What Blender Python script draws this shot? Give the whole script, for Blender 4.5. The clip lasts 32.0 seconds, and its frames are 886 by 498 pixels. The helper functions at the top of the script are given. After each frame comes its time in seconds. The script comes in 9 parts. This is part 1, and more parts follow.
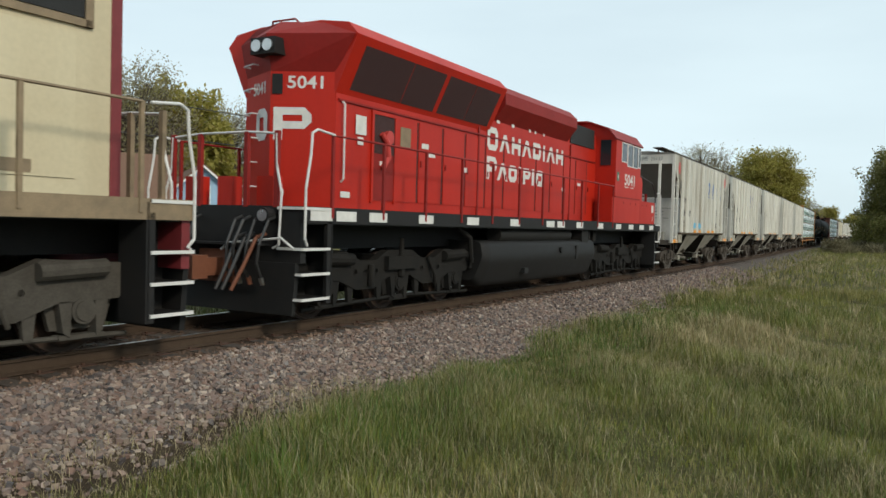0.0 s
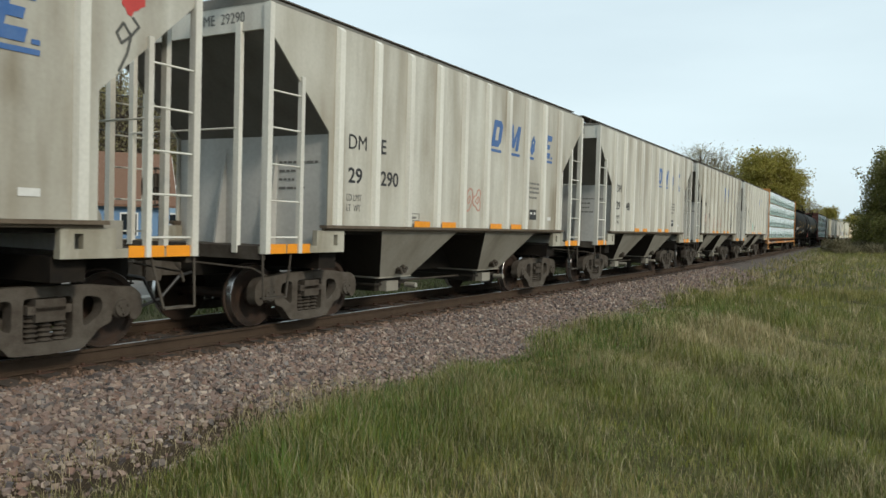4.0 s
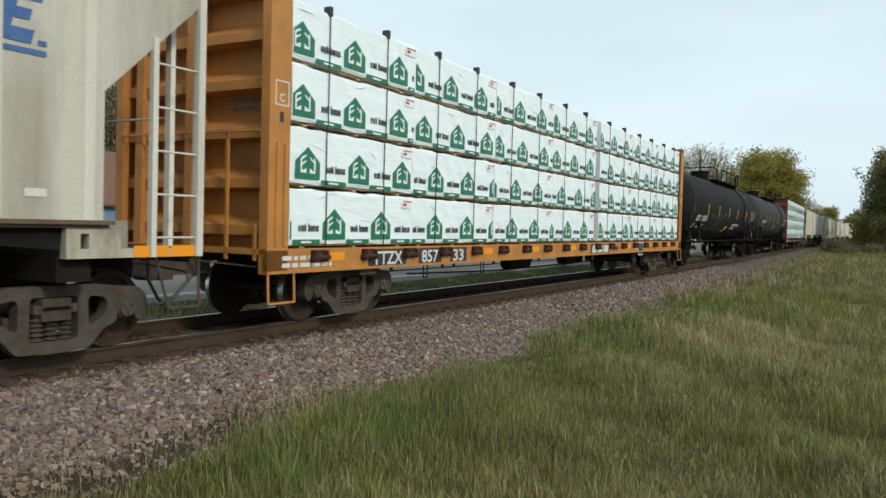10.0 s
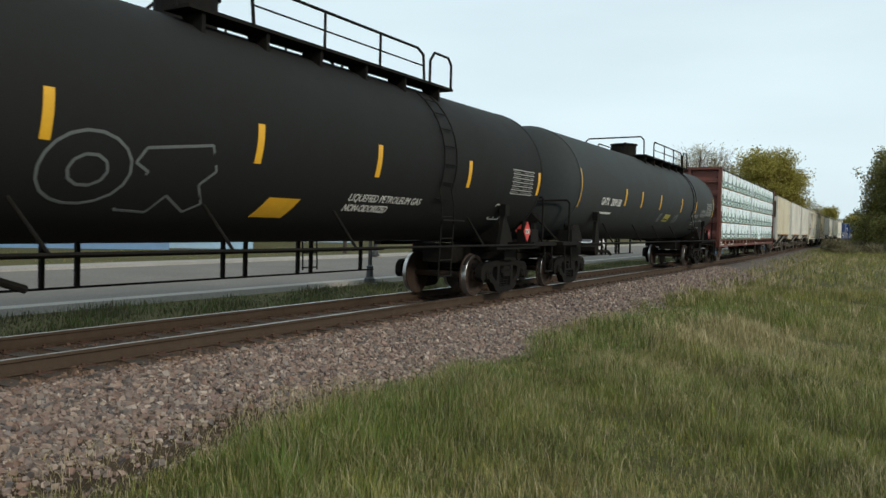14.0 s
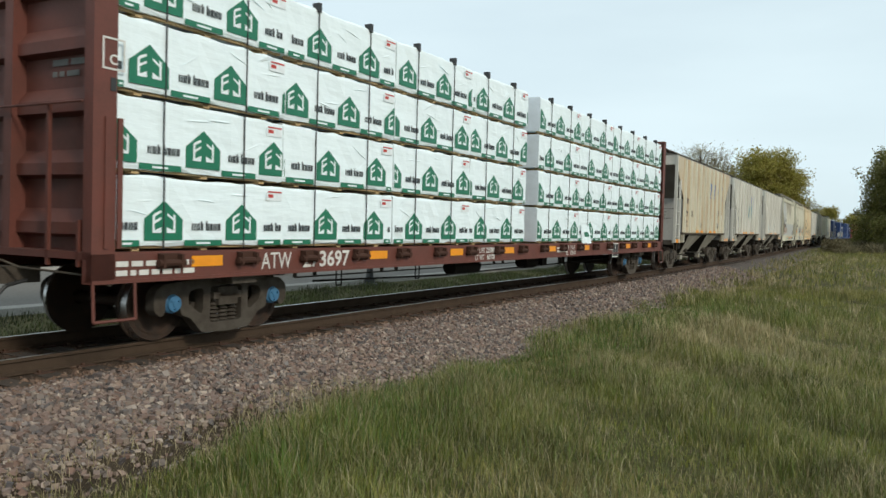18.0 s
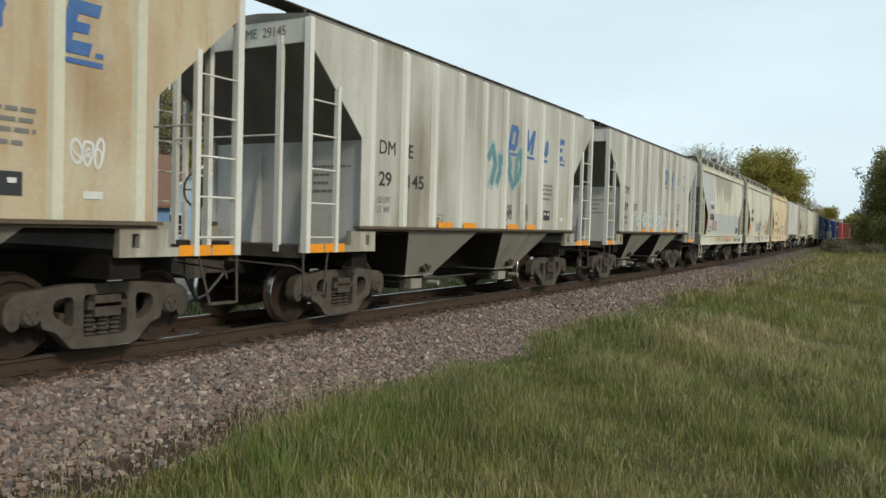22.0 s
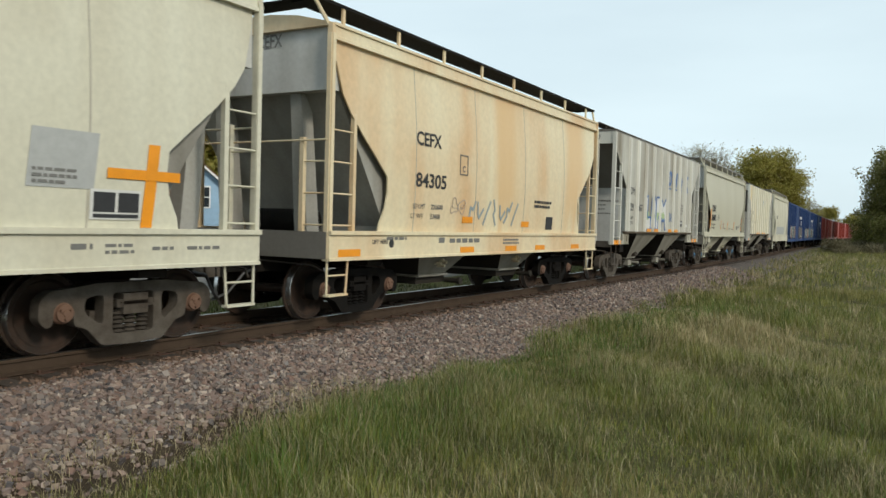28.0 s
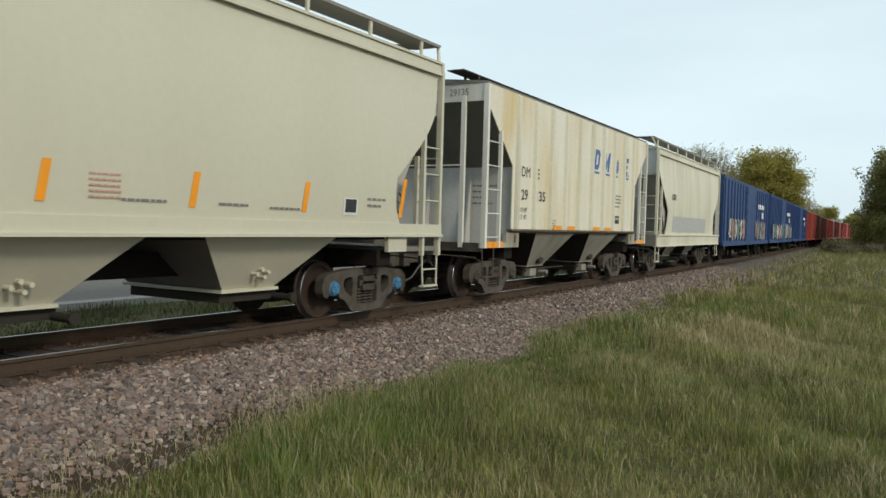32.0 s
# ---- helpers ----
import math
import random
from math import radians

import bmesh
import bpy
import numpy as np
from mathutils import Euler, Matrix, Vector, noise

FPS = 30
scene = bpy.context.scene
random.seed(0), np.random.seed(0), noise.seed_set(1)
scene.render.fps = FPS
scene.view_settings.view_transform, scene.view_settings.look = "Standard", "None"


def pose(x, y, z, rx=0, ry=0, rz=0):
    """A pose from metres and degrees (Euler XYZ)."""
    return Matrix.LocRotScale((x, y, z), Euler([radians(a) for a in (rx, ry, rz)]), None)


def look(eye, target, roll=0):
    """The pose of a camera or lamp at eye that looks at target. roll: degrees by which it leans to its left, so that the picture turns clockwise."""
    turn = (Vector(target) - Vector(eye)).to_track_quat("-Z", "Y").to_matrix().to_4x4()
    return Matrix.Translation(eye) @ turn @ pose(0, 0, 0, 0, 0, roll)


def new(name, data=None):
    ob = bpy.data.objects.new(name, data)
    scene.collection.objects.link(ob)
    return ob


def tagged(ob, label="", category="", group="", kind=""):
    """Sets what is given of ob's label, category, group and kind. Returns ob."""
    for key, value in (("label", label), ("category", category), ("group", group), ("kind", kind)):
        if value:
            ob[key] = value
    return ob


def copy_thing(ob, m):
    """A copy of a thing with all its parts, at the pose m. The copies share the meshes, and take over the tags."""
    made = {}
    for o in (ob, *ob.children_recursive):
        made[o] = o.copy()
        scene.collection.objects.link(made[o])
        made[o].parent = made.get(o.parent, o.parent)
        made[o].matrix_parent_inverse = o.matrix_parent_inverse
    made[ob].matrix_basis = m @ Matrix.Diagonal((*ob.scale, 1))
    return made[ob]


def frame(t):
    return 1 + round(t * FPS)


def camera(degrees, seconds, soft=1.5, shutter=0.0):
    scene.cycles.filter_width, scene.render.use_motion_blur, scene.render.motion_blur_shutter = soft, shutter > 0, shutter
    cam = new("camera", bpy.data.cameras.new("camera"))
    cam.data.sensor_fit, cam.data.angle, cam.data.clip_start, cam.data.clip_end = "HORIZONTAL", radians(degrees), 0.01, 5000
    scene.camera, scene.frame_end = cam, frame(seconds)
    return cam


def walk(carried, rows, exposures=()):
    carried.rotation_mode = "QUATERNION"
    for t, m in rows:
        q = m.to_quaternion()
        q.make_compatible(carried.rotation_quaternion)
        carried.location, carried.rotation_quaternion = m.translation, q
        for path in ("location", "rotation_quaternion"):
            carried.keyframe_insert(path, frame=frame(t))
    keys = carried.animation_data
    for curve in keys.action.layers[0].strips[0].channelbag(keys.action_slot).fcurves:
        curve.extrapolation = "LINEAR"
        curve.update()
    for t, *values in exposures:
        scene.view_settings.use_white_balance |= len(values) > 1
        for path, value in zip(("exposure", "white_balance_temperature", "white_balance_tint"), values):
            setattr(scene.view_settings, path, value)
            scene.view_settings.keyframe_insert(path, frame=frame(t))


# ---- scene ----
# ---- camera ----
cam = camera(58.44, 32.0, soft=1.5, shutter=0.08)
CAM = pose(8.914, 0, 1.559, 88.215, -1.583, 30.235)
walk(cam, [(0, CAM), (32, CAM)])

# ---- world, sun, exposure ----
world = bpy.data.worlds.new("world")
scene.world = world
world.use_nodes = True
wn, wl = world.node_tree.nodes, world.node_tree.links
wn.clear()
w_out, w_bg = wn.new("ShaderNodeOutputWorld"), wn.new("ShaderNodeBackground")
w_sky = wn.new("ShaderNodeTexSky")
w_sky.sky_type, w_sky.sun_disc = "NISHITA", False
w_sky.sun_elevation, w_sky.sun_rotation = radians(30.3), radians(108.4)
w_sky.air_density, w_sky.dust_density, w_sky.ozone_density = 1.0, 2.0, 1.0
w_tc, w_map, w_noise = wn.new("ShaderNodeTexCoord"), wn.new("ShaderNodeMapping"), wn.new("ShaderNodeTexNoise")
w_map.inputs["Scale"].default_value = (1.2, 1.2, 5.0)
w_noise.inputs["Scale"].default_value, w_noise.inputs["Detail"].default_value = 1.6, 5
w_ramp, w_mix = wn.new("ShaderNodeValToRGB"), wn.new("ShaderNodeMixRGB")
w_ramp.color_ramp.elements[0].position, w_ramp.color_ramp.elements[0].color = 0.3, (0.8, 0.8, 0.8, 1)
w_ramp.color_ramp.elements[1].position, w_ramp.color_ramp.elements[1].color = 0.7, (0.97, 0.97, 0.97, 1)
w_mix.inputs["Color2"].default_value = (7.9, 9.5, 10.1, 1)
wl.new(w_tc.outputs["Generated"], w_map.inputs["Vector"])
wl.new(w_map.outputs["Vector"], w_noise.inputs["Vector"])
wl.new(w_noise.outputs["Fac"], w_ramp.inputs["Fac"])
wl.new(w_ramp.outputs["Color"], w_mix.inputs["Fac"])
wl.new(w_sky.outputs["Color"], w_mix.inputs["Color1"])
wl.new(w_mix.outputs["Color"], w_bg.inputs["Color"])
w_bg.inputs["Strength"].default_value = 0.1
wl.new(w_bg.outputs["Background"], w_out.inputs["Surface"])

sun = new("sun", bpy.data.lights.new("sun", "SUN"))
sun.data.energy, sun.data.angle, sun.data.color = 1.95, radians(8), (1.0, 0.92, 0.78)
sun.matrix_basis = look((60, -20, 37), (0, 0, 0))
scene.view_settings.exposure = 0.0

# ---- materials ----


def material(name, color, rough=0.6, metal=0.0, vary=0.25, scale=6.0, dirt=None, dirt_amount=0.3, bump=0.0, bump_scale=60.0, streak=False, rand=0.0, spec=0.5, blotch=None):
    """Principled paint, metal, earth...: a base colour with broad stains, fine grain and relief."""
    m = bpy.data.materials.new(name)
    m.use_nodes = True
    nt = m.node_tree
    n, l = nt.nodes, nt.links
    b = n["Principled BSDF"]
    b.inputs["Roughness"].default_value, b.inputs["Metallic"].default_value = rough, metal
    b.inputs["Specular IOR Level"].default_value = spec
    tc = n.new("ShaderNodeTexCoord")
    mp = n.new("ShaderNodeMapping")
    mp.inputs["Scale"].default_value = (1, 1, 0.12) if streak else (1, 1, 1)
    if streak:
        # every object takes its stains from another place of the pattern
        oi0, sp0, ad0 = n.new("ShaderNodeObjectInfo"), n.new("ShaderNodeVectorMath"), n.new("ShaderNodeVectorMath")
        sp0.operation, ad0.operation = "MULTIPLY", "ADD"
        sp0.inputs[1].default_value = (0, 90, 40)
        l.new(oi0.outputs["Random"], sp0.inputs[0]), l.new(sp0.outputs[0], ad0.inputs[1])
        l.new(tc.outputs["Object"], ad0.inputs[0]), l.new(ad0.outputs[0], mp.inputs["Vector"])
    else:
        l.new(tc.outputs["Object"], mp.inputs["Vector"])
    big = n.new("ShaderNodeTexNoise")
    big.inputs["Scale"].default_value, big.inputs["Detail"].default_value, big.inputs["Roughness"].default_value = scale, (3 if streak else 6), (0.55 if streak else 0.65)
    l.new(mp.outputs["Vector"], big.inputs["Vector"])
    small = n.new("ShaderNodeTexNoise")
    small.inputs["Scale"].default_value, small.inputs["Detail"].default_value = scale * 14, 3
    l.new(tc.outputs["Object"], small.inputs["Vector"])
    ramp = n.new("ShaderNodeValToRGB")
    ramp.color_ramp.elements[0].position, ramp.color_ramp.elements[1].position = 0.35, 0.72
    l.new(big.outputs["Fac"], ramp.inputs["Fac"])
    c1 = n.new("ShaderNodeMixRGB")
    c1.inputs["Color1"].default_value = (*color, 1)
    d = dirt if dirt else tuple(x * 0.45 for x in color)
    c1.inputs["Color2"].default_value = (*d, 1)
    amt = n.new("ShaderNodeMath")
    amt.operation = "MULTIPLY"
    amt.inputs[1].default_value = dirt_amount
    if streak:
        # some stretches are far dirtier than others
        wide, wr, wm = n.new("ShaderNodeTexNoise"), n.new("ShaderNodeMapRange"), n.new("ShaderNodeMath")
        wide.inputs["Scale"].default_value, wide.inputs["Detail"].default_value = 0.42, 3
        wr.inputs["From Min"].default_value, wr.inputs["From Max"].default_value, wr.inputs["To Min"].default_value = 0.33, 0.56, 0.15
        wm.operation = "MULTIPLY"
        l.new(ad0.outputs[0], wide.inputs["Vector"]), l.new(wide.outputs["Fac"], wr.inputs["Value"])
        l.new(wr.outputs[0], wm.inputs[0]), l.new(ramp.outputs["Color"], wm.inputs[1]), l.new(wm.outputs[0], amt.inputs[0])
    else:
        l.new(ramp.outputs["Color"], amt.inputs[0])
    l.new(amt.outputs[0], c1.inputs["Fac"])
    c2 = n.new("ShaderNodeMixRGB")
    c2.blend_type = "MULTIPLY"
    c2.inputs["Fac"].default_value = vary
    l.new(c1.outputs["Color"], c2.inputs["Color1"])
    l.new(small.outputs["Fac"], c2.inputs["Color2"])
    last = c2.outputs["Color"]
    if blotch:
        # uneven washed and grimy patches that ran down the sheet
        bm_, bz, br, bx = n.new("ShaderNodeMapping"), n.new("ShaderNodeTexNoise"), n.new("ShaderNodeMapRange"), n.new("ShaderNodeMixRGB")
        bm_.inputs["Scale"].default_value = (1, 1.5, 0.42)
        bz.inputs["Scale"].default_value, bz.inputs["Detail"].default_value, bz.inputs["Roughness"].default_value = 1.25, 7, 0.62
        br.inputs["From Min"].default_value, br.inputs["From Max"].default_value, br.inputs["To Max"].default_value = 0.49, 0.6, blotch[1]
        bx.inputs["Color2"].default_value = (*blotch[0], 1)
        l.new((ad0 if streak else tc).outputs[0 if streak else "Object"], bm_.inputs["Vector"]), l.new(bm_.outputs[0], bz.inputs["Vector"])
        l.new(bz.outputs["Fac"], br.inputs["Value"]), l.new(br.outputs[0], bx.inputs["Fac"]), l.new(last, bx.inputs["Color1"])
        last = bx.outputs["Color"]
        # each sheet between two ribs has its own share of grime
        ys, ps, fl, wn2, pr, pa, px = n.new("ShaderNodeSeparateXYZ"), n.new("ShaderNodeMath"), n.new("ShaderNodeMath"), n.new("ShaderNodeTexWhiteNoise"), n.new("ShaderNodeMapRange"), n.new("ShaderNodeMath"), n.new("ShaderNodeMixRGB")
        ps.operation, fl.operation, pa.operation, wn2.noise_dimensions = "MULTIPLY_ADD", "FLOOR", "MULTIPLY", "2D"
        ps.inputs[1].default_value, ps.inputs[2].default_value = 1 / 0.98, 4.41 / 0.98 + 20
        pr.inputs["From Min"].default_value, pr.inputs["From Max"].default_value, pr.inputs["To Max"].default_value = 0.5, 1.0, blotch[1] * 1.5
        px.inputs["Color2"].default_value = (*blotch[0], 1)
        oi2, cv = n.new("ShaderNodeObjectInfo"), n.new("ShaderNodeCombineXYZ")
        l.new(tc.outputs["Object"], ys.inputs[0]), l.new(ys.outputs["Y"], ps.inputs[0]), l.new(ps.outputs[0], fl.inputs[0])
        l.new(fl.outputs[0], cv.inputs["X"]), l.new(oi2.outputs["Random"], cv.inputs["Y"]), l.new(cv.outputs[0], wn2.inputs["Vector"])
        l.new(wn2.outputs["Value"], pr.inputs["Value"]), l.new(pr.outputs[0], pa.inputs[0]), l.new(big.outputs["Fac"], pa.inputs[1])
        l.new(pa.outputs[0], px.inputs["Fac"]), l.new(last, px.inputs["Color1"])
        last = px.outputs["Color"]
    if rand:
        oi, mul, add = n.new("ShaderNodeObjectInfo"), n.new("ShaderNodeMath"), n.new("ShaderNodeHueSaturation")
        mul.operation = "MULTIPLY_ADD"
        mul.inputs[1].default_value, mul.inputs[2].default_value = rand * 2, 1 - rand
        l.new(oi.outputs["Random"], mul.inputs[0])
        l.new(mul.outputs[0], add.inputs["Value"])
        l.new(last, add.inputs["Color"])
        last = add.outputs["Color"]
    l.new(last, b.inputs["Base Color"])
    rm = n.new("ShaderNodeMath")
    rm.operation = "MULTIPLY_ADD"
    rm.inputs[1].default_value, rm.inputs[2].default_value = 0.25, rough - 0.1
    l.new(big.outputs["Fac"], rm.inputs[0])
    l.new(rm.outputs[0], b.inputs["Roughness"])
    if bump:
        bp, bn = n.new("ShaderNodeBump"), n.new("ShaderNodeTexNoise")
        bn.inputs["Scale"].default_value, bn.inputs["Detail"].default_value = bump_scale, 4
        l.new(tc.outputs["Object"], bn.inputs["Vector"])
        l.new(bn.outputs["Fac"], bp.inputs["Height"])
        bp.inputs["Strength"].default_value, bp.inputs["Distance"].default_value = bump, 0.02
        l.new(bp.outputs["Normal"], b.inputs["Normal"])
    return m


# ---- mesh tools ----
class Mesh:
    """Gathers simple solids into one mesh."""

    def __init__(self):
        self.v, self.f, self.m, self.slot = [], [], [], 0

    def add(self, verts, faces):
        o = len(self.v)
        self.v += [tuple(p) for p in verts]
        self.f += [tuple(i + o for i in q) for q in faces]
        self.m += [self.slot] * len(faces)
        return self

    def box(self, x0, x1, y0, y1, z0, z1):
        v = [(x, y, z) for x in (x0, x1) for y in (y0, y1) for z in (z0, z1)]
        return self.add(v, [(0, 1, 3, 2), (4, 6, 7, 5), (0, 4, 5, 1), (2, 3, 7, 6), (0, 2, 6, 4), (1, 5, 7, 3)])

    def prism(self, poly, a, b, axis="x"):
        """A closed outline, drawn across the axis, pushed from a to b along it. axis x: (y, z); y: (x, z); z: (x, y)."""
        n = len(poly)
        if axis == "x":
            v = [(a, p, q) for p, q in poly] + [(b, p, q) for p, q in poly]
        elif axis == "y":
            v = [(p, a, q) for p, q in poly] + [(p, b, q) for p, q in poly]
        else:
            v = [(p, q, a) for p, q in poly] + [(p, q, b) for p, q in poly]
        f = [tuple(range(n))[::-1], tuple(range(n, 2 * n))] + [(i, (i + 1) % n, n + (i + 1) % n, n + i) for i in range(n)]
        return self.add(v, f)

    def cyl(self, p, q, r, n=12, r2=None):
        p, q = Vector(p), Vector(q)
        d = (q - p).normalized()
        a = d.orthogonal().normalized()
        b = d.cross(a)
        r2 = r if r2 is None else r2
        ring = [(math.cos(2 * math.pi * i / n), math.sin(2 * math.pi * i / n)) for i in range(n)]
        v = [p + (a * c + b * s) * r for c, s in ring] + [q + (a * c + b * s) * r2 for c, s in ring]
        f = [tuple(range(n))[::-1], tuple(range(n, 2 * n))] + [(i, (i + 1) % n, n + (i + 1) % n, n + i) for i in range(n)]
        return self.add(v, f)

    def tube(self, pts, r, n=6):
        for i in range(len(pts) - 1):
            self.cyl(pts[i], pts[i + 1], r, n)
        return self

    def lathe(self, prof, axis, center=(0, 0, 0), n=24, caps=True):
        """A profile of (along, radius) turned round the axis."""
        ax = "xyz".index(axis)
        v, f = [], []
        for a, r in prof:
            for i in range(n):
                c, s = math.cos(2 * math.pi * i / n) * r, math.sin(2 * math.pi * i / n) * r
                p = [0, 0, 0]
                p[ax], p[(ax + 1) % 3], p[(ax + 2) % 3] = a, c, s
                v.append([p[k] + center[k] for k in range(3)])
        for j in range(len(prof) - 1):
            for i in range(n):
                k = (i + 1) % n
                f.append((j * n + i, j * n + k, (j + 1) * n + k, (j + 1) * n + i))
        if caps and prof[0][1] > 1e-4:
            f.append(tuple(range(n))[::-1])
        if caps and prof[-1][1] > 1e-4:
            f.append(tuple(range((len(prof) - 1) * n, len(prof) * n)))
        return self.add(v, f)

    def data(self, name, smooth=0.0):
        me = bpy.data.meshes.new(name)
        me.from_pydata(self.v, [], self.f)
        me.polygons.foreach_set("material_index", self.m)
        bm = bmesh.new()
        bm.from_mesh(me)
        bmesh.ops.recalc_face_normals(bm, faces=bm.faces)
        bm.to_mesh(me)
        bm.free()
        if smooth:
            me.polygons.foreach_set("use_smooth", [True] * len(me.polygons))
            me.set_sharp_from_angle(angle=radians(smooth))
        return me


def part(name, mesh, mat, parent=None, label="", smooth=0.0):
    """One mesh object under a thing or a part."""
    ob = new(name, mesh.data(name, smooth) if isinstance(mesh, Mesh) else mesh)
    if not ob.data.materials:
        for one in mat if isinstance(mat, (list, tuple)) else (mat,):
            ob.data.materials.append(one)
    ob.parent = parent
    return tagged(ob, label)


def thing(name, label, category, group=""):
    ob = new(name)
    ob.empty_display_size = 0.3
    return tagged(ob, label, category, group)


# ---- the line of the track ----
K1, K2 = 0.000852, -9.18e-6


def on_track(s, x=0.0, z=0.0):
    """The pose at s metres along the track, x beside its middle; the train's own y runs along it."""
    u = min(max(s - 5, -60), 330)
    m = K1 * u + K2 * u * u / 2
    off = K1 * u * u / 2 + K2 * u ** 3 / 6
    off += (s - 5 - u) * m
    return pose(x - off, s + x * m, z, 0, 0, math.degrees(math.atan(m)))


def gone(t):
    """How far the train has run at t seconds."""
    return 8.739 * t + 0.00024 * (t - 16) ** 2 + 0.000122 * (t - 16) ** 3


MOVES, SPINS = [], []


def runs(car, s0, held=Matrix()):
    """Notes a railcar whose middle stands at s0 by the train's own measure, or what it carries at the pose held."""
    car.matrix_basis = on_track(s0 - gone(0)) @ held
    MOVES.append((car, s0, held))


def motions():
    for car, s0, held in MOVES:
        walk(car, [(t, on_track(s0 - gone(t)) @ held) for t in range(0, 33)])
    for th, x, s0, v, turn in DRIVES:
        walk(th, [(t, on_track(s0 + v * t, x, -0.4) @ pose(0, 0, 0, 0, 0, turn)) for t in range(0, 33)])
    # each wheelset rolls while its car goes by, and is followed closely there
    for axle, s0, y, r in SPINS:
        rest = axle.matrix_basis.translation.copy()
        t0 = min(max((s0 + y - 46) / 8.739, 0), 32)
        t1 = min(max((s0 + y + 3) / 8.739, 0), 32)
        times = [0.0] if t0 * FPS > 1 else []
        f0, f1 = math.ceil(t0 * FPS), math.floor(t1 * FPS)
        times += [i / FPS for i in range(f0, f1 + 1, 2)]
        if times[-1] < 31.9:
            times.append(32.0)
        turn, rows = 0.0, []
        for i, t in enumerate(times):
            if i:
                turn += min((gone(t) - gone(times[i - 1])) / r, radians(75))
            rows.append((t, Matrix.Translation(rest) @ Matrix.Rotation(turn, 4, "X")))
        walk(axle, rows)

# ---- the materials of the place ----
M = material
hopper_paint = M("weathered grey hopper paint", (0.585, 0.57, 0.5), 0.55, vary=0.22, scale=1.5, dirt=(0.2, 0.16, 0.1), dirt_amount=1.0, streak=True, bump=0.04, bump_scale=40, rand=0.07, blotch=((0.31, 0.28, 0.22), 0.36))
grimy_paint = M("grimy grey hopper paint", (0.5, 0.475, 0.39), 0.6, vary=0.25, scale=1.5, dirt=(0.15, 0.12, 0.075), dirt_amount=1.0, streak=True, bump=0.04, bump_scale=40, blotch=((0.2, 0.17, 0.115), 0.7))
# near black that paints shade onto the bays' end slopes; gates share it
bay_shade = M("brake dust on the slopes", (0.035, 0.031, 0.025), 0.9, vary=0.4, scale=3, dirt=(0.06, 0.05, 0.04), dirt_amount=0.5, spec=0.15)
sill_rust = M("rust stained sill edge", (0.16, 0.125, 0.09), 0.8, vary=0.4, scale=4, dirt=(0.08, 0.055, 0.04), dirt_amount=0.6, spec=0.2)
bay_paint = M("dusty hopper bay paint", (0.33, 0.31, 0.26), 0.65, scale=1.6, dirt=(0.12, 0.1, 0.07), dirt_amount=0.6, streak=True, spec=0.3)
end_grey = M("grey end paint", (0.42, 0.41, 0.37), 0.65, scale=1.5, dirt=(0.14, 0.12, 0.09), dirt_amount=0.7, streak=True, spec=0.3)
grating = M("galvanised walkway grating", (0.27, 0.26, 0.24), 0.6, vary=0.35, scale=9, spec=0.3)
end_pale = M("pale grey end sheet", (0.6, 0.6, 0.57), 0.6, scale=1.2, dirt=(0.2, 0.17, 0.13), dirt_amount=0.7, streak=True)
# grey darker than the side paint; stands in for shade on sage bays
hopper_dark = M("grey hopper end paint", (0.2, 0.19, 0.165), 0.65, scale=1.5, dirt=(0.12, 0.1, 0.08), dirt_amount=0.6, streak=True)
rib_paint = M("grey rib paint", (0.74, 0.72, 0.64), 0.5, scale=2.0, dirt=(0.3, 0.25, 0.2), dirt_amount=0.45, streak=True, rand=0.08)
stained_paint = M("yellow stained white hopper paint", (0.74, 0.71, 0.6), 0.55, scale=1.4, dirt=(0.6, 0.42, 0.14), dirt_amount=0.8, streak=True, bump=0.04, bump_scale=40)
rusty_paint = M("rust stained cream hopper paint", (0.62, 0.55, 0.4), 0.55, scale=1.5, dirt=(0.3, 0.155, 0.055), dirt_amount=1.0, streak=True, bump=0.04, bump_scale=40, blotch=((0.4, 0.25, 0.11), 0.5))
cream_paint = M("cream hopper paint", (0.69, 0.66, 0.52), 0.5, scale=0.9, dirt=(0.4, 0.33, 0.22), dirt_amount=0.5, streak=True)
tan_paint = M("faded tan hopper paint", (0.8, 0.71, 0.49), 0.5, scale=0.75, dirt=(0.66, 0.4, 0.19), dirt_amount=0.95, streak=True)
sage_paint = M("sage grey hopper paint", (0.53, 0.5, 0.385), 0.4, vary=0.1, scale=0.7, dirt=(0.45, 0.42, 0.32), dirt_amount=0.4, streak=True)
patch_grey = M("grey paint patch", (0.44, 0.445, 0.43), 0.5, vary=0.12)
dirt_brown = M("brown spill stain", (0.24, 0.21, 0.16), 0.8, vary=0.4, scale=3, streak=True)
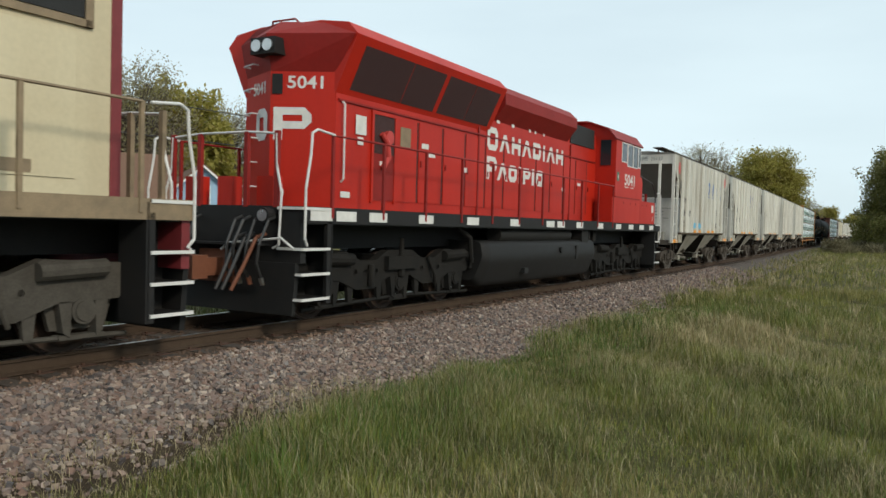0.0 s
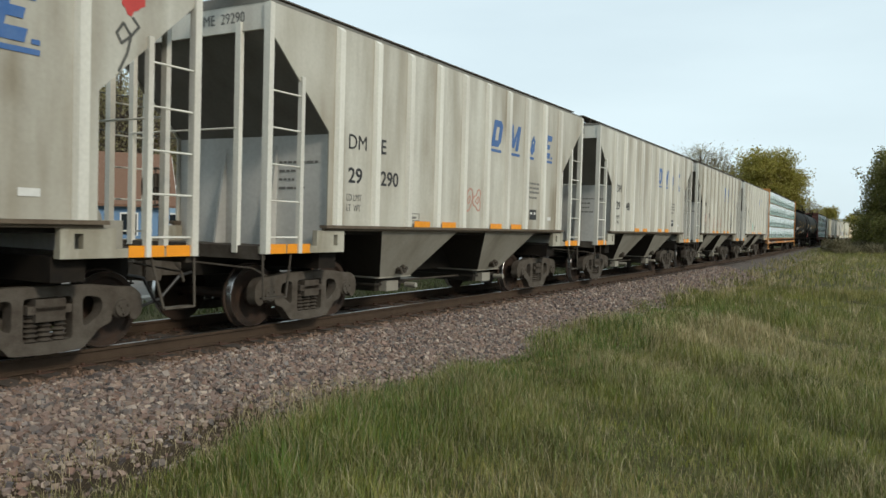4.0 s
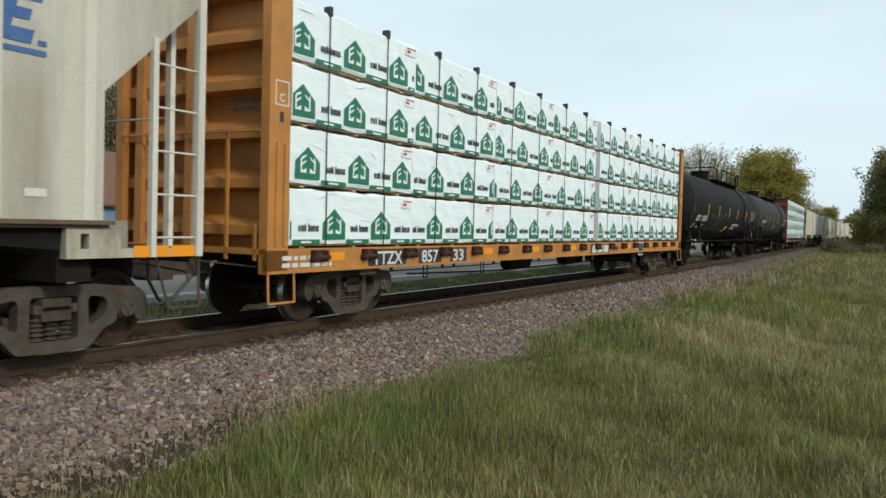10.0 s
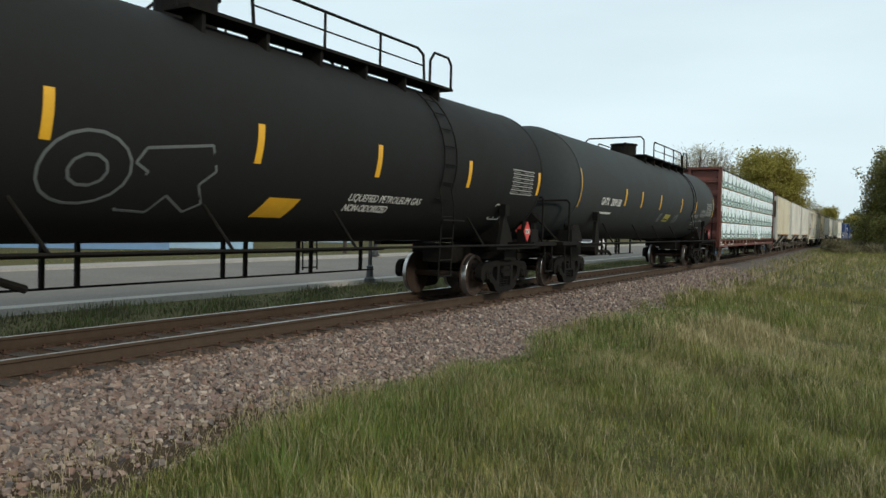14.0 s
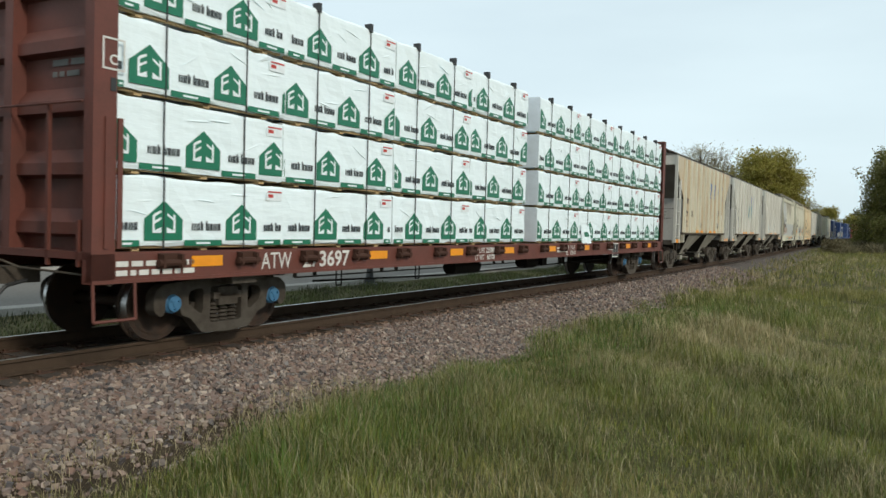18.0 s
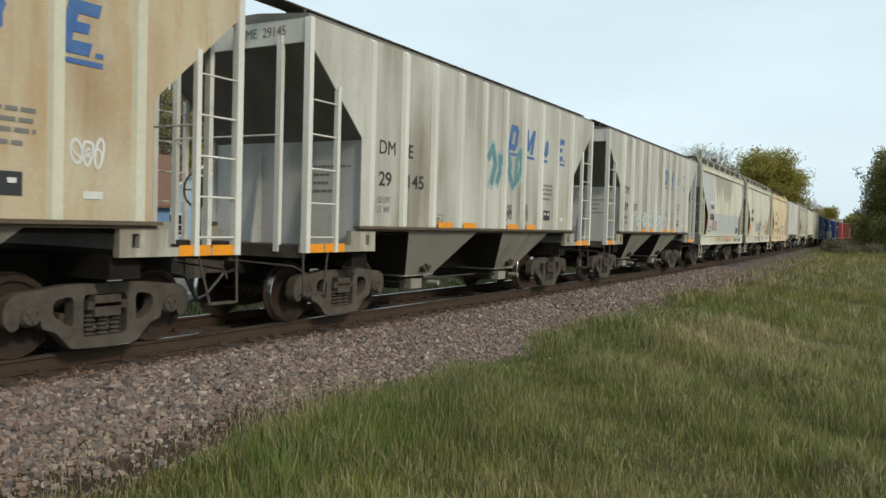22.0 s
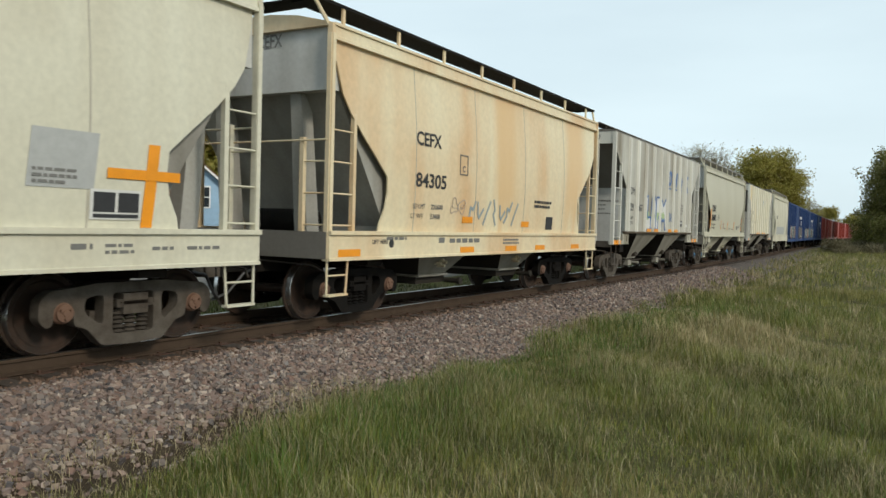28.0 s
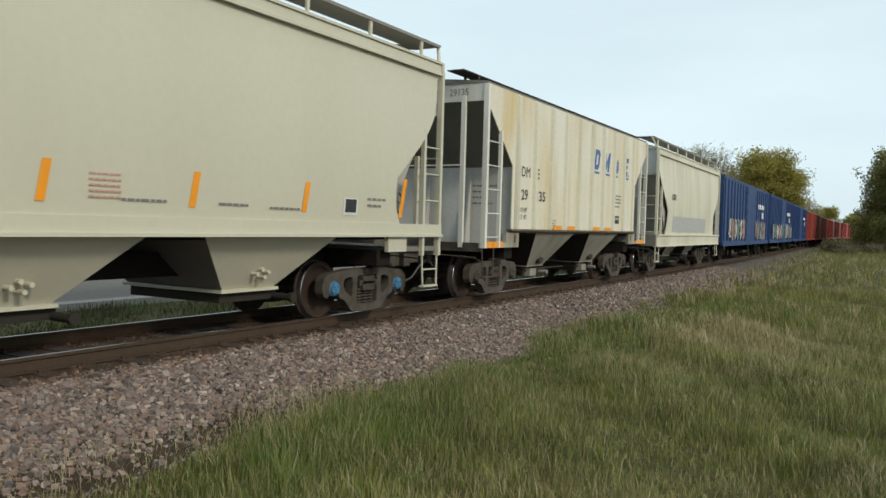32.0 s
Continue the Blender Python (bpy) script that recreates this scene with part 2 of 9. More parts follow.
def spilled(base, spill, y0, y1, z_low, z_high, band=None, band_z=0.0, band_y=99.0):
    """The base paint with a spill that ran down from the roof between y0 and y1, and a repainted band below."""
    m = base.copy()
    m.name = base.name + " with spill"
    n, l = m.node_tree.nodes, m.node_tree.links
    b = n["Principled BSDF"]
    src = b.inputs["Base Color"].links[0].from_socket
    tc, sp, nz, mp = n.new("ShaderNodeTexCoord"), n.new("ShaderNodeSeparateXYZ"), n.new("ShaderNodeTexNoise"), n.new("ShaderNodeMapping")
    mp.inputs["Scale"].default_value = (1, 1, 0.05)
    nz.inputs["Scale"].default_value, nz.inputs["Detail"].default_value = 3.2, 8
    l.new(tc.outputs["Object"], sp.inputs[0]), l.new(tc.outputs["Object"], mp.inputs[0]), l.new(mp.outputs[0], nz.inputs["Vector"])

    def op(kind, a, b2):
        q = n.new("ShaderNodeMath")
        q.operation = kind
        for i, v in enumerate((a, b2)):
            if isinstance(v, float):
                q.inputs[i].default_value = v
            else:
                l.new(v, q.inputs[i])
        return q.outputs[0]

    def ramp(v, lo, hi):
        q = n.new("ShaderNodeMapRange")
        q.interpolation_type = "SMOOTHSTEP"
        q.inputs["From Min"].default_value, q.inputs["From Max"].default_value = lo, hi
        l.new(v, q.inputs["Value"])
        return q.outputs[0]
    depth = ramp(op("ADD", sp.outputs["Z"], op("MULTIPLY", op("SUBTRACT", nz.outputs["Fac"], 0.5), -3.2)), z_low, z_high)
    mask = op("MULTIPLY", depth, op("MULTIPLY", ramp(sp.outputs["Y"], y0, y0 + 0.5), ramp(sp.outputs["Y"], y1, y1 - 0.9)))
    mask = op("MULTIPLY", mask, 0.8)
    col = src
    if band:
        k = n.new("ShaderNodeMixRGB")
        k.inputs["Color2"].default_value = (*band, 1)
        low = op("LESS_THAN", sp.outputs["Z"], band_z)
        head = op("LESS_THAN", sp.outputs["Y"], band_y)
        l.new(op("MULTIPLY", op("MAXIMUM", low, head), 0.85), k.inputs["Fac"]), l.new(col, k.inputs["Color1"])
        col = k.outputs["Color"]
    k = n.new("ShaderNodeMixRGB")
    k.inputs["Color2"].default_value = (*spill, 1)
    l.new(mask, k.inputs["Fac"]), l.new(col, k.inputs["Color1"]), l.new(k.outputs["Color"], b.inputs["Base Color"])
    return m


spill_paint = spilled(cream_paint, (0.26, 0.22, 0.16), -2.75, 3.0, 3.1, 3.7, (0.42, 0.43, 0.42), 2.42, -2.75)
steel_dark = M("dirty dark steel", (0.014, 0.012, 0.01), 0.85, spec=0.15, vary=0.4, scale=5, dirt=(0.035, 0.027, 0.02), dirt_amount=0.6, bump=0.15)
loco_truck_paint = M("dusty locomotive truck paint", (0.015, 0.0145, 0.0135), 0.8, vary=0.45, scale=3, dirt=(0.035, 0.031, 0.026), dirt_amount=0.6, bump=0.2, spec=0.15)
loco_truck_dust = M("thick grey dust on a locomotive truck", (0.1, 0.09, 0.075), 0.9, vary=0.45, scale=3, dirt=(0.05, 0.044, 0.036), dirt_amount=0.7, bump=0.2, spec=0.15)
truck_grey = M("dusty cast steel", (0.115, 0.1, 0.082), 0.85, spec=0.2, vary=0.45, scale=4, dirt=(0.05, 0.036, 0.026), dirt_amount=0.85, bump=0.25, rand=0.15)
truck_black = M("black cast steel", (0.0095, 0.009, 0.0085), 0.8, spec=0.1, vary=0.4, scale=5, dirt=(0.024, 0.019, 0.014), dirt_amount=0.6, bump=0.2)
wheel_rust = M("wheel steel", (0.036, 0.026, 0.02), 0.75, spec=0.25, vary=0.4, scale=7, dirt=(0.085, 0.045, 0.028), dirt_amount=0.6)
tread = M("polished tread", (0.62, 0.61, 0.6), 0.28, 1.0, vary=0.15)
cap_rust = M("rusty bearing cap", (0.2, 0.11, 0.07), 0.7, vary=0.4)
cap_blue = M("blue bearing cap", (0.06, 0.2, 0.36), 0.5, vary=0.3)
orange_tape = M("orange reflector tape", (0.88, 0.32, 0.008), 0.45, vary=0.15, scale=3)
amber_tape = M("yellow reflector tape", (0.75, 0.4, 0.02), 0.45, vary=0.15, scale=3)
black_ink = M("black stencil paint", (0.03, 0.03, 0.032), 0.6, vary=0.25)
grey_ink = M("faded stencil paint", (0.2, 0.195, 0.18), 0.7, vary=0.3)
white_ink = M("white stencil paint", (0.72, 0.71, 0.67), 0.6, vary=0.2)
blue_ink = M("faded blue lettering", (0.035, 0.12, 0.34), 0.55, vary=0.3, scale=2.5, dirt=(0.16, 0.25, 0.42), dirt_amount=0.45)
red_ink = M("red paint", (0.55, 0.05, 0.04), 0.5, vary=0.2)
haze_spray = M("pale teal haze", (0.42, 0.5, 0.47), 0.7, vary=0.3)
teal_spray = M("teal spray paint", (0.13, 0.27, 0.29), 0.6, vary=0.3)
cyan_spray = M("sky blue spray paint", (0.15, 0.5, 0.75), 0.6, vary=0.3)
mint_spray = M("mint spray paint", (0.34, 0.58, 0.48), 0.6, vary=0.3)
faint_salmon = M("worn salmon spray paint", (0.52, 0.36, 0.28), 0.7, vary=0.3, scale=2, dirt=(0.5, 0.46, 0.38), dirt_amount=0.9)
slate_spray = M("slate blue brushed paint", (0.34, 0.4, 0.41), 0.6, vary=0.3)
seam_grey = M("weld seam", (0.5, 0.46, 0.37), 0.6, vary=0.3)
moss_spray = M("pale green spray paint", (0.45, 0.56, 0.3), 0.6, vary=0.3)
pale_spray = M("pale spray paint", (0.58, 0.6, 0.57), 0.6, vary=0.2)
salmon_spray = M("faded red spray paint", (0.6, 0.32, 0.25), 0.7, vary=0.4)
dark_spray = M("dark spray paint", (0.09, 0.09, 0.08), 0.6, vary=0.3)
loco_red = M("glossy red locomotive paint", (0.47, 0.021, 0.009), 0.45, spec=0.22, vary=0.14, scale=1.0, dirt=(0.3, 0.018, 0.014), dirt_amount=0.55, streak=True)
loco_red_dull = M("dull red locomotive paint", (0.27, 0.016, 0.012), 0.55, spec=0.25, vary=0.2, scale=1.0, dirt=(0.2, 0.02, 0.016), dirt_amount=0.6)
loco_black = M("black frame paint", (0.014, 0.014, 0.014), 0.6, spec=0.25, vary=0.3, dirt=(0.035, 0.03, 0.026), dirt_amount=0.4)
loco_grey = M("dusty black underframe", (0.014, 0.0135, 0.013), 0.7, spec=0.25, vary=0.35, scale=3, dirt=(0.03, 0.026, 0.02), dirt_amount=0.6, bump=0.1)
grille = M("dark red radiator screen", (0.055, 0.016, 0.014), 0.7, vary=0.5, scale=30, bump=0.5, bump_scale=220)
grille_black = M("black radiator screen", (0.02, 0.02, 0.02), 0.7, vary=0.5, scale=30, bump=0.5, bump_scale=220)
lead_cream = M("aged cream locomotive paint", (0.62, 0.54, 0.36), 0.5, vary=0.18, scale=1.2, dirt=(0.42, 0.33, 0.2), dirt_amount=0.5, streak=True)
lead_tan = M("grimy tan paint", (0.3, 0.22, 0.13), 0.65, vary=0.3, scale=4, dirt=(0.12, 0.09, 0.06), dirt_amount=0.6)
lead_maroon = M("maroon locomotive paint", (0.2, 0.025, 0.028), 0.5, vary=0.2)
hand_rail = M("worn white handrail paint", (0.7, 0.69, 0.66), 0.45, vary=0.15)
window_glass = M("dark cab glass", (0.02, 0.025, 0.03), 0.06, vary=0.05)
rust_hose = M("rusty hose iron", (0.22, 0.075, 0.035), 0.7, vary=0.4)
tank_black = M("matt black tank paint", (0.016, 0.0168, 0.0165), 0.75, spec=0.12, vary=0.18, scale=0.7, dirt=(0.018, 0.017, 0.015), dirt_amount=0.6)
tank_chalk = M("faded chalk outline", (0.15, 0.165, 0.165), 0.8, vary=0.4, spec=0.2)
mustard = M("dull yellow panel", (0.33, 0.29, 0.05), 0.6, vary=0.2)
tank_text = M("faded tank stencil", (0.22, 0.225, 0.22), 0.7, vary=0.35)
tank_grey = M("dusty charcoal tank paint", (0.034, 0.04, 0.041), 0.7, spec=0.15, vary=0.18, scale=0.7, dirt=(0.045, 0.044, 0.04), dirt_amount=0.6)
flat_yellow = M("weathered yellow orange flatcar paint", (0.56, 0.24, 0.05), 0.6, vary=0.25, scale=2.0, dirt=(0.26, 0.12, 0.04), dirt_amount=0.6, bump=0.05)
flat_brown = M("oxide brown flatcar paint", (0.15, 0.042, 0.028), 0.6, vary=0.25, scale=2.0, dirt=(0.09, 0.035, 0.025), dirt_amount=0.6, bump=0.05)
wrap_white = M("white lumber wrap", (0.835, 0.93, 0.955), 0.38, vary=0.08, scale=1.5, dirt=(0.75, 0.86, 0.89), dirt_amount=0.5, bump=0.55, bump_scale=4)
wrap_grey = M("silver grey wrap end", (0.78, 0.83, 0.86), 0.45, vary=0.12, scale=2, bump=0.35, bump_scale=5)
wrap_green = M("green wrap print", (0.008, 0.17, 0.09), 0.4, vary=0.12)
# the film's pull lines run aslant
for node in wrap_white.node_tree.nodes:
    if node.bl_idname == "ShaderNodeBump":
        node.inputs["Distance"].default_value, node.inputs["Strength"].default_value = 0.05, 0.5
        grain = node.inputs["Height"].links[0].from_node
        grain.inputs["Scale"].default_value = 2.6
        aslant = wrap_white.node_tree.nodes.new("ShaderNodeMapping")
        aslant.inputs["Rotation"].default_value, aslant.inputs["Scale"].default_value = (radians(-42), 0, 0), (1, 0.35, 1.9)
        wrap_white.node_tree.links.new(grain.inputs["Vector"].links[0].from_socket, aslant.inputs["Vector"])
        wrap_white.node_tree.links.new(aslant.outputs["Vector"], grain.inputs["Vector"])
wrap_print = M("white wrap print", (0.84, 0.9, 0.92), 0.4, vary=0.1)
word_grey = M("dark grey wrap print", (0.05, 0.06, 0.065), 0.5, vary=0.2)
winch_rust = M("dark rusty winch iron", (0.075, 0.035, 0.024), 0.8, vary=0.4, spec=0.2)
pine = M("bare pine board", (0.55, 0.38, 0.19), 0.7, vary=0.3, scale=4)
strap_black = M("black steel strap", (0.03, 0.03, 0.03), 0.5)
box_blue = M("blue boxcar paint", (0.02, 0.055, 0.17), 0.5, vary=0.2, scale=1.2, dirt=(0.04, 0.06, 0.12), dirt_amount=0.5, streak=True)
box_red = M("red boxcar paint", (0.33, 0.05, 0.03), 0.5, vary=0.2, scale=1.2, dirt=(0.16, 0.04, 0.03), dirt_amount=0.5, streak=True)
box_brown = M("brown boxcar paint", (0.19, 0.045, 0.03), 0.55, vary=0.2, scale=1.2, streak=True)
roof_metal = M("galvanised roof", (0.3, 0.31, 0.31), 0.5, 0.3, vary=0.3)


# ---- lettering, bars, sprayed lines ----
def letters(text, height, mat, parent, y, z, x, width=None, lean=0.0, name="stencil", label="", turn=0.0):
    """Raised paint letters on the side that faces +x; (y, z) is their lower start."""
    cu = bpy.data.curves.new(name, "FONT")
    cu.body, cu.size, cu.extrude, cu.shear, cu.resolution_u = text, height * 1.38, 0.0015, lean, 3
    cu.offset = 0.0 if "M" in text or "W" in text else 0.024 * height
    ob = bpy.data.objects.new(name, cu)
    me = bpy.data.meshes.new_from_object(ob)
    bpy.data.objects.remove(ob)
    xs = [v.co.x for v in me.vertices]
    k = width / (max(xs) - min(xs)) if width else 1.0
    x0 = min(xs)
    for v in me.vertices:
        v.co = Vector((x + v.co.z, y + (v.co.x - x0) * k, z + v.co.y))
    me.materials.clear()
    return part(name, me, mat, parent, label)


def plate(y0, y1, z0, z1, x, d=0.004, shear=0.0):
    """A thin painted patch or sheet on the side, as a mesh."""
    return Mesh().prism([(y0, z0), (y1, z0), (y1 + shear, z1), (y0 + shear, z1)], x, x + d)


def bars(rows, parent, mat, x, name="small_print"):
    """Small lettering too faint to read: rows of (y, z, length, height), broken into words."""
    me, rnd = Mesh(), random.Random(len(rows) + int(rows[0][0] * 100))
    for y, z, length, h in rows:
        a = y
        while a < y + length - 0.03:
            w = min(rnd.uniform(1.2, 4.0) * h, y + length - a)
            me.box(x, x + 0.003, a, a + w, z, z + h)
            a += w + h * 0.7
    return tagged(part(name, me, mat, parent), kind="stuff")


def cutout(loops, x, d=0.004):
    """A flat painted shape on the side: an outline of (y, z) and its holes."""
    bm = bmesh.new()
    for loop in loops:
        vs = [bm.verts.new((x, p, q)) for p, q in loop]
        for i in range(len(vs)):
            bm.edges.new((vs[i - 1], vs[i]))
    bmesh.ops.triangle_fill(bm, use_beauty=True, use_dissolve=False, edges=bm.edges[:])
    ext = bmesh.ops.extrude_face_region(bm, geom=bm.faces[:])
    for v in ext["geom"]:
        if isinstance(v, bmesh.types.BMVert):
            v.co.x = x + d
    bmesh.ops.recalc_face_normals(bm, faces=bm.faces)
    me = bpy.data.meshes.new("painted_shape")
    bm.to_mesh(me)
    bm.free()
    return me


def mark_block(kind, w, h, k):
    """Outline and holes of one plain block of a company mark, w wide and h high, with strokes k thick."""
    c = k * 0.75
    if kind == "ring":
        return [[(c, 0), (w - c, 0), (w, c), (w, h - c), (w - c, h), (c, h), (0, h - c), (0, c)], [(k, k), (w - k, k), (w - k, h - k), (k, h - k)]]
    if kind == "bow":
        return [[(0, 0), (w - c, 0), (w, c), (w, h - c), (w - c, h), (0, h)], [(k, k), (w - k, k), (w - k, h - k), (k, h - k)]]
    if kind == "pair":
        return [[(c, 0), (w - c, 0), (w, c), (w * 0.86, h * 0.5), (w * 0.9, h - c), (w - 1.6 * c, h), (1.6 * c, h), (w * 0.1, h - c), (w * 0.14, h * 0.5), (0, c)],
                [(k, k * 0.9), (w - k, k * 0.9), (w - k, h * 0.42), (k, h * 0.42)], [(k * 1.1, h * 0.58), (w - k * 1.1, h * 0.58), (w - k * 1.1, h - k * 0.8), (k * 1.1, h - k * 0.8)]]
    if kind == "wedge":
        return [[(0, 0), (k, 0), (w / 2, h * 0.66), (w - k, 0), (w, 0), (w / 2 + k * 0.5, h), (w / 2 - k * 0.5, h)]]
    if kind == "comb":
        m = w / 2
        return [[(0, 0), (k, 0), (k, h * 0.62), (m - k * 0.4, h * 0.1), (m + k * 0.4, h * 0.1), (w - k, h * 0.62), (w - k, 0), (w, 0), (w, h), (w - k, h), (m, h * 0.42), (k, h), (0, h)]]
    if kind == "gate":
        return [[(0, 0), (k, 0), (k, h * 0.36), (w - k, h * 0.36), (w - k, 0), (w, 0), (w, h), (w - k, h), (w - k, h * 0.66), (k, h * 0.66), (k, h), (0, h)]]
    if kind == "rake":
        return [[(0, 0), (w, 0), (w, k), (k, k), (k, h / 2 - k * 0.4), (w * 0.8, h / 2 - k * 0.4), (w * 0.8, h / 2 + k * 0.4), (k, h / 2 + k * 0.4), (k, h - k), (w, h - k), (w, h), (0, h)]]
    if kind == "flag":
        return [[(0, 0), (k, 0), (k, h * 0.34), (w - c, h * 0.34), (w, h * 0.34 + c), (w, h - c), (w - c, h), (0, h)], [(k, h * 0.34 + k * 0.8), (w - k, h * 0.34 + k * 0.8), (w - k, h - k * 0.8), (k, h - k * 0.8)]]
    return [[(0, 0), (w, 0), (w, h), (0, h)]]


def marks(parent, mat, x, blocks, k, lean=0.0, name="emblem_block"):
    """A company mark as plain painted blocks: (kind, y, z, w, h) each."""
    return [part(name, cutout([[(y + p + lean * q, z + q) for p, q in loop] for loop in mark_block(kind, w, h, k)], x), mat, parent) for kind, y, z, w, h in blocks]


def ribbon(me, pts, width, x, d=0.003):
    """A sprayed line along (y, z) points."""
    for i in range(len(pts) - 1):
        a, b = Vector(pts[i]), Vector(pts[i + 1])
        t = (b - a)
        if t.length < 1e-5:
            continue
        t.normalize()
        n = Vector((-t.y, t.x)) * width / 2
        a, b = a - t * width * 0.3, b + t * width * 0.3
        q = [a + n, a - n, b - n, b + n]
        me.add([(x + o, p.x, p.y) for o in (0, d + 0.0004 * (i % 3)) for p in q], [(0, 1, 2, 3), (4, 5, 6, 7), (0, 1, 5, 4), (1, 2, 6, 5), (2, 3, 7, 6), (3, 0, 4, 7)])
    return me


def scrawl(parent, mat, x, y, z, w, h, n, width, seed, name="graffiti", label=""):
    """Loose sprayed bubble shapes, n of them in a row, some with an inner loop or a stroke."""
    rnd, me = random.Random(seed), Mesh()
    for i in range(n):
        cy, rw, ph = y + w * (i + 0.5) / n, w / n * 0.5, rnd.uniform(0, 6.28)
        k2, k3, up = rnd.choice((2, 3)), rnd.uniform(0.12, 0.28), rnd.uniform(0.42, 0.52)

        def at(a, q):
            r = q * (0.85 + k3 * math.sin(k2 * a + ph))
            return (cy + rw * r * math.cos(a) + 0.1 * rw * math.sin(a), z + h / 2 + h * up * r * math.sin(a))
        ribbon(me, [at(ph + j / 20 * 6.3, 1.0) for j in range(21)], width, x)
        kind = rnd.random()
        if kind < 0.45:
            ribbon(me, [at(ph + j / 10 * 6.3, 0.35) for j in range(11)], width * 0.8, x + 0.001)
        elif kind < 0.8:
            ribbon(me, [at(ph + 0.4, 0.9), at(ph + 1.6, 0.25), at(ph + 3.4, 0.8)], width * 0.8, x + 0.001)
    return part(name, me, mat, parent, label)


STROKES = [[(0.0, 0.1), (0.3, 0.35), (0.2, 0.7), (0.6, 0.6), (0.8, 0.95)],
           [(0.1, 0.1), (0.25, 0.7), (0.7, 0.95), (0.85, 0.5), (0.4, 0.2)],
           [(0.05, 0.85), (0.3, 0.4), (0.55, 0.25), (0.95, 0.6)],
           [(0.2, 0.0), (0.45, 0.55), (0.7, 1.0)],
           [(0.0, 0.2), (0.3, 0.9), (0.5, 0.3), (0.85, 1.0)],
           [(0.1, 1.0), (0.5, 0.6), (0.35, 0.42), (0.9, 0.0)],
           [(0.0, 0.7), (0.45, 1.0), (0.8, 0.55), (0.4, 0.05)],
           [(0.0, 0.05), (0.5, 0.95), (0.9, 0.15)],
           [(0.1, 0.0), (0.3, 0.8), (0.8, 0.9), (0.65, 0.4)]]


def brushed(parent, mat, x, y, z, w, h, kinds, width, lean=0.15, label="", follow=None):
    """Loose brush strokes in a row, one part each; follow bends them onto a bowed side."""
    for i, kind in enumerate(kinds):
        cell = w / len(kinds)
        pts = [(y + cell * (i + 0.92 * p) + lean * h * q, z + h * q * (0.92 + 0.08 * (i % 2))) for p, q in STROKES[kind]]
        ob = part("graffiti", ribbon(Mesh(), pts, width, x + 0.0007 * (i % 2)), mat, parent, label)
        if follow:
            for v in ob.data.vertices:
                v.co.x += follow(v.co.z)


def blob(me, y, z, ry, rz, x, seed, n=18, d=0.003):
    rnd = random.Random(seed)
    k = [rnd.uniform(0.75, 1.2) for _ in range(n)]
    return me.prism([(y + ry * k[i] * math.cos(2 * math.pi * i / n), z + rz * k[i] * math.sin(2 * math.pi * i / n)) for i in range(n)], x, x + d)


GABLE = [(0, 0), (1, 0), (1, 0.54), (0.5, 1.0), (0, 0.54)]
FORK_NEAR = [(0.2, 0.19), (0.43, 0.19), (0.43, 0.34), (0.255, 0.25), (0.255, 0.42), (0.42, 0.53), (0.42, 0.59), (0.255, 0.49), (0.255, 0.6), (0.42, 0.7), (0.42, 0.76), (0.255, 0.68), (0.2, 0.62)]
FORK_FAR = [(0.8, 0.19), (0.57, 0.19), (0.57, 0.34), (0.745, 0.25), (0.745, 0.5), (0.58, 0.63), (0.58, 0.69), (0.745, 0.57), (0.745, 0.68), (0.8, 0.63)]


def clipped(poly, lo, hi):
    """A convex or comb-like outline of (y, z) kept between two heights of y."""
    for edge, sign in ((lo, 1), (hi, -1)):
        out = []
        for i in range(len(poly)):
            a, b = poly[i - 1], poly[i]
            da, db = sign * (a[0] - edge), sign * (b[0] - edge)
            if (da < 0) != (db < 0):
                t = da / (da - db)
                out.append((edge, a[1] + (b[1] - a[1]) * t))
            if db >= 0:
                out.append(b)
        poly = out
        if len(poly) < 3:
            return []
    return poly


# ---- running gear shared by all cars ----
WHEEL_R = 0.455


def wheelset_mesh(r=WHEEL_R):
    me = Mesh()
    me.lathe([(-1.1, 0.07), (1.1, 0.07)], "x", n=12)
    for sgn in (-1, 1):
        prof = [(0.685, 0.1), (0.685, r - 0.09), (0.672, r - 0.05), (0.672, r + 0.026), (0.7, r + 0.026), (0.71, r)]
        me.slot = 0
        me.lathe([(sgn * a, q) for a, q in prof], "x", n=32, caps=False)
        me.slot = 1
        me.lathe([(sgn * a, q) for a, q in [(0.7105, r + 0.001), (0.8, r - 0.004), (0.806, r - 0.009)]], "x", n=32, caps=False)
        me.slot = 0
        me.lathe([(sgn * a, q) for a, q in [(0.806, r - 0.009), (0.803, r - 0.07), (0.765, r - 0.1), (0.74, r * 0.55), (0.76, 0.15), (0.83, 0.13), (0.83, 0.07)]], "x", n=32, caps=False)
        for i in range(3):
            a = i * 2.1
            me.cyl((sgn * 0.742, 0.25 * math.cos(a), 0.25 * math.sin(a)), (sgn * 0.75, 0.25 * math.cos(a), 0.25 * math.sin(a)), 0.022, 6)
    return me.data("wheelset", 35)


def rounded(pts, r, n=4):
    """A closed outline with its corners rounded."""
    out, k = [], len(pts)
    for i in range(k):
        a, b, c = Vector(pts[i - 1]), Vector(pts[i]), Vector(pts[(i + 1) % k])
        d = min(r, (a - b).length * 0.45, (c - b).length * 0.45)
        p, q = b + (a - b).normalized() * d, b + (c - b).normalized() * d
        for j in range(n + 1):
            t = j / n
            out.append(p * (1 - t) ** 2 + b * 2 * t * (1 - t) + q * t * t)
    return out


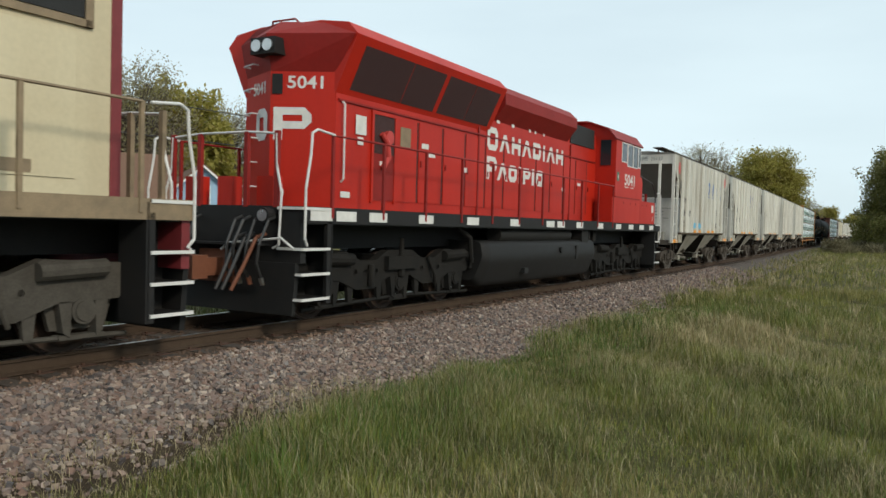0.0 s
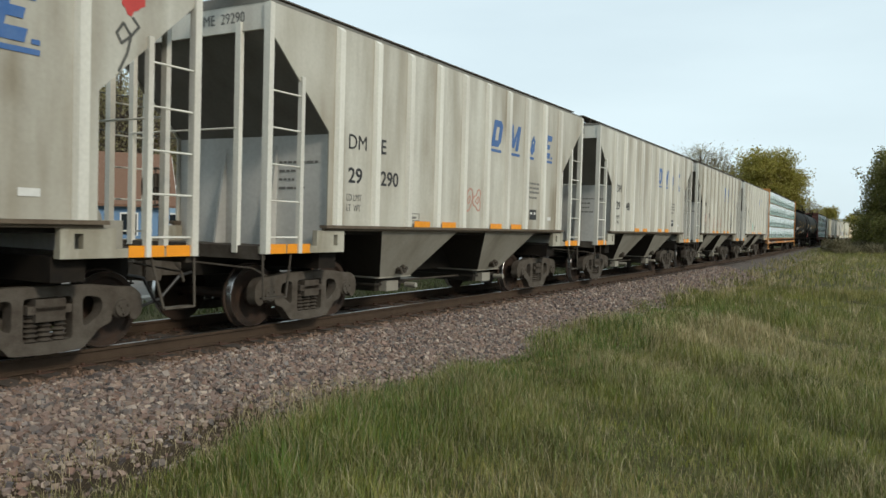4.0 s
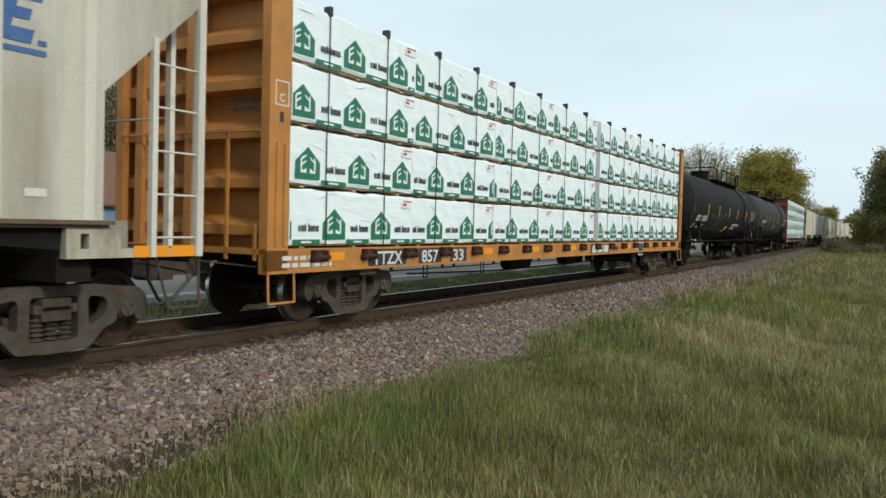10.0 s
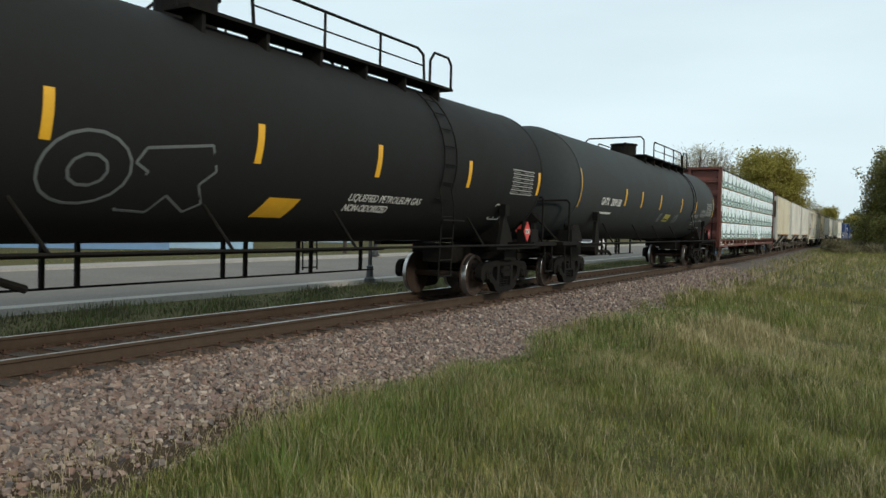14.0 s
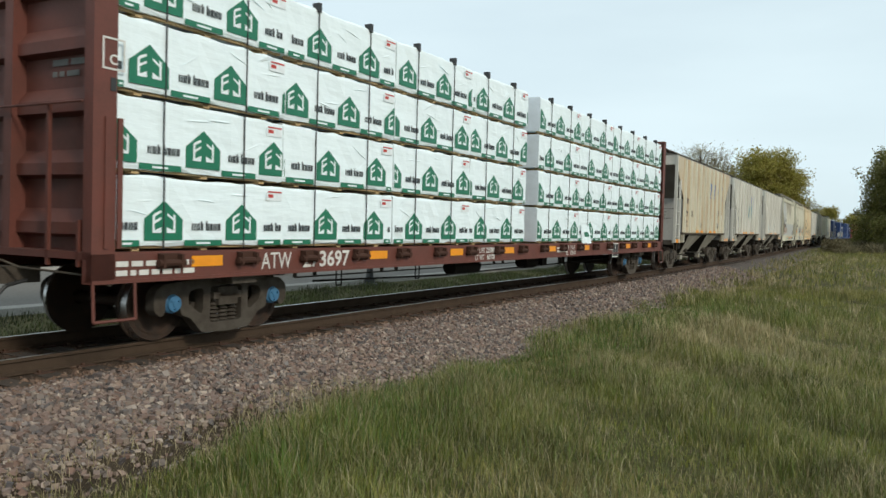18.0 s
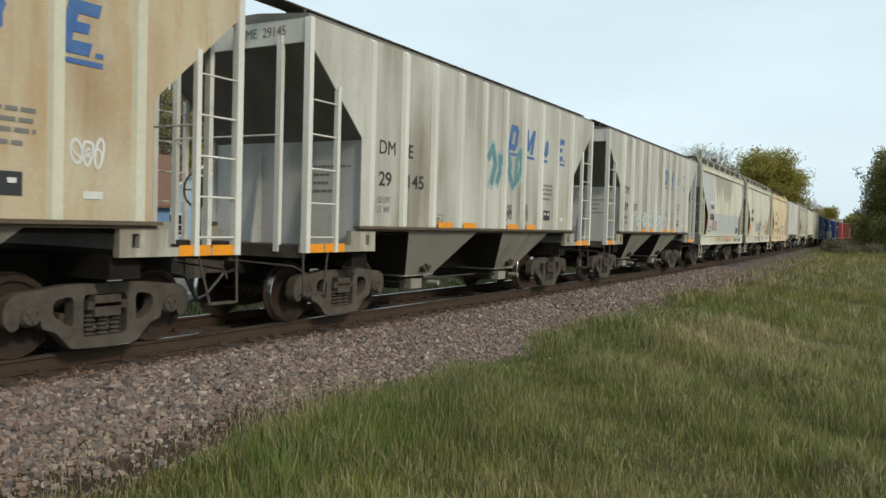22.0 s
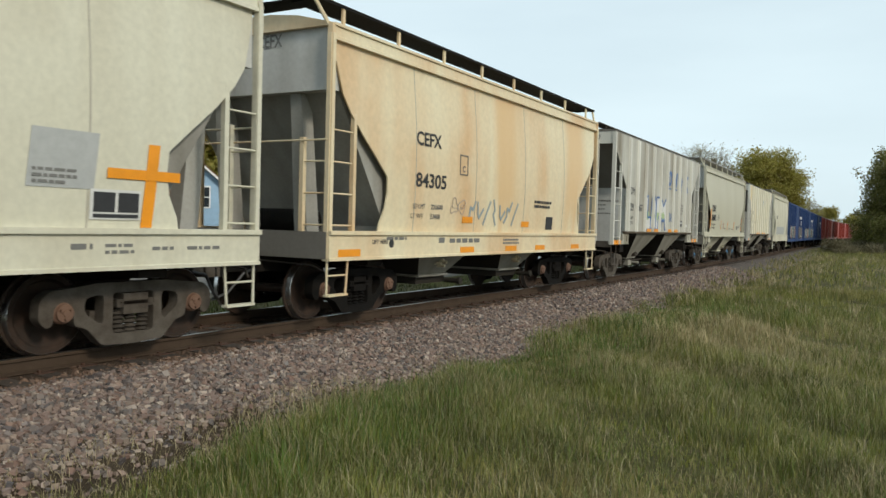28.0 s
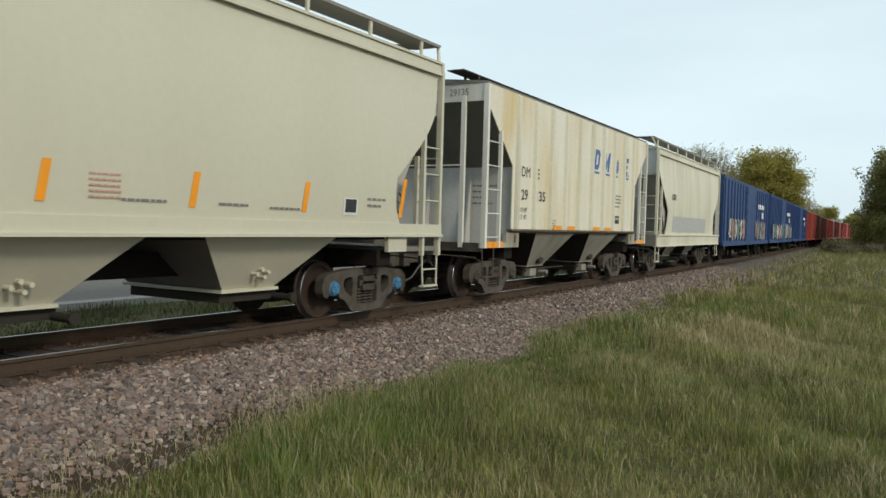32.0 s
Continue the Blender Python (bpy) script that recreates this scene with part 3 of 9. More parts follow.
def sideframe_mesh(hb=0.9):
    """One casting: an arched top, journal jaws, and three rounded openings."""
    half = [(0.0, 0.79), (0.5, 0.79), (0.8, 0.75), (1.06, 0.73), (1.18, 0.63), (1.19, 0.42), (1.1, 0.33), (1.02, 0.36), (1.01, 0.5), (0.95, 0.6), (0.85, 0.6), (0.79, 0.5), (0.77, 0.33), (0.62, 0.29), (0.42, 0.08), (0.0, 0.06)]
    outer = rounded(half + [(-y, z) for y, z in half[-2:0:-1]], 0.05, 3)
    holes = [rounded([(s * 0.4, 0.67), (s * 0.64, 0.63), (s * 0.65, 0.47), (s * 0.41, 0.3)], 0.09, 4) for s in (1, -1)]
    holes.append(rounded([(-0.28, 0.67), (0.28, 0.67), (0.28, 0.2), (-0.28, 0.2)], 0.05, 2))
    bm = bmesh.new()
    for loop in [outer] + holes:
        vs = [bm.verts.new((0.95, p.x, p.y)) for p in loop]
        for i in range(len(vs)):
            bm.edges.new((vs[i - 1], vs[i]))
    bmesh.ops.triangle_fill(bm, use_beauty=True, use_dissolve=False, edges=bm.edges[:])
    ext = bmesh.ops.extrude_face_region(bm, geom=bm.faces[:])
    for v in ext["geom"]:
        if isinstance(v, bmesh.types.BMVert):
            v.co.x = 1.11
    bmesh.ops.recalc_face_normals(bm, faces=bm.faces)
    rim = [e for e in bm.edges if len(e.link_faces) == 2 and e.calc_face_angle(0) > 1.2]
    bmesh.ops.bevel(bm, geom=rim, offset=0.016, segments=2, affect="EDGES", clamp_overlap=True)
    me = bpy.data.meshes.new("sideframe")
    bm.to_mesh(me)
    bm.free()
    me.polygons.foreach_set("use_smooth", [True] * len(me.polygons))
    me.set_sharp_from_angle(angle=radians(50))
    return me


def spring_mesh():
    """One coil spring of the nest, seen as stacked coils."""
    prof = []
    for i in range(6):
        prof += [(0.19 + i * 0.052, 0.05), (0.213 + i * 0.052, 0.083), (0.232 + i * 0.052, 0.05)]
    return Mesh().lathe(prof, "z", (1.03, 0, 0), n=10).data("coil_spring", 30)


def bolster_end_mesh():
    return Mesh().box(0.94, 1.14, -0.25, 0.25, 0.5, 0.59).box(1.12, 1.15, -0.2, 0.2, 0.53, 0.57).data("bolster_end")


def cap_mesh():
    me = Mesh()
    me.lathe([(1.0, 0.125), (1.1, 0.125), (1.12, 0.105), (1.15, 0.1), (1.155, 0.04), (1.165, 0.035)], "x", n=16)
    me.box(0.96, 1.1, -0.15, 0.15, 0.07, 0.15)
    for i in range(3):
        a = i * 2.094 + 0.5
        me.cyl((1.14, 0.065 * math.cos(a), 0.065 * math.sin(a)), (1.175, 0.065 * math.cos(a), 0.065 * math.sin(a)), 0.018, 6)
    return me.data("bearing_cap", 30)


WHEELSET, FRAME_SIDE, SPRING, BOLSTER_END, CAP = wheelset_mesh(), sideframe_mesh(), spring_mesh(), bolster_end_mesh(), cap_mesh()
WHEELSET.materials.append(wheel_rust), WHEELSET.materials.append(tread)


def shared(name, mesh, mat, parent, m=Matrix(), label=""):
    """A part on a mesh that others use too; its material sits on the object."""
    me = mesh
    if not me.materials:
        me.materials.append(mat)
    ob = new(name, me)
    ob.parent, ob.matrix_basis = parent, m
    if me.materials[0] is not mat and len(me.materials) == 1:
        ob.material_slots[0].link = "OBJECT"
        ob.material_slots[0].material = mat
    return tagged(ob, label)


FLIP = Matrix.Rotation(math.pi, 4, "Z")


def truck(car, y, mat, cap, hb=0.9):
    """A two-axle freight truck under car at y."""
    bol = Mesh().box(-1.15, 1.15, -0.17, 0.17, 0.42, 0.66).box(-0.3, 0.3, -0.5, 0.5, 0.4, 0.55)
    for s in (-1, 1):
        bol.box(-0.95, 0.95, s * 0.42 - 0.05, s * 0.42 + 0.05, 0.36, 0.46)
    tr = part("truck", bol, mat, car, "two-axle freight truck with coil springs")
    tr.location.y = y
    for m in (Matrix(), FLIP):
        shared("sideframe", FRAME_SIDE, mat, tr, m)
        shared("bolster_end", BOLSTER_END, mat, tr, m)
        for k in (-0.165, 0.0, 0.165):
            shared("coil_spring", SPRING, mat, tr, m @ Matrix.Translation((0, k, 0)))
        for s in (-1, 1):
            shared("bearing_cap", CAP, cap, tr, Matrix.Translation((0, s * hb, 0.49)) @ m)
    for s in (-1, 1):
        shared("wheelset", WHEELSET, wheel_rust, tr, Matrix.Translation((0, s * hb, WHEEL_R)))
    return tr


def roll_wheels(car, s0):
    """Notes the wheelsets of a car that passes near, so that they turn."""
    for tr in car.children:
        if tr.name.startswith("truck"):
            for ax in tr.children:
                if ax.name.startswith("wheelset"):
                    SPINS.append((ax, s0, tr.location.y + ax.location.y, WHEEL_R))


def ladder(parent, mat, xa, ya, xb, yb, z0, z1, step, post=0.035, first=None):
    """A ladder between two uprights; its rungs are parts, or one mesh with it where the ladder is a part of a part."""
    me = Mesh()
    me.box(xa - post, xa + post, ya - post, ya + post, z0, z1[0]).box(xb - post, xb + post, yb - post, yb + post, z0, z1[1])
    levels = []
    z = (first or z0 + 0.15)
    while z < min(z1) - 0.05:
        levels.append(z)
        z += step
    if parent.parent:
        for z in levels:
            me.cyl((xa, ya, z), (xb, yb, z), 0.013, 6)
        return part("ladder", me, mat, parent)
    made = part("ladder", me, mat, parent)
    rung = Mesh().cyl((xa, ya, 0), (xb, yb, 0), 0.014, 6).data("rung")
    for z in levels:
        shared("rung", rung, mat, made, Matrix.Translation((0, 0, z)))
    return made


def couplers(car, half, mat, z=0.85):
    for s in (-1, 1):
        me = Mesh()
        me.box(-0.09, 0.09, s * (half - 1.0), s * (half - 0.25), z - 0.1, z + 0.1)
        me.prism([(-0.16, s * (half - 0.28)), (0.13, s * (half - 0.28)), (0.15, s * (half - 0.02)), (0.02, s * (half - 0.06)), (-0.12, s * (half + 0.06)), (-0.17, s * (half - 0.05))], z - 0.16, z + 0.16, "z")
        part("coupler", me, mat, car)
        hose = Mesh().tube([(0.28, s * (half - 0.7), z - 0.05), (0.3, s * (half - 0.45), z - 0.1), (0.22, s * (half - 0.2), z - 0.4), (0.1, s * half, z - 0.5)], 0.022, 6)
        part("air_hose", hose, strap_black, car)
        lever = Mesh().tube([(1.45, s * (half - 0.85), z - 0.05), (1.3, s * (half - 0.75), z + 0.05), (0.3, s * (half - 0.6), z + 0.1), (0.1, s * (half - 0.45), z + 0.2)], 0.014, 6)
        part("uncoupling_lever", lever, mat, car)


# ---- the ground, the track and the road ----
def soil(name, a, b, c, bump=0.3, scale=0.35):
    """Earth with two scales of patches."""
    m = bpy.data.materials.new(name)
    m.use_nodes = True
    n, l = m.node_tree.nodes, m.node_tree.links
    bs = n["Principled BSDF"]
    bs.inputs["Roughness"].default_value, bs.inputs["Specular IOR Level"].default_value = 0.95, 0.12
    tc = n.new("ShaderNodeTexCoord")
    n1, n2 = n.new("ShaderNodeTexNoise"), n.new("ShaderNodeTexNoise")
    n1.inputs["Scale"].default_value, n1.inputs["Detail"].default_value = scale, 6
    n2.inputs["Scale"].default_value, n2.inputs["Detail"].default_value = scale * 40, 5
    r1 = n.new("ShaderNodeValToRGB")
    r1.color_ramp.elements[0].color, r1.color_ramp.elements[1].color = (*a, 1), (*b, 1)
    r1.color_ramp.elements[0].position, r1.color_ramp.elements[1].position = 0.35, 0.65
    mx = n.new("ShaderNodeMixRGB")
    mx.inputs["Color2"].default_value = (*c, 1)
    rr = n.new("ShaderNodeValToRGB")
    rr.color_ramp.elements[0].position, rr.color_ramp.elements[1].position = 0.45, 0.7
    bp = n.new("ShaderNodeBump")
    bp.inputs["Strength"].default_value, bp.inputs["Distance"].default_value = bump, 0.05
    for q in (n1, n2):
        l.new(tc.outputs["Object"], q.inputs["Vector"])
    l.new(n1.outputs["Fac"], r1.inputs["Fac"])
    l.new(r1.outputs["Color"], mx.inputs["Color1"])
    l.new(n2.outputs["Fac"], rr.inputs["Fac"])
    l.new(rr.outputs["Color"], mx.inputs["Fac"])
    l.new(mx.outputs["Color"], bs.inputs["Base Color"])
    l.new(n2.outputs["Fac"], bp.inputs["Height"])
    l.new(bp.outputs["Normal"], bs.inputs["Normal"])
    return m


def island_mix(name, colors, rough=0.8, patch=None, patch_scale=0.3, thin=0.0, clumpy=0.0):
    """Many small pieces in one mesh, each with its own colour out of a row of colours; patch: a broad second tint."""
    m = bpy.data.materials.new(name)
    m.use_nodes = True
    n, l = m.node_tree.nodes, m.node_tree.links
    bs = n["Principled BSDF"]
    bs.inputs["Roughness"].default_value = rough
    g, r = n.new("ShaderNodeNewGeometry"), n.new("ShaderNodeValToRGB")
    cr = r.color_ramp
    while len(cr.elements) < len(colors):
        cr.elements.new(0.5)
    for i, c in enumerate(colors):
        cr.elements[i].position, cr.elements[i].color = i / max(1, len(colors) - 1), (*c, 1)
    l.new(g.outputs["Random Per Island"], r.inputs["Fac"])
    last_out = r.outputs["Color"]
    if patch:
        tc, nz, rp, mx = n.new("ShaderNodeTexCoord"), n.new("ShaderNodeTexNoise"), n.new("ShaderNodeValToRGB"), n.new("ShaderNodeMixRGB")
        nz.inputs["Scale"].default_value, nz.inputs["Detail"].default_value = patch_scale, 4
        rp.color_ramp.elements[0].position, rp.color_ramp.elements[1].position = 0.5, 0.68
        rp.color_ramp.elements[1].color = (0.7, 0.7, 0.7, 1)
        mx.inputs["Color2"].default_value = (*patch, 1)
        l.new(tc.outputs["Object"], nz.inputs["Vector"])
        l.new(nz.outputs["Fac"], rp.inputs["Fac"])
        l.new(rp.outputs["Color"], mx.inputs["Fac"])
        l.new(last_out, mx.inputs["Color1"])
        last_out = mx.outputs["Color"]
    if clumpy:
        # tufts differ in tone
        tc2, nz2, mr, hs = n.new("ShaderNodeTexCoord"), n.new("ShaderNodeTexNoise"), n.new("ShaderNodeMapRange"), n.new("ShaderNodeHueSaturation")
        nz2.inputs["Scale"].default_value, nz2.inputs["Detail"].default_value = clumpy, 3
        mr.inputs["From Min"].default_value, mr.inputs["From Max"].default_value, mr.inputs["To Min"].default_value, mr.inputs["To Max"].default_value = 0.32, 0.68, 0.4, 1.45
        l.new(tc2.outputs["Object"], nz2.inputs["Vector"]), l.new(nz2.outputs["Fac"], mr.inputs["Value"])
        l.new(mr.outputs[0], hs.inputs["Value"]), l.new(last_out, hs.inputs["Color"])
        last_out = hs.outputs["Color"]
    l.new(last_out, bs.inputs["Base Color"])
    if thin:
        # light shines through leaves and blades
        tr, ms = n.new("ShaderNodeBsdfTranslucent"), n.new("ShaderNodeMixShader")
        ms.inputs["Fac"].default_value = thin
        l.new(last_out, tr.inputs["Color"]), l.new(bs.outputs["BSDF"], ms.inputs[1]), l.new(tr.outputs["BSDF"], ms.inputs[2])
        l.new(ms.outputs["Shader"], n["Material Output"].inputs["Surface"])
    return m


def bulk(name, verts, faces, mat, label, category, smooth=False):
    """One large object of countless pieces, from arrays; faces all have as many corners."""
    me = bpy.data.meshes.new(name)
    nf, k = faces.shape
    me.vertices.add(len(verts)), me.loops.add(nf * k), me.polygons.add(nf)
    me.vertices.foreach_set("co", verts.astype(np.float32).ravel())
    me.loops.foreach_set("vertex_index", faces.astype(np.int32).ravel())
    me.polygons.foreach_set("loop_start", np.arange(0, nf * k, k, dtype=np.int32))
    me.polygons.foreach_set("use_smooth", np.full(nf, smooth))
    me.update(calc_edges=True)
    me.materials.append(mat)
    return tagged(new(name, me), label, category, kind="stuff")


grass_soil = soil("grassy earth", (0.05, 0.052, 0.018), (0.075, 0.07, 0.026), (0.11, 0.085, 0.045))
track_bed = soil("oily brown track bed", (0.055, 0.038, 0.027), (0.09, 0.06, 0.042), (0.14, 0.105, 0.08), 0.8, 1.5)
ballast_far = soil("grey pink ballast", (0.123, 0.1025, 0.0902), (0.164, 0.1353, 0.1189), (0.0656, 0.0558, 0.0492), 1.0, 0.8)
asphalt = soil("pale worn asphalt", (0.15, 0.139, 0.126), (0.175, 0.162, 0.147), (0.12, 0.111, 0.1), 0.3, 0.3)
concrete = soil("concrete", (0.27, 0.255, 0.23), (0.32, 0.3, 0.275), (0.22, 0.21, 0.19), 0.2, 0.5)
rail_side = M("rusty rail web", (0.078, 0.052, 0.034), 0.85, vary=0.4, scale=4, dirt=(0.05, 0.032, 0.021), dirt_amount=0.6, bump=0.2, spec=0.2)
tie_wood = M("weathered tie", (0.0638, 0.0465, 0.0338), 0.9, vary=0.5, scale=3, dirt=(0.12, 0.09, 0.0675), dirt_amount=0.5, bump=0.5, rand=0.2)
plate_rust = M("rusty tie plate", (0.09, 0.042, 0.024), 0.85, vary=0.4)

STATIONS = [-120, -60] + list(range(-40, 330, 5)) + [340, 380, 450, 600, 1000, 3000]


def strip(profile, stations=STATIONS):
    """A sheet along the track from a cross section of (x, z)."""
    v, f, k = [], [], len(profile)
    for s in stations:
        for x, z in profile:
            v.append(on_track(min(s, 330), x, z).translation if s <= 330 else on_track(330, x, z).translation + Vector((0, s - 330, 0)))
    for i in range(len(stations) - 1):
        for j in range(k - 1):
            f.append((i * k + j, i * k + j + 1, (i + 1) * k + j + 1, (i + 1) * k + j))
    return Mesh().add(v, f)


prof = [(-3000, -0.6), (-300, -0.45), (-60, -0.3), (-20, -0.45), (-6.6, -0.55), (-5, -0.55), (-3.2, -0.62), (0, -0.66), (3.2, -0.64), (4.2, -0.52), (6, -0.5), (9, -0.48), (14, -0.45), (25, -0.45), (60, -0.3), (300, 0.0), (3000, 0.0)]
tagged(part("ground", strip(prof), grass_soil, None, smooth=60), "rough grassy ground on both sides of the line", "ground", kind="structure")
near_bed = list(range(-40, 330, 5))
tagged(part("ballast_bed", strip([(-3.5, -0.62), (-1.9, -0.24), (-1.3, -0.2), (1.25, -0.2), (1.75, -0.235), (3.5, -0.615)], near_bed), ballast_far, None), "grey and pink crushed stone ballast bank", "ballast", kind="structure")
edge_dirt = soil("brown dirt and chaff", (0.075, 0.055, 0.036), (0.12, 0.09, 0.06), (0.035, 0.027, 0.019), 1.0, 2.0)
tagged(part("dirt_edge", strip([(2.5, -0.392), (3.0, -0.499), (3.45, -0.597), (3.75, -0.572), (4.05, -0.545)], [-40, -20, -10, -5, 0, 2, 4, 6, 8, 9.5]), edge_dirt, None), "brown dirt along the foot of the ballast", "dirt", kind="structure")
tagged(part("track_bed", strip([(-1.25, -0.193), (-0.65, -0.187), (0.65, -0.187), (1.28, -0.19)], near_bed), track_bed, None), "oily brown stone between the rails", "track bed", kind="structure")
for x in (-0.755, 0.755):
    web = [(x - 0.07, -0.172), (x - 0.07, -0.16), (x - 0.012, -0.14), (x - 0.01, -0.045), (x - 0.037, -0.036), (x - 0.037, -0.006), (x - 0.03, 0.0)]
    web += [(2 * x - a, b) for a, b in web[::-1]]
    me = strip(web, near_bed)
    for i in range(len(me.f)):
        me.m[i] = 1 if i % (len(web) - 1) == 6 else 0
    tagged(part("rail", me, [rail_side, tread], None), "rusty steel rail with a bright worn head", "rail", kind="structure")
tie_mesh = Mesh().box(-1.3, 1.3, -0.115, 0.115, -0.33, -0.178).data("tie")
tie_mesh.materials.append(tie_wood)
plate_mesh = Mesh().box(-0.17, 0.17, -0.1, 0.1, -0.18, -0.168).box(-0.12, -0.085, 0.03, 0.06, -0.17, -0.14).box(0.085, 0.12, -0.06, -0.03, -0.17, -0.14).data("tie_plate")
plate_mesh.materials.append(plate_rust)
for i in range(116):
    s = -9.6 + i * 0.53
    tie = tagged(new("tie", tie_mesh), "weathered wooden railway tie", "railway tie", "ties under the rails")
    tie.matrix_basis = on_track(s) @ pose(0, 0, random.Random(i).uniform(-0.004, 0.012), 0, 0, random.Random(i + 500).uniform(-1.2, 1.2))
    for x in (-0.755, 0.755):
        shared("tie_plate", plate_mesh, plate_rust, tie, Matrix.Translation((x, 0, 0)))

# loose stones of the ballast, near the camera's stretch of the line
rng = np.random.default_rng(4)


def track_arrays(s, x):
    u = np.clip(s - 5, -60, 330)
    m = K1 * u + K2 * u * u / 2
    return x - (K1 * u * u / 2 + K2 * u ** 3 / 6), s + x * m


def bank_z(x):
    return np.interp(x, [-3.5, -1.9, -1.25, 1.25, 1.75, 3.5, 4.2], [-0.62, -0.24, -0.2, -0.2, -0.235, -0.615, -0.6])


def stones(count, s0, s1, x0, x1, r0, r1, name, mat, label, power=1.0, lift=0.0):
    base = np.array([(-1, -1, -1), (1, -1, -1), (1, 1, -1), (-1, 1, -1), (-1, -1, 1), (1, -1, 1), (1, 1, 1), (-1, 1, 1)]) * 0.72
    tri = np.array([(0, 2, 1), (0, 3, 2), (4, 5, 6), (4, 6, 7), (0, 1, 5), (0, 5, 4), (1, 2, 6), (1, 6, 5), (2, 3, 7), (2, 7, 6), (3, 0, 4), (3, 4, 7)])
    s = s0 + (s1 - s0) * rng.random(count) ** power
    x = x0 + (x1 - x0) * rng.random(count)
    keep = (x < np.interp(s, [3, 5, 6, 7, 9, 12], [3.14, 3.0, 2.86, 2.92, 3.12, 9]) + rng.normal(0, 0.13, count)) | (rng.random(count) < 0.07)
    s, x = s[keep], x[keep]
    count = len(s)
    X, Y = track_arrays(s, x)
    r = r0 + (r1 - r0) * rng.random(count) ** 1.6
    z = bank_z(x) + r * rng.uniform(-0.1, 0.6, count) + lift
    v = base[None] * (1 + rng.uniform(-0.55, 0.3, (count, 8, 3)))
    v = v * rng.uniform(0.55, 1.3, (count, 1, 3)) * r[:, None, None]
    a, b = rng.uniform(0, 6.28, count), rng.uniform(-1.6, 1.6, count)
    ca, sa, cb, sb = np.cos(a)[:, None], np.sin(a)[:, None], np.cos(b)[:, None], np.sin(b)[:, None]
    vx, vy, vz = v[..., 0], v[..., 1], v[..., 2]
    vx, vz = vx * cb - vz * sb, vx * sb + vz * cb
    vx, vy = vx * ca - vy * sa, vx * sa + vy * ca
    V = np.stack([vx + X[:, None], vy + Y[:, None], vz + z[:, None]], -1).reshape(-1, 3)
    F = (tri[None] + (np.arange(count) * 8)[:, None, None]).reshape(-1, 3)
    return bulk(name, V, F, mat, label, "gravel")


stone_mix = island_mix("mixed granite stones", [(0.0446, 0.0409, 0.041), (0.143, 0.0977, 0.0804), (0.214, 0.149, 0.119), (0.0889, 0.0766, 0.0723), (0.268, 0.201, 0.155), (0.0759, 0.0698, 0.0697), (0.187, 0.114, 0.0863), (0.375, 0.306, 0.247), (0.135, 0.114, 0.105), (0.241, 0.158, 0.123), (0.17, 0.153, 0.141)], 0.85)
bed_mix = island_mix("oily brown stones", [(0.048, 0.029, 0.02), (0.09, 0.054, 0.034), (0.125, 0.074, 0.046), (0.07, 0.044, 0.03)], 0.85)
rust_mix = island_mix("rust stained stones", [(0.12, 0.072, 0.048), (0.2, 0.122, 0.082), (0.085, 0.055, 0.04), (0.27, 0.18, 0.125)], 0.85)
stones(52000, 2.0, 17.0, 1.35, 3.75, 0.013, 0.046, "ballast_stones", stone_mix, "crushed grey and pink ballast stones")
stones(7000, 2.0, 20.0, 1.12, 1.65, 0.013, 0.034, "rusty_stones", rust_mix, "rust stained stones beside the rail")
stones(16000, 17.0, 42.0, 1.25, 3.6, 0.025, 0.05, "ballast_stones", stone_mix, "crushed grey and pink ballast stones")
stones(6000, -10.0, 2.0, 1.2, 3.6, 0.018, 0.044, "ballast_stones", stone_mix, "crushed grey and pink ballast stones")
stones(7000, 3.0, 26.0, -1.25, 1.3, 0.016, 0.034, "track_stones", bed_mix, "oily brown stones between the ties", lift=0.0)

# grass
blade_mix = island_mix("spring grass blades", [(0.0783, 0.0989, 0.0135), (0.129, 0.146, 0.0227), (0.184, 0.184, 0.0353), (0.239, 0.221, 0.0521), (0.101, 0.12, 0.0168), (0.369, 0.321, 0.135)], 0.6, patch=(0.3, 0.24, 0.1), patch_scale=0.28, thin=0.3, clumpy=1.6)
dry_mix = island_mix("dry grass stems", [(0.28, 0.23, 0.12), (0.42, 0.35, 0.2), (0.22, 0.17, 0.085), (0.52, 0.45, 0.29)], 0.7, thin=0.2)
lush_mix = island_mix("lush green blades", [(0.07, 0.125, 0.018), (0.1, 0.165, 0.028), (0.14, 0.2, 0.045)], 0.5, thin=0.35, clumpy=2.0)

verge_mix = island_mix("dull verge grass", [(0.05, 0.075, 0.016), (0.075, 0.095, 0.024), (0.1, 0.1, 0.035), (0.06, 0.05, 0.025)], 0.6, thin=0.25, clumpy=0.9)


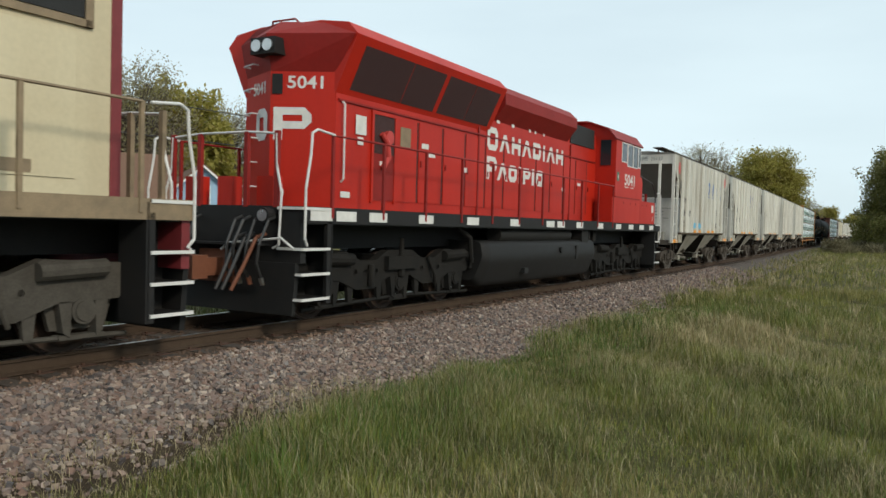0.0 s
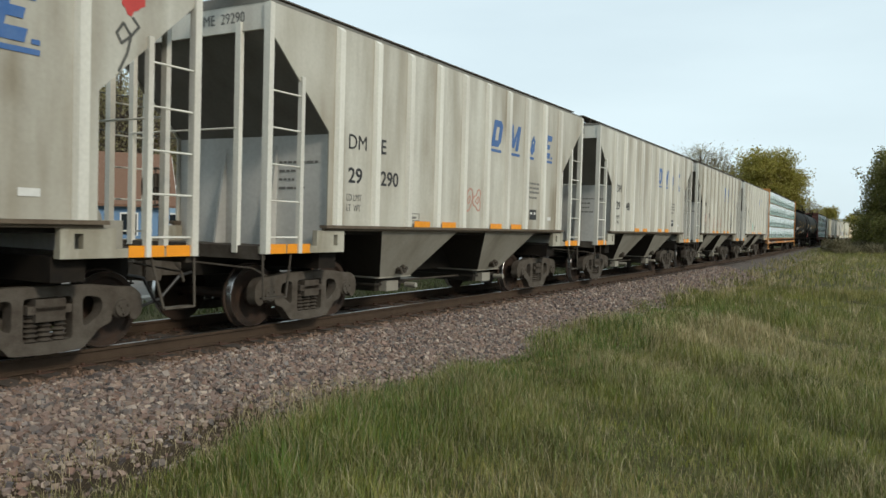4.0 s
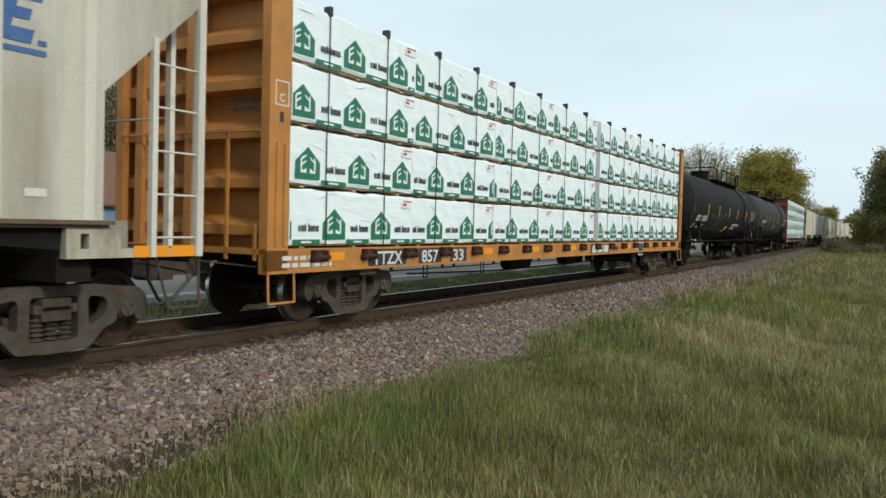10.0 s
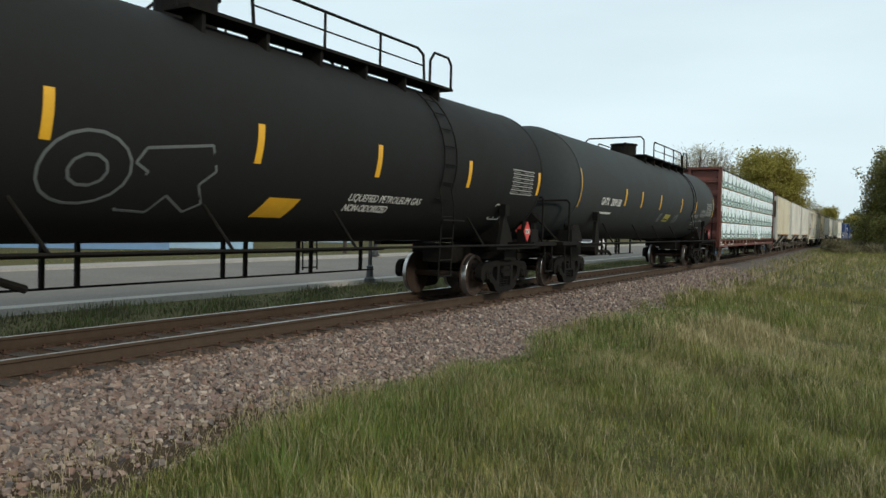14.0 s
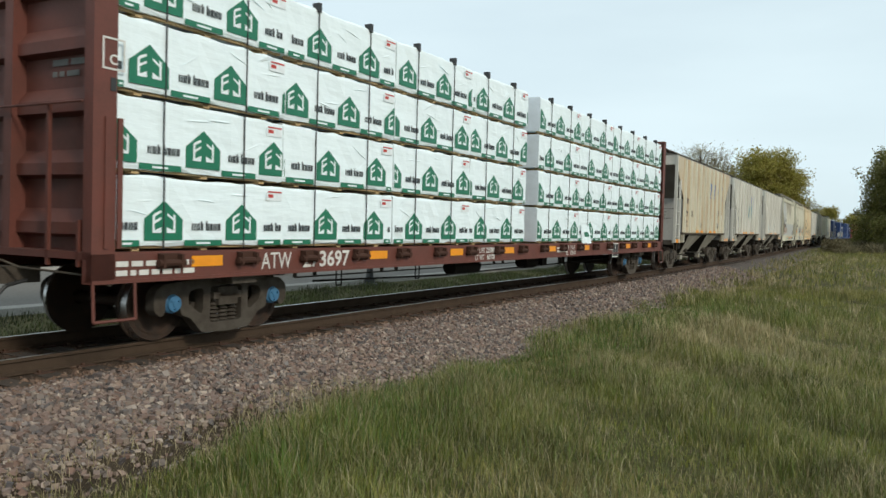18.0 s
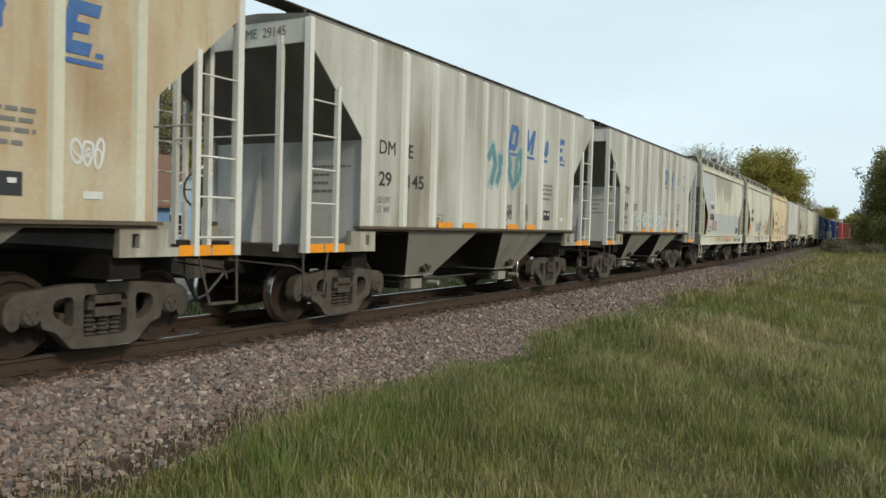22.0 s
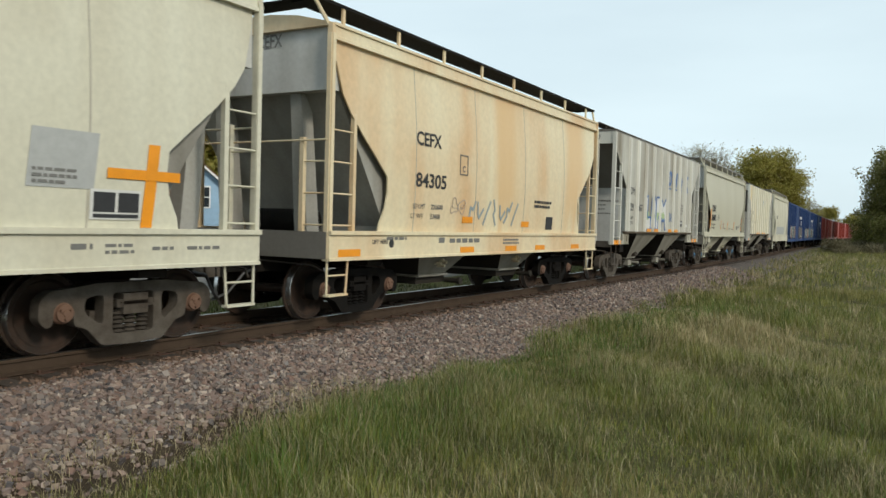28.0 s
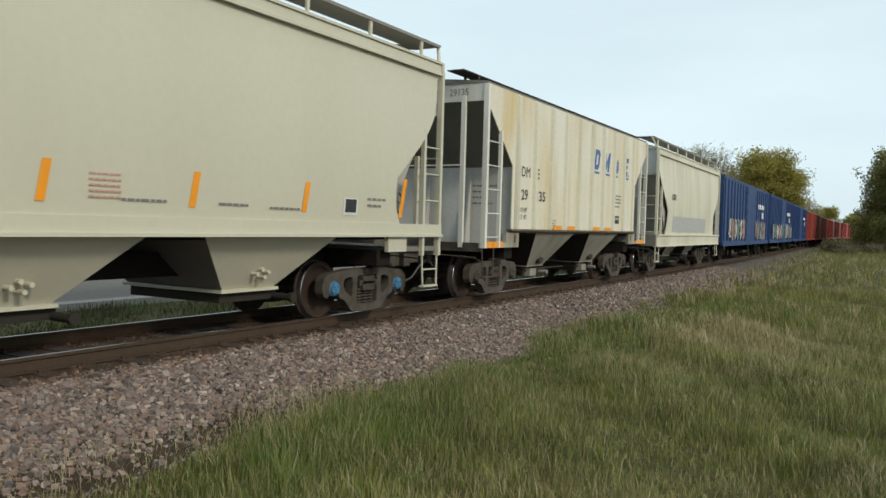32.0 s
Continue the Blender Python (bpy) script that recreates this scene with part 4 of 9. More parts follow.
def blades(count, x0, x1, y0, y1, h0, h1, width, name, mat, label, edge=None, lean=0.5, clumps=0, power=1.0):
    """Tapered bent blades; clumps gathers them into tufts."""
    if clumps:
        cx, cy = rng.uniform(x0, x1, clumps), y0 + (y1 - y0) * rng.random(clumps) ** power
        pick = rng.integers(0, clumps, count)
        spread = rng.uniform(0.06, 0.3, clumps)[pick]
        X, Y = cx[pick] + rng.normal(0, 1, count) * spread, cy[pick] + rng.normal(0, 1, count) * spread
    else:
        X, Y = rng.uniform(x0, x1, count), y0 + (y1 - y0) * rng.random(count) ** power
    if edge is not None:
        tX, _ = track_arrays(Y, np.zeros(count))
        keep = (X - tX) > edge + np.interp(Y, [4.5, 6, 8, 10.5, 14, 19, 30, 60], [0.38, 0.2, 0.05, 0.0, -0.2, -0.32, -0.5, -1.1]) + 0.18 * np.sin(Y * 1.7) * np.sin(Y * 0.6 + 1) + rng.normal(0, 0.12, count)
        X, Y = X[keep], Y[keep]
        count = len(X)
    tX, _ = track_arrays(Y, np.zeros(count))
    gz = np.interp(X - tX, [p[0] for p in prof], [p[1] for p in prof])
    gz = np.maximum(gz, np.where(np.abs(X - tX) < 3.6, bank_z(X - tX), -9))
    tall = 0.75 + 0.35 * np.sin(X * 0.9 + 1.3) * np.sin(Y * 0.7) + 0.25 * np.sin(X * 2.3 + Y * 1.9)
    h = (h0 + (h1 - h0) * rng.random(count)) * np.clip(tall, 0.35, 1.4)
    a = rng.uniform(0, 6.28, count)
    d = lean * h * rng.uniform(0.15, 1.0, count)
    w = width * rng.uniform(0.6, 1.3, count)
    wa = a + 1.57 + rng.uniform(-0.6, 0.6, count)
    wx, wy = np.cos(wa) * w / 2, np.sin(wa) * w / 2
    V = np.zeros((count, 5, 3))
    for i, (t, k) in enumerate(((0, 1.0), (0, -1.0), (0.6, 0.75), (0.6, -0.75), (1.0, 0.0))):
        V[:, i, 0] = X + np.cos(a) * d * t * t + wx * k
        V[:, i, 1] = Y + np.sin(a) * d * t * t + wy * k
        V[:, i, 2] = gz - 0.02 + h * t * (1 - 0.15 * t * lean)
    tri = np.array([(0, 1, 2), (2, 1, 3), (2, 3, 4)])
    F = (tri[None] + (np.arange(count) * 5)[:, None, None]).reshape(-1, 3)
    return bulk(name, V.reshape(-1, 3), F, mat, label, "grass")


blades(90000, 2.6, 13, 2.5, 13, 0.14, 0.34, 0.007, "meadow_grass", blade_mix, "rough spring grass with olive and green blades", edge=3.45)
blades(90000, 1.5, 22, 13, 32, 0.16, 0.36, 0.010, "meadow_grass", blade_mix, "rough spring grass with olive and green blades", edge=3.35)
blades(50000, -4, 34, 32, 120, 0.18, 0.42, 0.035, "meadow_grass", blade_mix, "rough spring grass with olive and green blades", edge=3.2)
blades(17000, 2.6, 13, 2.5, 18, 0.18, 0.46, 0.006, "dry_grass", dry_mix, "dry straw coloured grass stems", edge=3.3, clumps=1500, lean=0.75)
blades(20000, 3.4, 16, -8, 2.5, 0.16, 0.36, 0.012, "meadow_grass", blade_mix, "rough spring grass with olive and green blades", edge=3.45)
blades(9000, 2.0, 26, 18, 80, 0.25, 0.6, 0.02, "dry_grass", dry_mix, "dry straw coloured grass stems", edge=3.1, clumps=420, lean=0.6)
blades(9000, 3.2, 5.2, 4, 22, 0.2, 0.42, 0.009, "lush_grass", lush_mix, "bright green grass tufts beside the ballast", edge=3.4, clumps=240, lean=0.45)
blades(42000, -6.5, -3.2, 2, 70, 0.08, 0.26, 0.02, "verge_grass", verge_mix, "green verge grass between the line and the road", lean=0.5)
blades(9000, -30, -18.6, 8, 80, 0.06, 0.12, 0.03, "lawn_grass", blade_mix, "short lawn beyond the road", lean=0.5)

blades(2600, 2.9, 4.0, 2.8, 11, 0.1, 0.26, 0.006, "dry_grass", dry_mix, "dry grass litter at the foot of the ballast", clumps=260, lean=1.0)
blades(16, 6.2, 6.34, 5.42, 5.58, 0.3, 0.46, 0.007, "dry_grass", dry_mix, "tall dry stalks in the grass", lean=0.25)

pale_mix = island_mix("pale grass tips", [(0.092, 0.113, 0.0202), (0.184, 0.198, 0.0504), (0.313, 0.302, 0.117), (0.0552, 0.0755, 0.0117), (0.414, 0.387, 0.193)], 0.55, thin=0.3, clumpy=2.2)
blades(52000, 3.0, 11.5, 3.0, 11, 0.12, 0.36, 0.0055, "fine_grass", pale_mix, "fine pale and dark grass blades", edge=3.45, lean=0.9)
blades(36000, 2.0, 18, 11, 26, 0.16, 0.36, 0.008, "fine_grass", pale_mix, "fine pale and dark grass blades", edge=3.45, lean=0.9)

# long pale stems, broad fresh blades and bent straw that stand out of the sward
straw_mix = island_mix("bleached straw", [(0.324, 0.265, 0.13), (0.45, 0.379, 0.203), (0.234, 0.185, 0.081), (0.378, 0.318, 0.17)], 0.6, thin=0.2)
fresh_mix = island_mix("fresh broad blades", [(0.0847, 0.126, 0.0137), (0.118, 0.159, 0.0207), (0.155, 0.183, 0.0309), (0.0565, 0.0917, 0.0103)], 0.55, thin=0.3)
blades(3200, 3.0, 10.5, 3.2, 8.5, 0.26, 0.5, 0.0042, "dry_grass", straw_mix, "long bleached grass stems", edge=3.5, clumps=380, lean=1.15)
blades(9000, 3.0, 11.0, 3.2, 10.5, 0.22, 0.44, 0.0078, "fresh_grass", fresh_mix, "broad fresh green grass blades", edge=3.5, clumps=620, lean=0.85)
blades(7000, 2.5, 15, 8.5, 20, 0.28, 0.5, 0.006, "dry_grass", straw_mix, "long bleached grass stems", edge=3.4, clumps=420, lean=0.9)
blades(9000, 2.2, 16, 10, 24, 0.22, 0.4, 0.01, "fresh_grass", fresh_mix, "broad fresh green grass blades", edge=3.4, clumps=420, lean=0.7)
blades(1800, 5.2, 7.4, 14.0, 18.0, 0.35, 0.7, 0.011, "dry_grass", straw_mix, "tall tuft of bleached straw", clumps=60, lean=0.7)
blades(1500, 2.75, 3.7, 3.0, 9.0, 0.06, 0.2, 0.006, "dry_grass", straw_mix, "straw litter on the dirt", clumps=160, lean=1.6)

# the road beyond the line
tagged(part("road", strip([(-16.8, -0.42), (-12, -0.37), (-7.25, -0.42)], near_bed), asphalt, None), "pale grey asphalt road beside the railway", "road", kind="structure")
tagged(part("kerb", strip([(-7.25, -0.55), (-7.25, -0.4), (-6.75, -0.4), (-6.7, -0.56)], near_bed), concrete, None), "concrete gutter and kerb of the road", "kerb", kind="structure")
tagged(part("pavement", strip([(-18.4, -0.5), (-18.4, -0.33), (-16.85, -0.31), (-16.8, -0.45)], near_bed), concrete, None), "concrete pavement on the far side of the road", "pavement", kind="structure")

lamp_iron = M("black cast iron", (0.025, 0.026, 0.026), 0.45, vary=0.2)
lamp_globe = M("frosted lamp glass", (0.7, 0.7, 0.66), 0.3, vary=0.05)


def street_lamp(x, y, z):
    th = thing("street_lamp", "black cast iron street lamp with a fluted base", "street lamp", "street lamps along the road")
    part("base", Mesh().lathe([(0, 0.26), (0.08, 0.26), (0.1, 0.2), (0.25, 0.18), (0.3, 0.13), (0.6, 0.1), (0.65, 0.12), (0.7, 0.08)], "z", n=12), lamp_iron, th)
    part("pole", Mesh().lathe([(0.68, 0.07), (3.1, 0.05)], "z", n=10), lamp_iron, th)
    part("globe", Mesh().lathe([(3.1, 0.06), (3.15, 0.14), (3.35, 0.2), (3.55, 0.16), (3.68, 0.05), (3.7, 0.001)], "z", n=12), lamp_globe, th, smooth=40)
    part("finial", Mesh().lathe([(3.68, 0.06), (3.75, 0.04), (3.82, 0.001)], "z", n=8), lamp_iron, th)
    th.matrix_basis = pose(x, y, z)
    return th


street_lamp(-6.45, 21.6, -0.56)
street_lamp(-12.9 - 4.3, 37.2, -0.34)
hyd = thing("fire_hydrant", "red cast iron fire hydrant by the pavement", "hydrant")
part("barrel", Mesh().lathe([(0, 0.16), (0.05, 0.16), (0.07, 0.11), (0.55, 0.11), (0.58, 0.14), (0.62, 0.13), (0.75, 0.03)], "z", n=12), red_ink, hyd)
part("nozzle", Mesh().cyl((0.08, 0, 0.45), (0.2, 0, 0.45), 0.06, 8), red_ink, hyd)
hyd.matrix_basis = pose(-17.6, 42.0, -0.34)

# ---- road vehicles ----
car_glass = M("tinted car glass", (0.03, 0.035, 0.04), 0.1, vary=0.05)
car_white = M("white car paint", (0.75, 0.75, 0.74), 0.25, vary=0.05)
car_dark = M("charcoal car paint", (0.05, 0.05, 0.055), 0.25, vary=0.05)
tyre_black = M("tyre rubber", (0.02, 0.02, 0.02), 0.85, vary=0.2)
DRIVES = []


def road_car(paint, label, tall):
    th = thing("car", label, "car", "cars on the road")
    low = [(-2.2, 0.35), (2.2, 0.35), (2.25, 0.7), (2.1, 0.88), (1.0, 0.95), (-1.9, 1.0), (-2.2, 0.9), (-2.25, 0.6)]
    part("body", Mesh().prism(low, -0.88, 0.88), paint, th, smooth=30)
    up = [(-1.95, 0.97), (1.05, 0.94), (0.35, tall), (-1.3, tall + 0.02), (-1.8, tall - 0.1)]
    part("cabin", Mesh().prism(up, -0.76, 0.76), paint, th)
    for s in (-1, 1):
        part("side_window", Mesh().prism([(-1.6, 1.02), (0.8, 1.0), (0.28, tall - 0.1), (-1.4, tall - 0.1)], s * 0.76, s * 0.775), car_glass, th)
        for y in (-1.35, 1.4):
            wheel = part("wheel", Mesh().cyl((s * 0.7, y, 0.33), (s * 0.9, y, 0.33), 0.33, 20), tyre_black, th)
            part("rim", Mesh().cyl((s * 0.89, y, 0.33), (s * 0.91, y, 0.33), 0.2, 14), tread, wheel)
        part("headlight", Mesh().box(s * 0.5, s * 0.8, 2.2, 2.26, 0.62, 0.76), lamp_globe, th)
        part("tail_light", Mesh().box(s * 0.6, s * 0.85, -2.26, -2.2, 0.7, 0.88), red_ink, th)
    part("windscreen", Mesh().prism([(1.02, 0.97), (0.38, tall - 0.05), (0.4, tall - 0.03), (1.06, 0.97)], -0.68, 0.68), car_glass, th)
    return th


white_car = road_car(car_white, "white saloon car driving along the road", 1.42)
DRIVES.append((white_car, -10.8, 54.0 + 9.3 * 14.35, -9.3, 180))
dark_car = road_car(car_dark, "charcoal estate car driving along the road", 1.62)
DRIVES.append((dark_car, -9.4, 11.0 - 15 * 19.3, 15.0, 0))
for th, x, s0, v, turn in DRIVES:
    th.matrix_basis = on_track(s0, x, -0.4) @ pose(0, 0, 0, 0, 0, turn)

# ---- houses across the road ----
siding_blue = M("pale blue siding", (0.3, 0.46, 0.62), 0.6, vary=0.1, scale=2)
siding_deep = M("deep blue siding", (0.13, 0.24, 0.4), 0.6, vary=0.1, scale=2)
siding_white = M("white siding", (0.72, 0.73, 0.72), 0.6, vary=0.1, scale=2)
siding_beige = M("beige siding", (0.45, 0.4, 0.33), 0.6, vary=0.1, scale=2)
shingle = M("brown shingles", (0.2, 0.11, 0.07), 0.9, vary=0.4, scale=8)
trim_white = M("white trim", (0.75, 0.75, 0.73), 0.5, vary=0.08)


def house(x, y, turn, w, d, wall_h, ridge, wall, label):
    """A gabled house; its gable end faces its own -y."""
    th = thing("house", label, "house", "houses across the road")
    me = Mesh().prism([(-w / 2, 0), (w / 2, 0), (w / 2, wall_h), (0, ridge - 0.1), (-w / 2, wall_h)], -d / 2, d / 2, "y")
    body = part("wall", me, wall, th, "horizontal siding walls")
    for i in range(int(wall_h / 0.25)):
        part("siding_board", Mesh().box(-w / 2 - 0.015, w / 2 + 0.015, -d / 2 - 0.02, -d / 2, 0.1 + i * 0.25, 0.31 + i * 0.25), wall, body)
    for s in (-1, 1):
        k = (ridge - wall_h) / (w / 2)
        me = Mesh().prism([(0, ridge), (s * (w / 2 + 0.45), wall_h - 0.45 * k), (s * (w / 2 + 0.45), wall_h - 0.45 * k + 0.14), (0, ridge + 0.14)], -d / 2 - 0.4, d / 2 + 0.4, "y")
        part("roof", me, shingle, th, "brown shingle roof slope")
        part("barge_board", Mesh().prism([(0, ridge - 0.12), (s * (w / 2 + 0.45), wall_h - 0.45 * k - 0.12), (s * (w / 2 + 0.45), wall_h - 0.45 * k + 0.04), (0, ridge + 0.04)], -d / 2 - 0.44, -d / 2 - 0.41, "y"), trim_white, th)
    for wx, wz in ((0, wall_h + 0.1), (-w / 4, 0.9), (w / 4, 0.9)):
        win = part("window", Mesh().box(wx - 0.42, wx + 0.42, -d / 2 - 0.03, -d / 2 - 0.022, wz, wz + 1.25), window_glass, th)
        me = Mesh()
        for a, b, c, e in ((-0.5, -0.42, 0, 1.25), (0.42, 0.5, 0, 1.25), (-0.5, 0.5, -0.08, 0), (-0.5, 0.5, 1.25, 1.35), (-0.42, 0.42, 0.6, 0.65)):
            me.box(wx + a, wx + b, -d / 2 - 0.06, -d / 2 - 0.021, wz + c, wz + e)
        part("window_frame", me, trim_white, win)
    for wy in (-d / 4, d / 4):
        for s in (-1, 1):
            win = part("window", Mesh().box(s * (w / 2 + 0.022), s * (w / 2 + 0.03), wy - 0.42, wy + 0.42, 0.9, 2.1), window_glass, th)
            part("window_frame", Mesh().box(s * (w / 2 + 0.02), s * (w / 2 + 0.06), wy - 0.5, wy + 0.5, 2.1, 2.2).box(s * (w / 2 + 0.02), s * (w / 2 + 0.06), wy - 0.5, wy - 0.42, 0.85, 2.1).box(s * (w / 2 + 0.02), s * (w / 2 + 0.06), wy + 0.42, wy + 0.5, 0.85, 2.1), trim_white, win)
    th.matrix_basis = pose(x, y, -0.45, 0, 0, turn)
    return th


house(-33.5, 38.5, 55, 6.5, 9.0, 2.6, 5.3, siding_blue, "pale blue gabled house with a brown shingle roof")
house(-34.5, 31.0, 145, 7.0, 9.0, 2.9, 5.8, siding_deep, "deep blue house with a brown shingle roof")
house(-42, 59, 60, 8, 10, 2.8, 5.0, siding_blue, "pale blue house behind a lawn")
house(-43, 71, 60, 8, 10, 2.8, 5.2, siding_white, "white house behind a lawn")
house(-46, 98, 60, 9, 11, 2.8, 5.2, siding_beige, "beige house behind a lawn")

# ---- trees ----
bark = M("grey brown bark", (0.11, 0.085, 0.065), 0.9, vary=0.4, scale=3, bump=0.4)
leaf_green = island_mix("fresh olive leaves", [(0.21, 0.195, 0.03), (0.28, 0.25, 0.043), (0.34, 0.295, 0.062), (0.25, 0.19, 0.043)], 0.6, thin=0.4)
leaf_dark = island_mix("dark green leaves", [(0.09, 0.1, 0.018), (0.135, 0.135, 0.028), (0.19, 0.175, 0.04), (0.15, 0.12, 0.036)], 0.6, thin=0.35)
leaf_bud = island_mix("pale buds and blossom", [(0.28, 0.25, 0.12), (0.38, 0.34, 0.22), (0.24, 0.22, 0.1), (0.2, 0.16, 0.1)], 0.7, thin=0.45)


def tree(label, height, radius, leaf, count, size, seed, low=0.25, twigs=70, thick=0.28):
    """A tapered trunk, limbs that fork, and a crown of loose leaf clumps gathered round the limb ends."""
    th = thing("tree", label, "tree", "trees round the line")
    rnd = random.Random(seed)
    me = Mesh()
    me.tube([(0, 0, -0.3), (0, 0, 0)], thick, 8)
    me.cyl((0, 0, 0), (0.1, 0, height * 0.35), thick, 8, thick * 0.7)
    me.cyl((0.1, 0, height * 0.35), (0.0, 0.1, height * 0.75), thick * 0.7, 7, thick * 0.25)
    tips = []
    for i in range(twigs):
        z0 = height * rnd.uniform(low * 0.8, 0.7)
        a = rnd.uniform(0, 2 * math.pi)
        zt = height * rnd.uniform(low + 0.05, 1.0)
        u = (zt / height - low) / (1 - low)
        rr = radius * math.sqrt(max(0.05, 1 - (2 * u - 0.85) ** 2 / 1.4)) * rnd.uniform(0.55, 1.05)
        mid = Vector((math.cos(a) * rr * 0.5, math.sin(a) * rr * 0.5, z0 + (zt - z0) * 0.4))
        tip = Vector((math.cos(a + 0.2) * rr, math.sin(a + 0.2) * rr, zt))
        t0 = thick * 0.3 * (1 - i / twigs * 0.6)
        me.cyl((0.05, 0, z0), mid, t0, 5, t0 * 0.6)
        me.cyl(mid, tip, t0 * 0.6, 5, t0 * 0.15)
        tips.append((mid, tip))
        for k in range(3):
            q = mid.lerp(tip, rnd.uniform(0.3, 1)) + Vector((rnd.uniform(-1, 1), rnd.uniform(-1, 1), rnd.uniform(0.2, 1.2))) * radius * 0.22
            me.cyl(mid.lerp(tip, rnd.uniform(0.2, 0.9)), q, t0 * 0.3, 4, t0 * 0.08)
            tips.append((q, q))
    part("trunk", me, bark, th)
    g = np.random.default_rng(seed)
    ends = np.array([[*(m.lerp(t, rnd.uniform(0.5, 1)))] for m, t in tips])
    c = ends[g.integers(0, len(ends), count)] + g.normal(0, 1, (count, 3)) * radius * 0.075
    n1 = g.normal(0, 1, (count, 3))
    n2 = np.cross(n1, g.normal(0, 1, (count, 3)))
    n1 /= np.linalg.norm(n1, axis=1)[:, None]
    n2 /= np.linalg.norm(n2, axis=1)[:, None]
    r = size * g.uniform(0.5, 1.2, count)[:, None]
    V = np.stack([c - n1 * r, c + n2 * r * 0.5, c + n1 * r, c - n2 * r * 0.5], 1).reshape(-1, 3)
    F = np.arange(count * 4).reshape(-1, 4)
    ob = bulk("crown", V, F, leaf, "", "")
    ob.parent = th
    for key in ("label", "category"):
        if key in ob:
            del ob[key]
    return th


green_tree = tree("broad tree in fresh olive spring leaf", 19, 9.5, leaf_green, 76000, 0.25, 5, 0.12, 210, 0.4)
green_tree.matrix_basis = pose(-18.5, 190, -0.5)
bare_tree = tree("sparse tree just coming into pale bud", 17.8, 7.2, leaf_bud, 19000, 0.15, 8, 0.14, 240, 0.5)
bare_tree.matrix_basis = pose(-24.5, 152, -0.5)
dark_tree = tree("dark green tree beside the grassy bank", 14.5, 4.6, leaf_dark, 26000, 0.19, 12, 0.05, 130, 0.26)
dark_tree.matrix_basis = pose(7.6, 128, -0.45)
wood_tree = tree("leafing tree behind the houses", 13, 5.0, leaf_green, 18000, 0.28, 17, 0.08, 90, 0.25)
wood_tree.matrix_basis = pose(-52, 44, -0.4)
bush = tree("low dark bush at the edge of the grass", 4.5, 2.6, leaf_dark, 3500, 0.17, 23, 0.02, 60, 0.06)
bush.matrix_basis = pose(4.6, 122, -0.45)

leaf_scrub = island_mix("dull brown scrub", [(0.12, 0.1, 0.05), (0.17, 0.14, 0.075), (0.09, 0.085, 0.035), (0.21, 0.17, 0.1)], 0.7, thin=0.2)
scrub = tree("low brown scrub beside the far track", 1.5, 1.9, leaf_scrub, 1800, 0.12, 31, 0.02, 40, 0.03)
scrub.matrix_basis = on_track(104, 4.6, -0.6)


def plant(proto, x, y, size, turn, z=-0.45, tall=1.0):
    copy_thing(proto, pose(x, y, z, 0, 0, turn) @ Matrix.Diagonal((size, size, size * tall, 1)))


for x, y, k, r in ((12.5, 122, 1.0, 40), (17, 132, 1.05, 110), (10, 150, 1.12, 200), (22, 126, 1.0, 300), (15, 165, 1.15, 10), (28, 140, 1.1, 80), (7.5, 176, 0.95, 150), (9.5, 112, 0.55, 70), (9.6, 126, 0.8, 250), (8.6, 138, 0.9, 330), (11.5, 117, 0.75, 15), (14.5, 118, 0.95, 280), (13, 140, 1.2, 95)):
    plant(dark_tree, x, y, k, r)
for x, y, k, r in ((7.5, 116, 1.0, 30), (10.5, 112, 1.1, 80), (14, 110, 1.2, 130), (3.8, 140, 0.9, 190), (18, 112, 1.2, 240), (4.2, 160, 1.1, 290), (24, 112, 1.3, 20)):
    plant(bush, x, y, k, r)
for x, y, k, r in ((-15.5, 248, 0.66, 30), (-38, 163, 0.92, 120), (-31, 170, 0.8, 220), (-47, 34, 0.85, 60), (-50, 56, 0.75, 10), (-48, 22, 0.9, 100), (-46, 27, 0.8, 200), (-45, 42, 0.8, 250)):
    plant(bare_tree, x, y, k, r)
for i in range(48):
    q = random.Random(900 + i)
    x, y = -46 - q.uniform(0, 22), -4 + i * 2.4
    plant(wood_tree, x, y, q.uniform(0.75, 1.05) * (1.0 if y < 62 else 0.72), q.uniform(0, 360))
for i in range(30):
    q = random.Random(950 + i)
    plant(wood_tree, -70 + i * 5.0 + q.uniform(-3, 3), 420 + q.uniform(-40, 60), q.uniform(0.85, 1.15), q.uniform(0, 360))
for i in range(44):
    q = random.Random(1200 + i)
    s = 96 + i * 3.2
    copy_thing(scrub, on_track(s, q.uniform(3.6, 5.2) + (i % 3) * 2.2, -0.6) @ pose(0, 0, 0, 0, 0, q.uniform(0, 360)) @ Matrix.Scale(q.uniform(0.35, 0.7) + min(i, 10) * 0.03, 4))
# utility wire seen over the houses
wire = thing("utility_line", "dark overhead wire between wooden poles", "utility line")
for y in (-10, 40, 90):
    part("pole", Mesh().cyl((-21.5, y, -0.5), (-21.5, y, 7.5), 0.13, 8, 0.1), tie_wood, wire)
for z in (5.6, 7.2):
    part("cable", Mesh().tube([(-21.5, -10 + i * 5, z - 0.35 * (1 - ((i % 10) / 5 - 1) ** 2)) for i in range(21)], 0.025, 5), strap_black, wire)


# ---- ribbed two-bay covered hopper ----
RIBS = [-4.41 + i * 0.98 for i in range(10)]


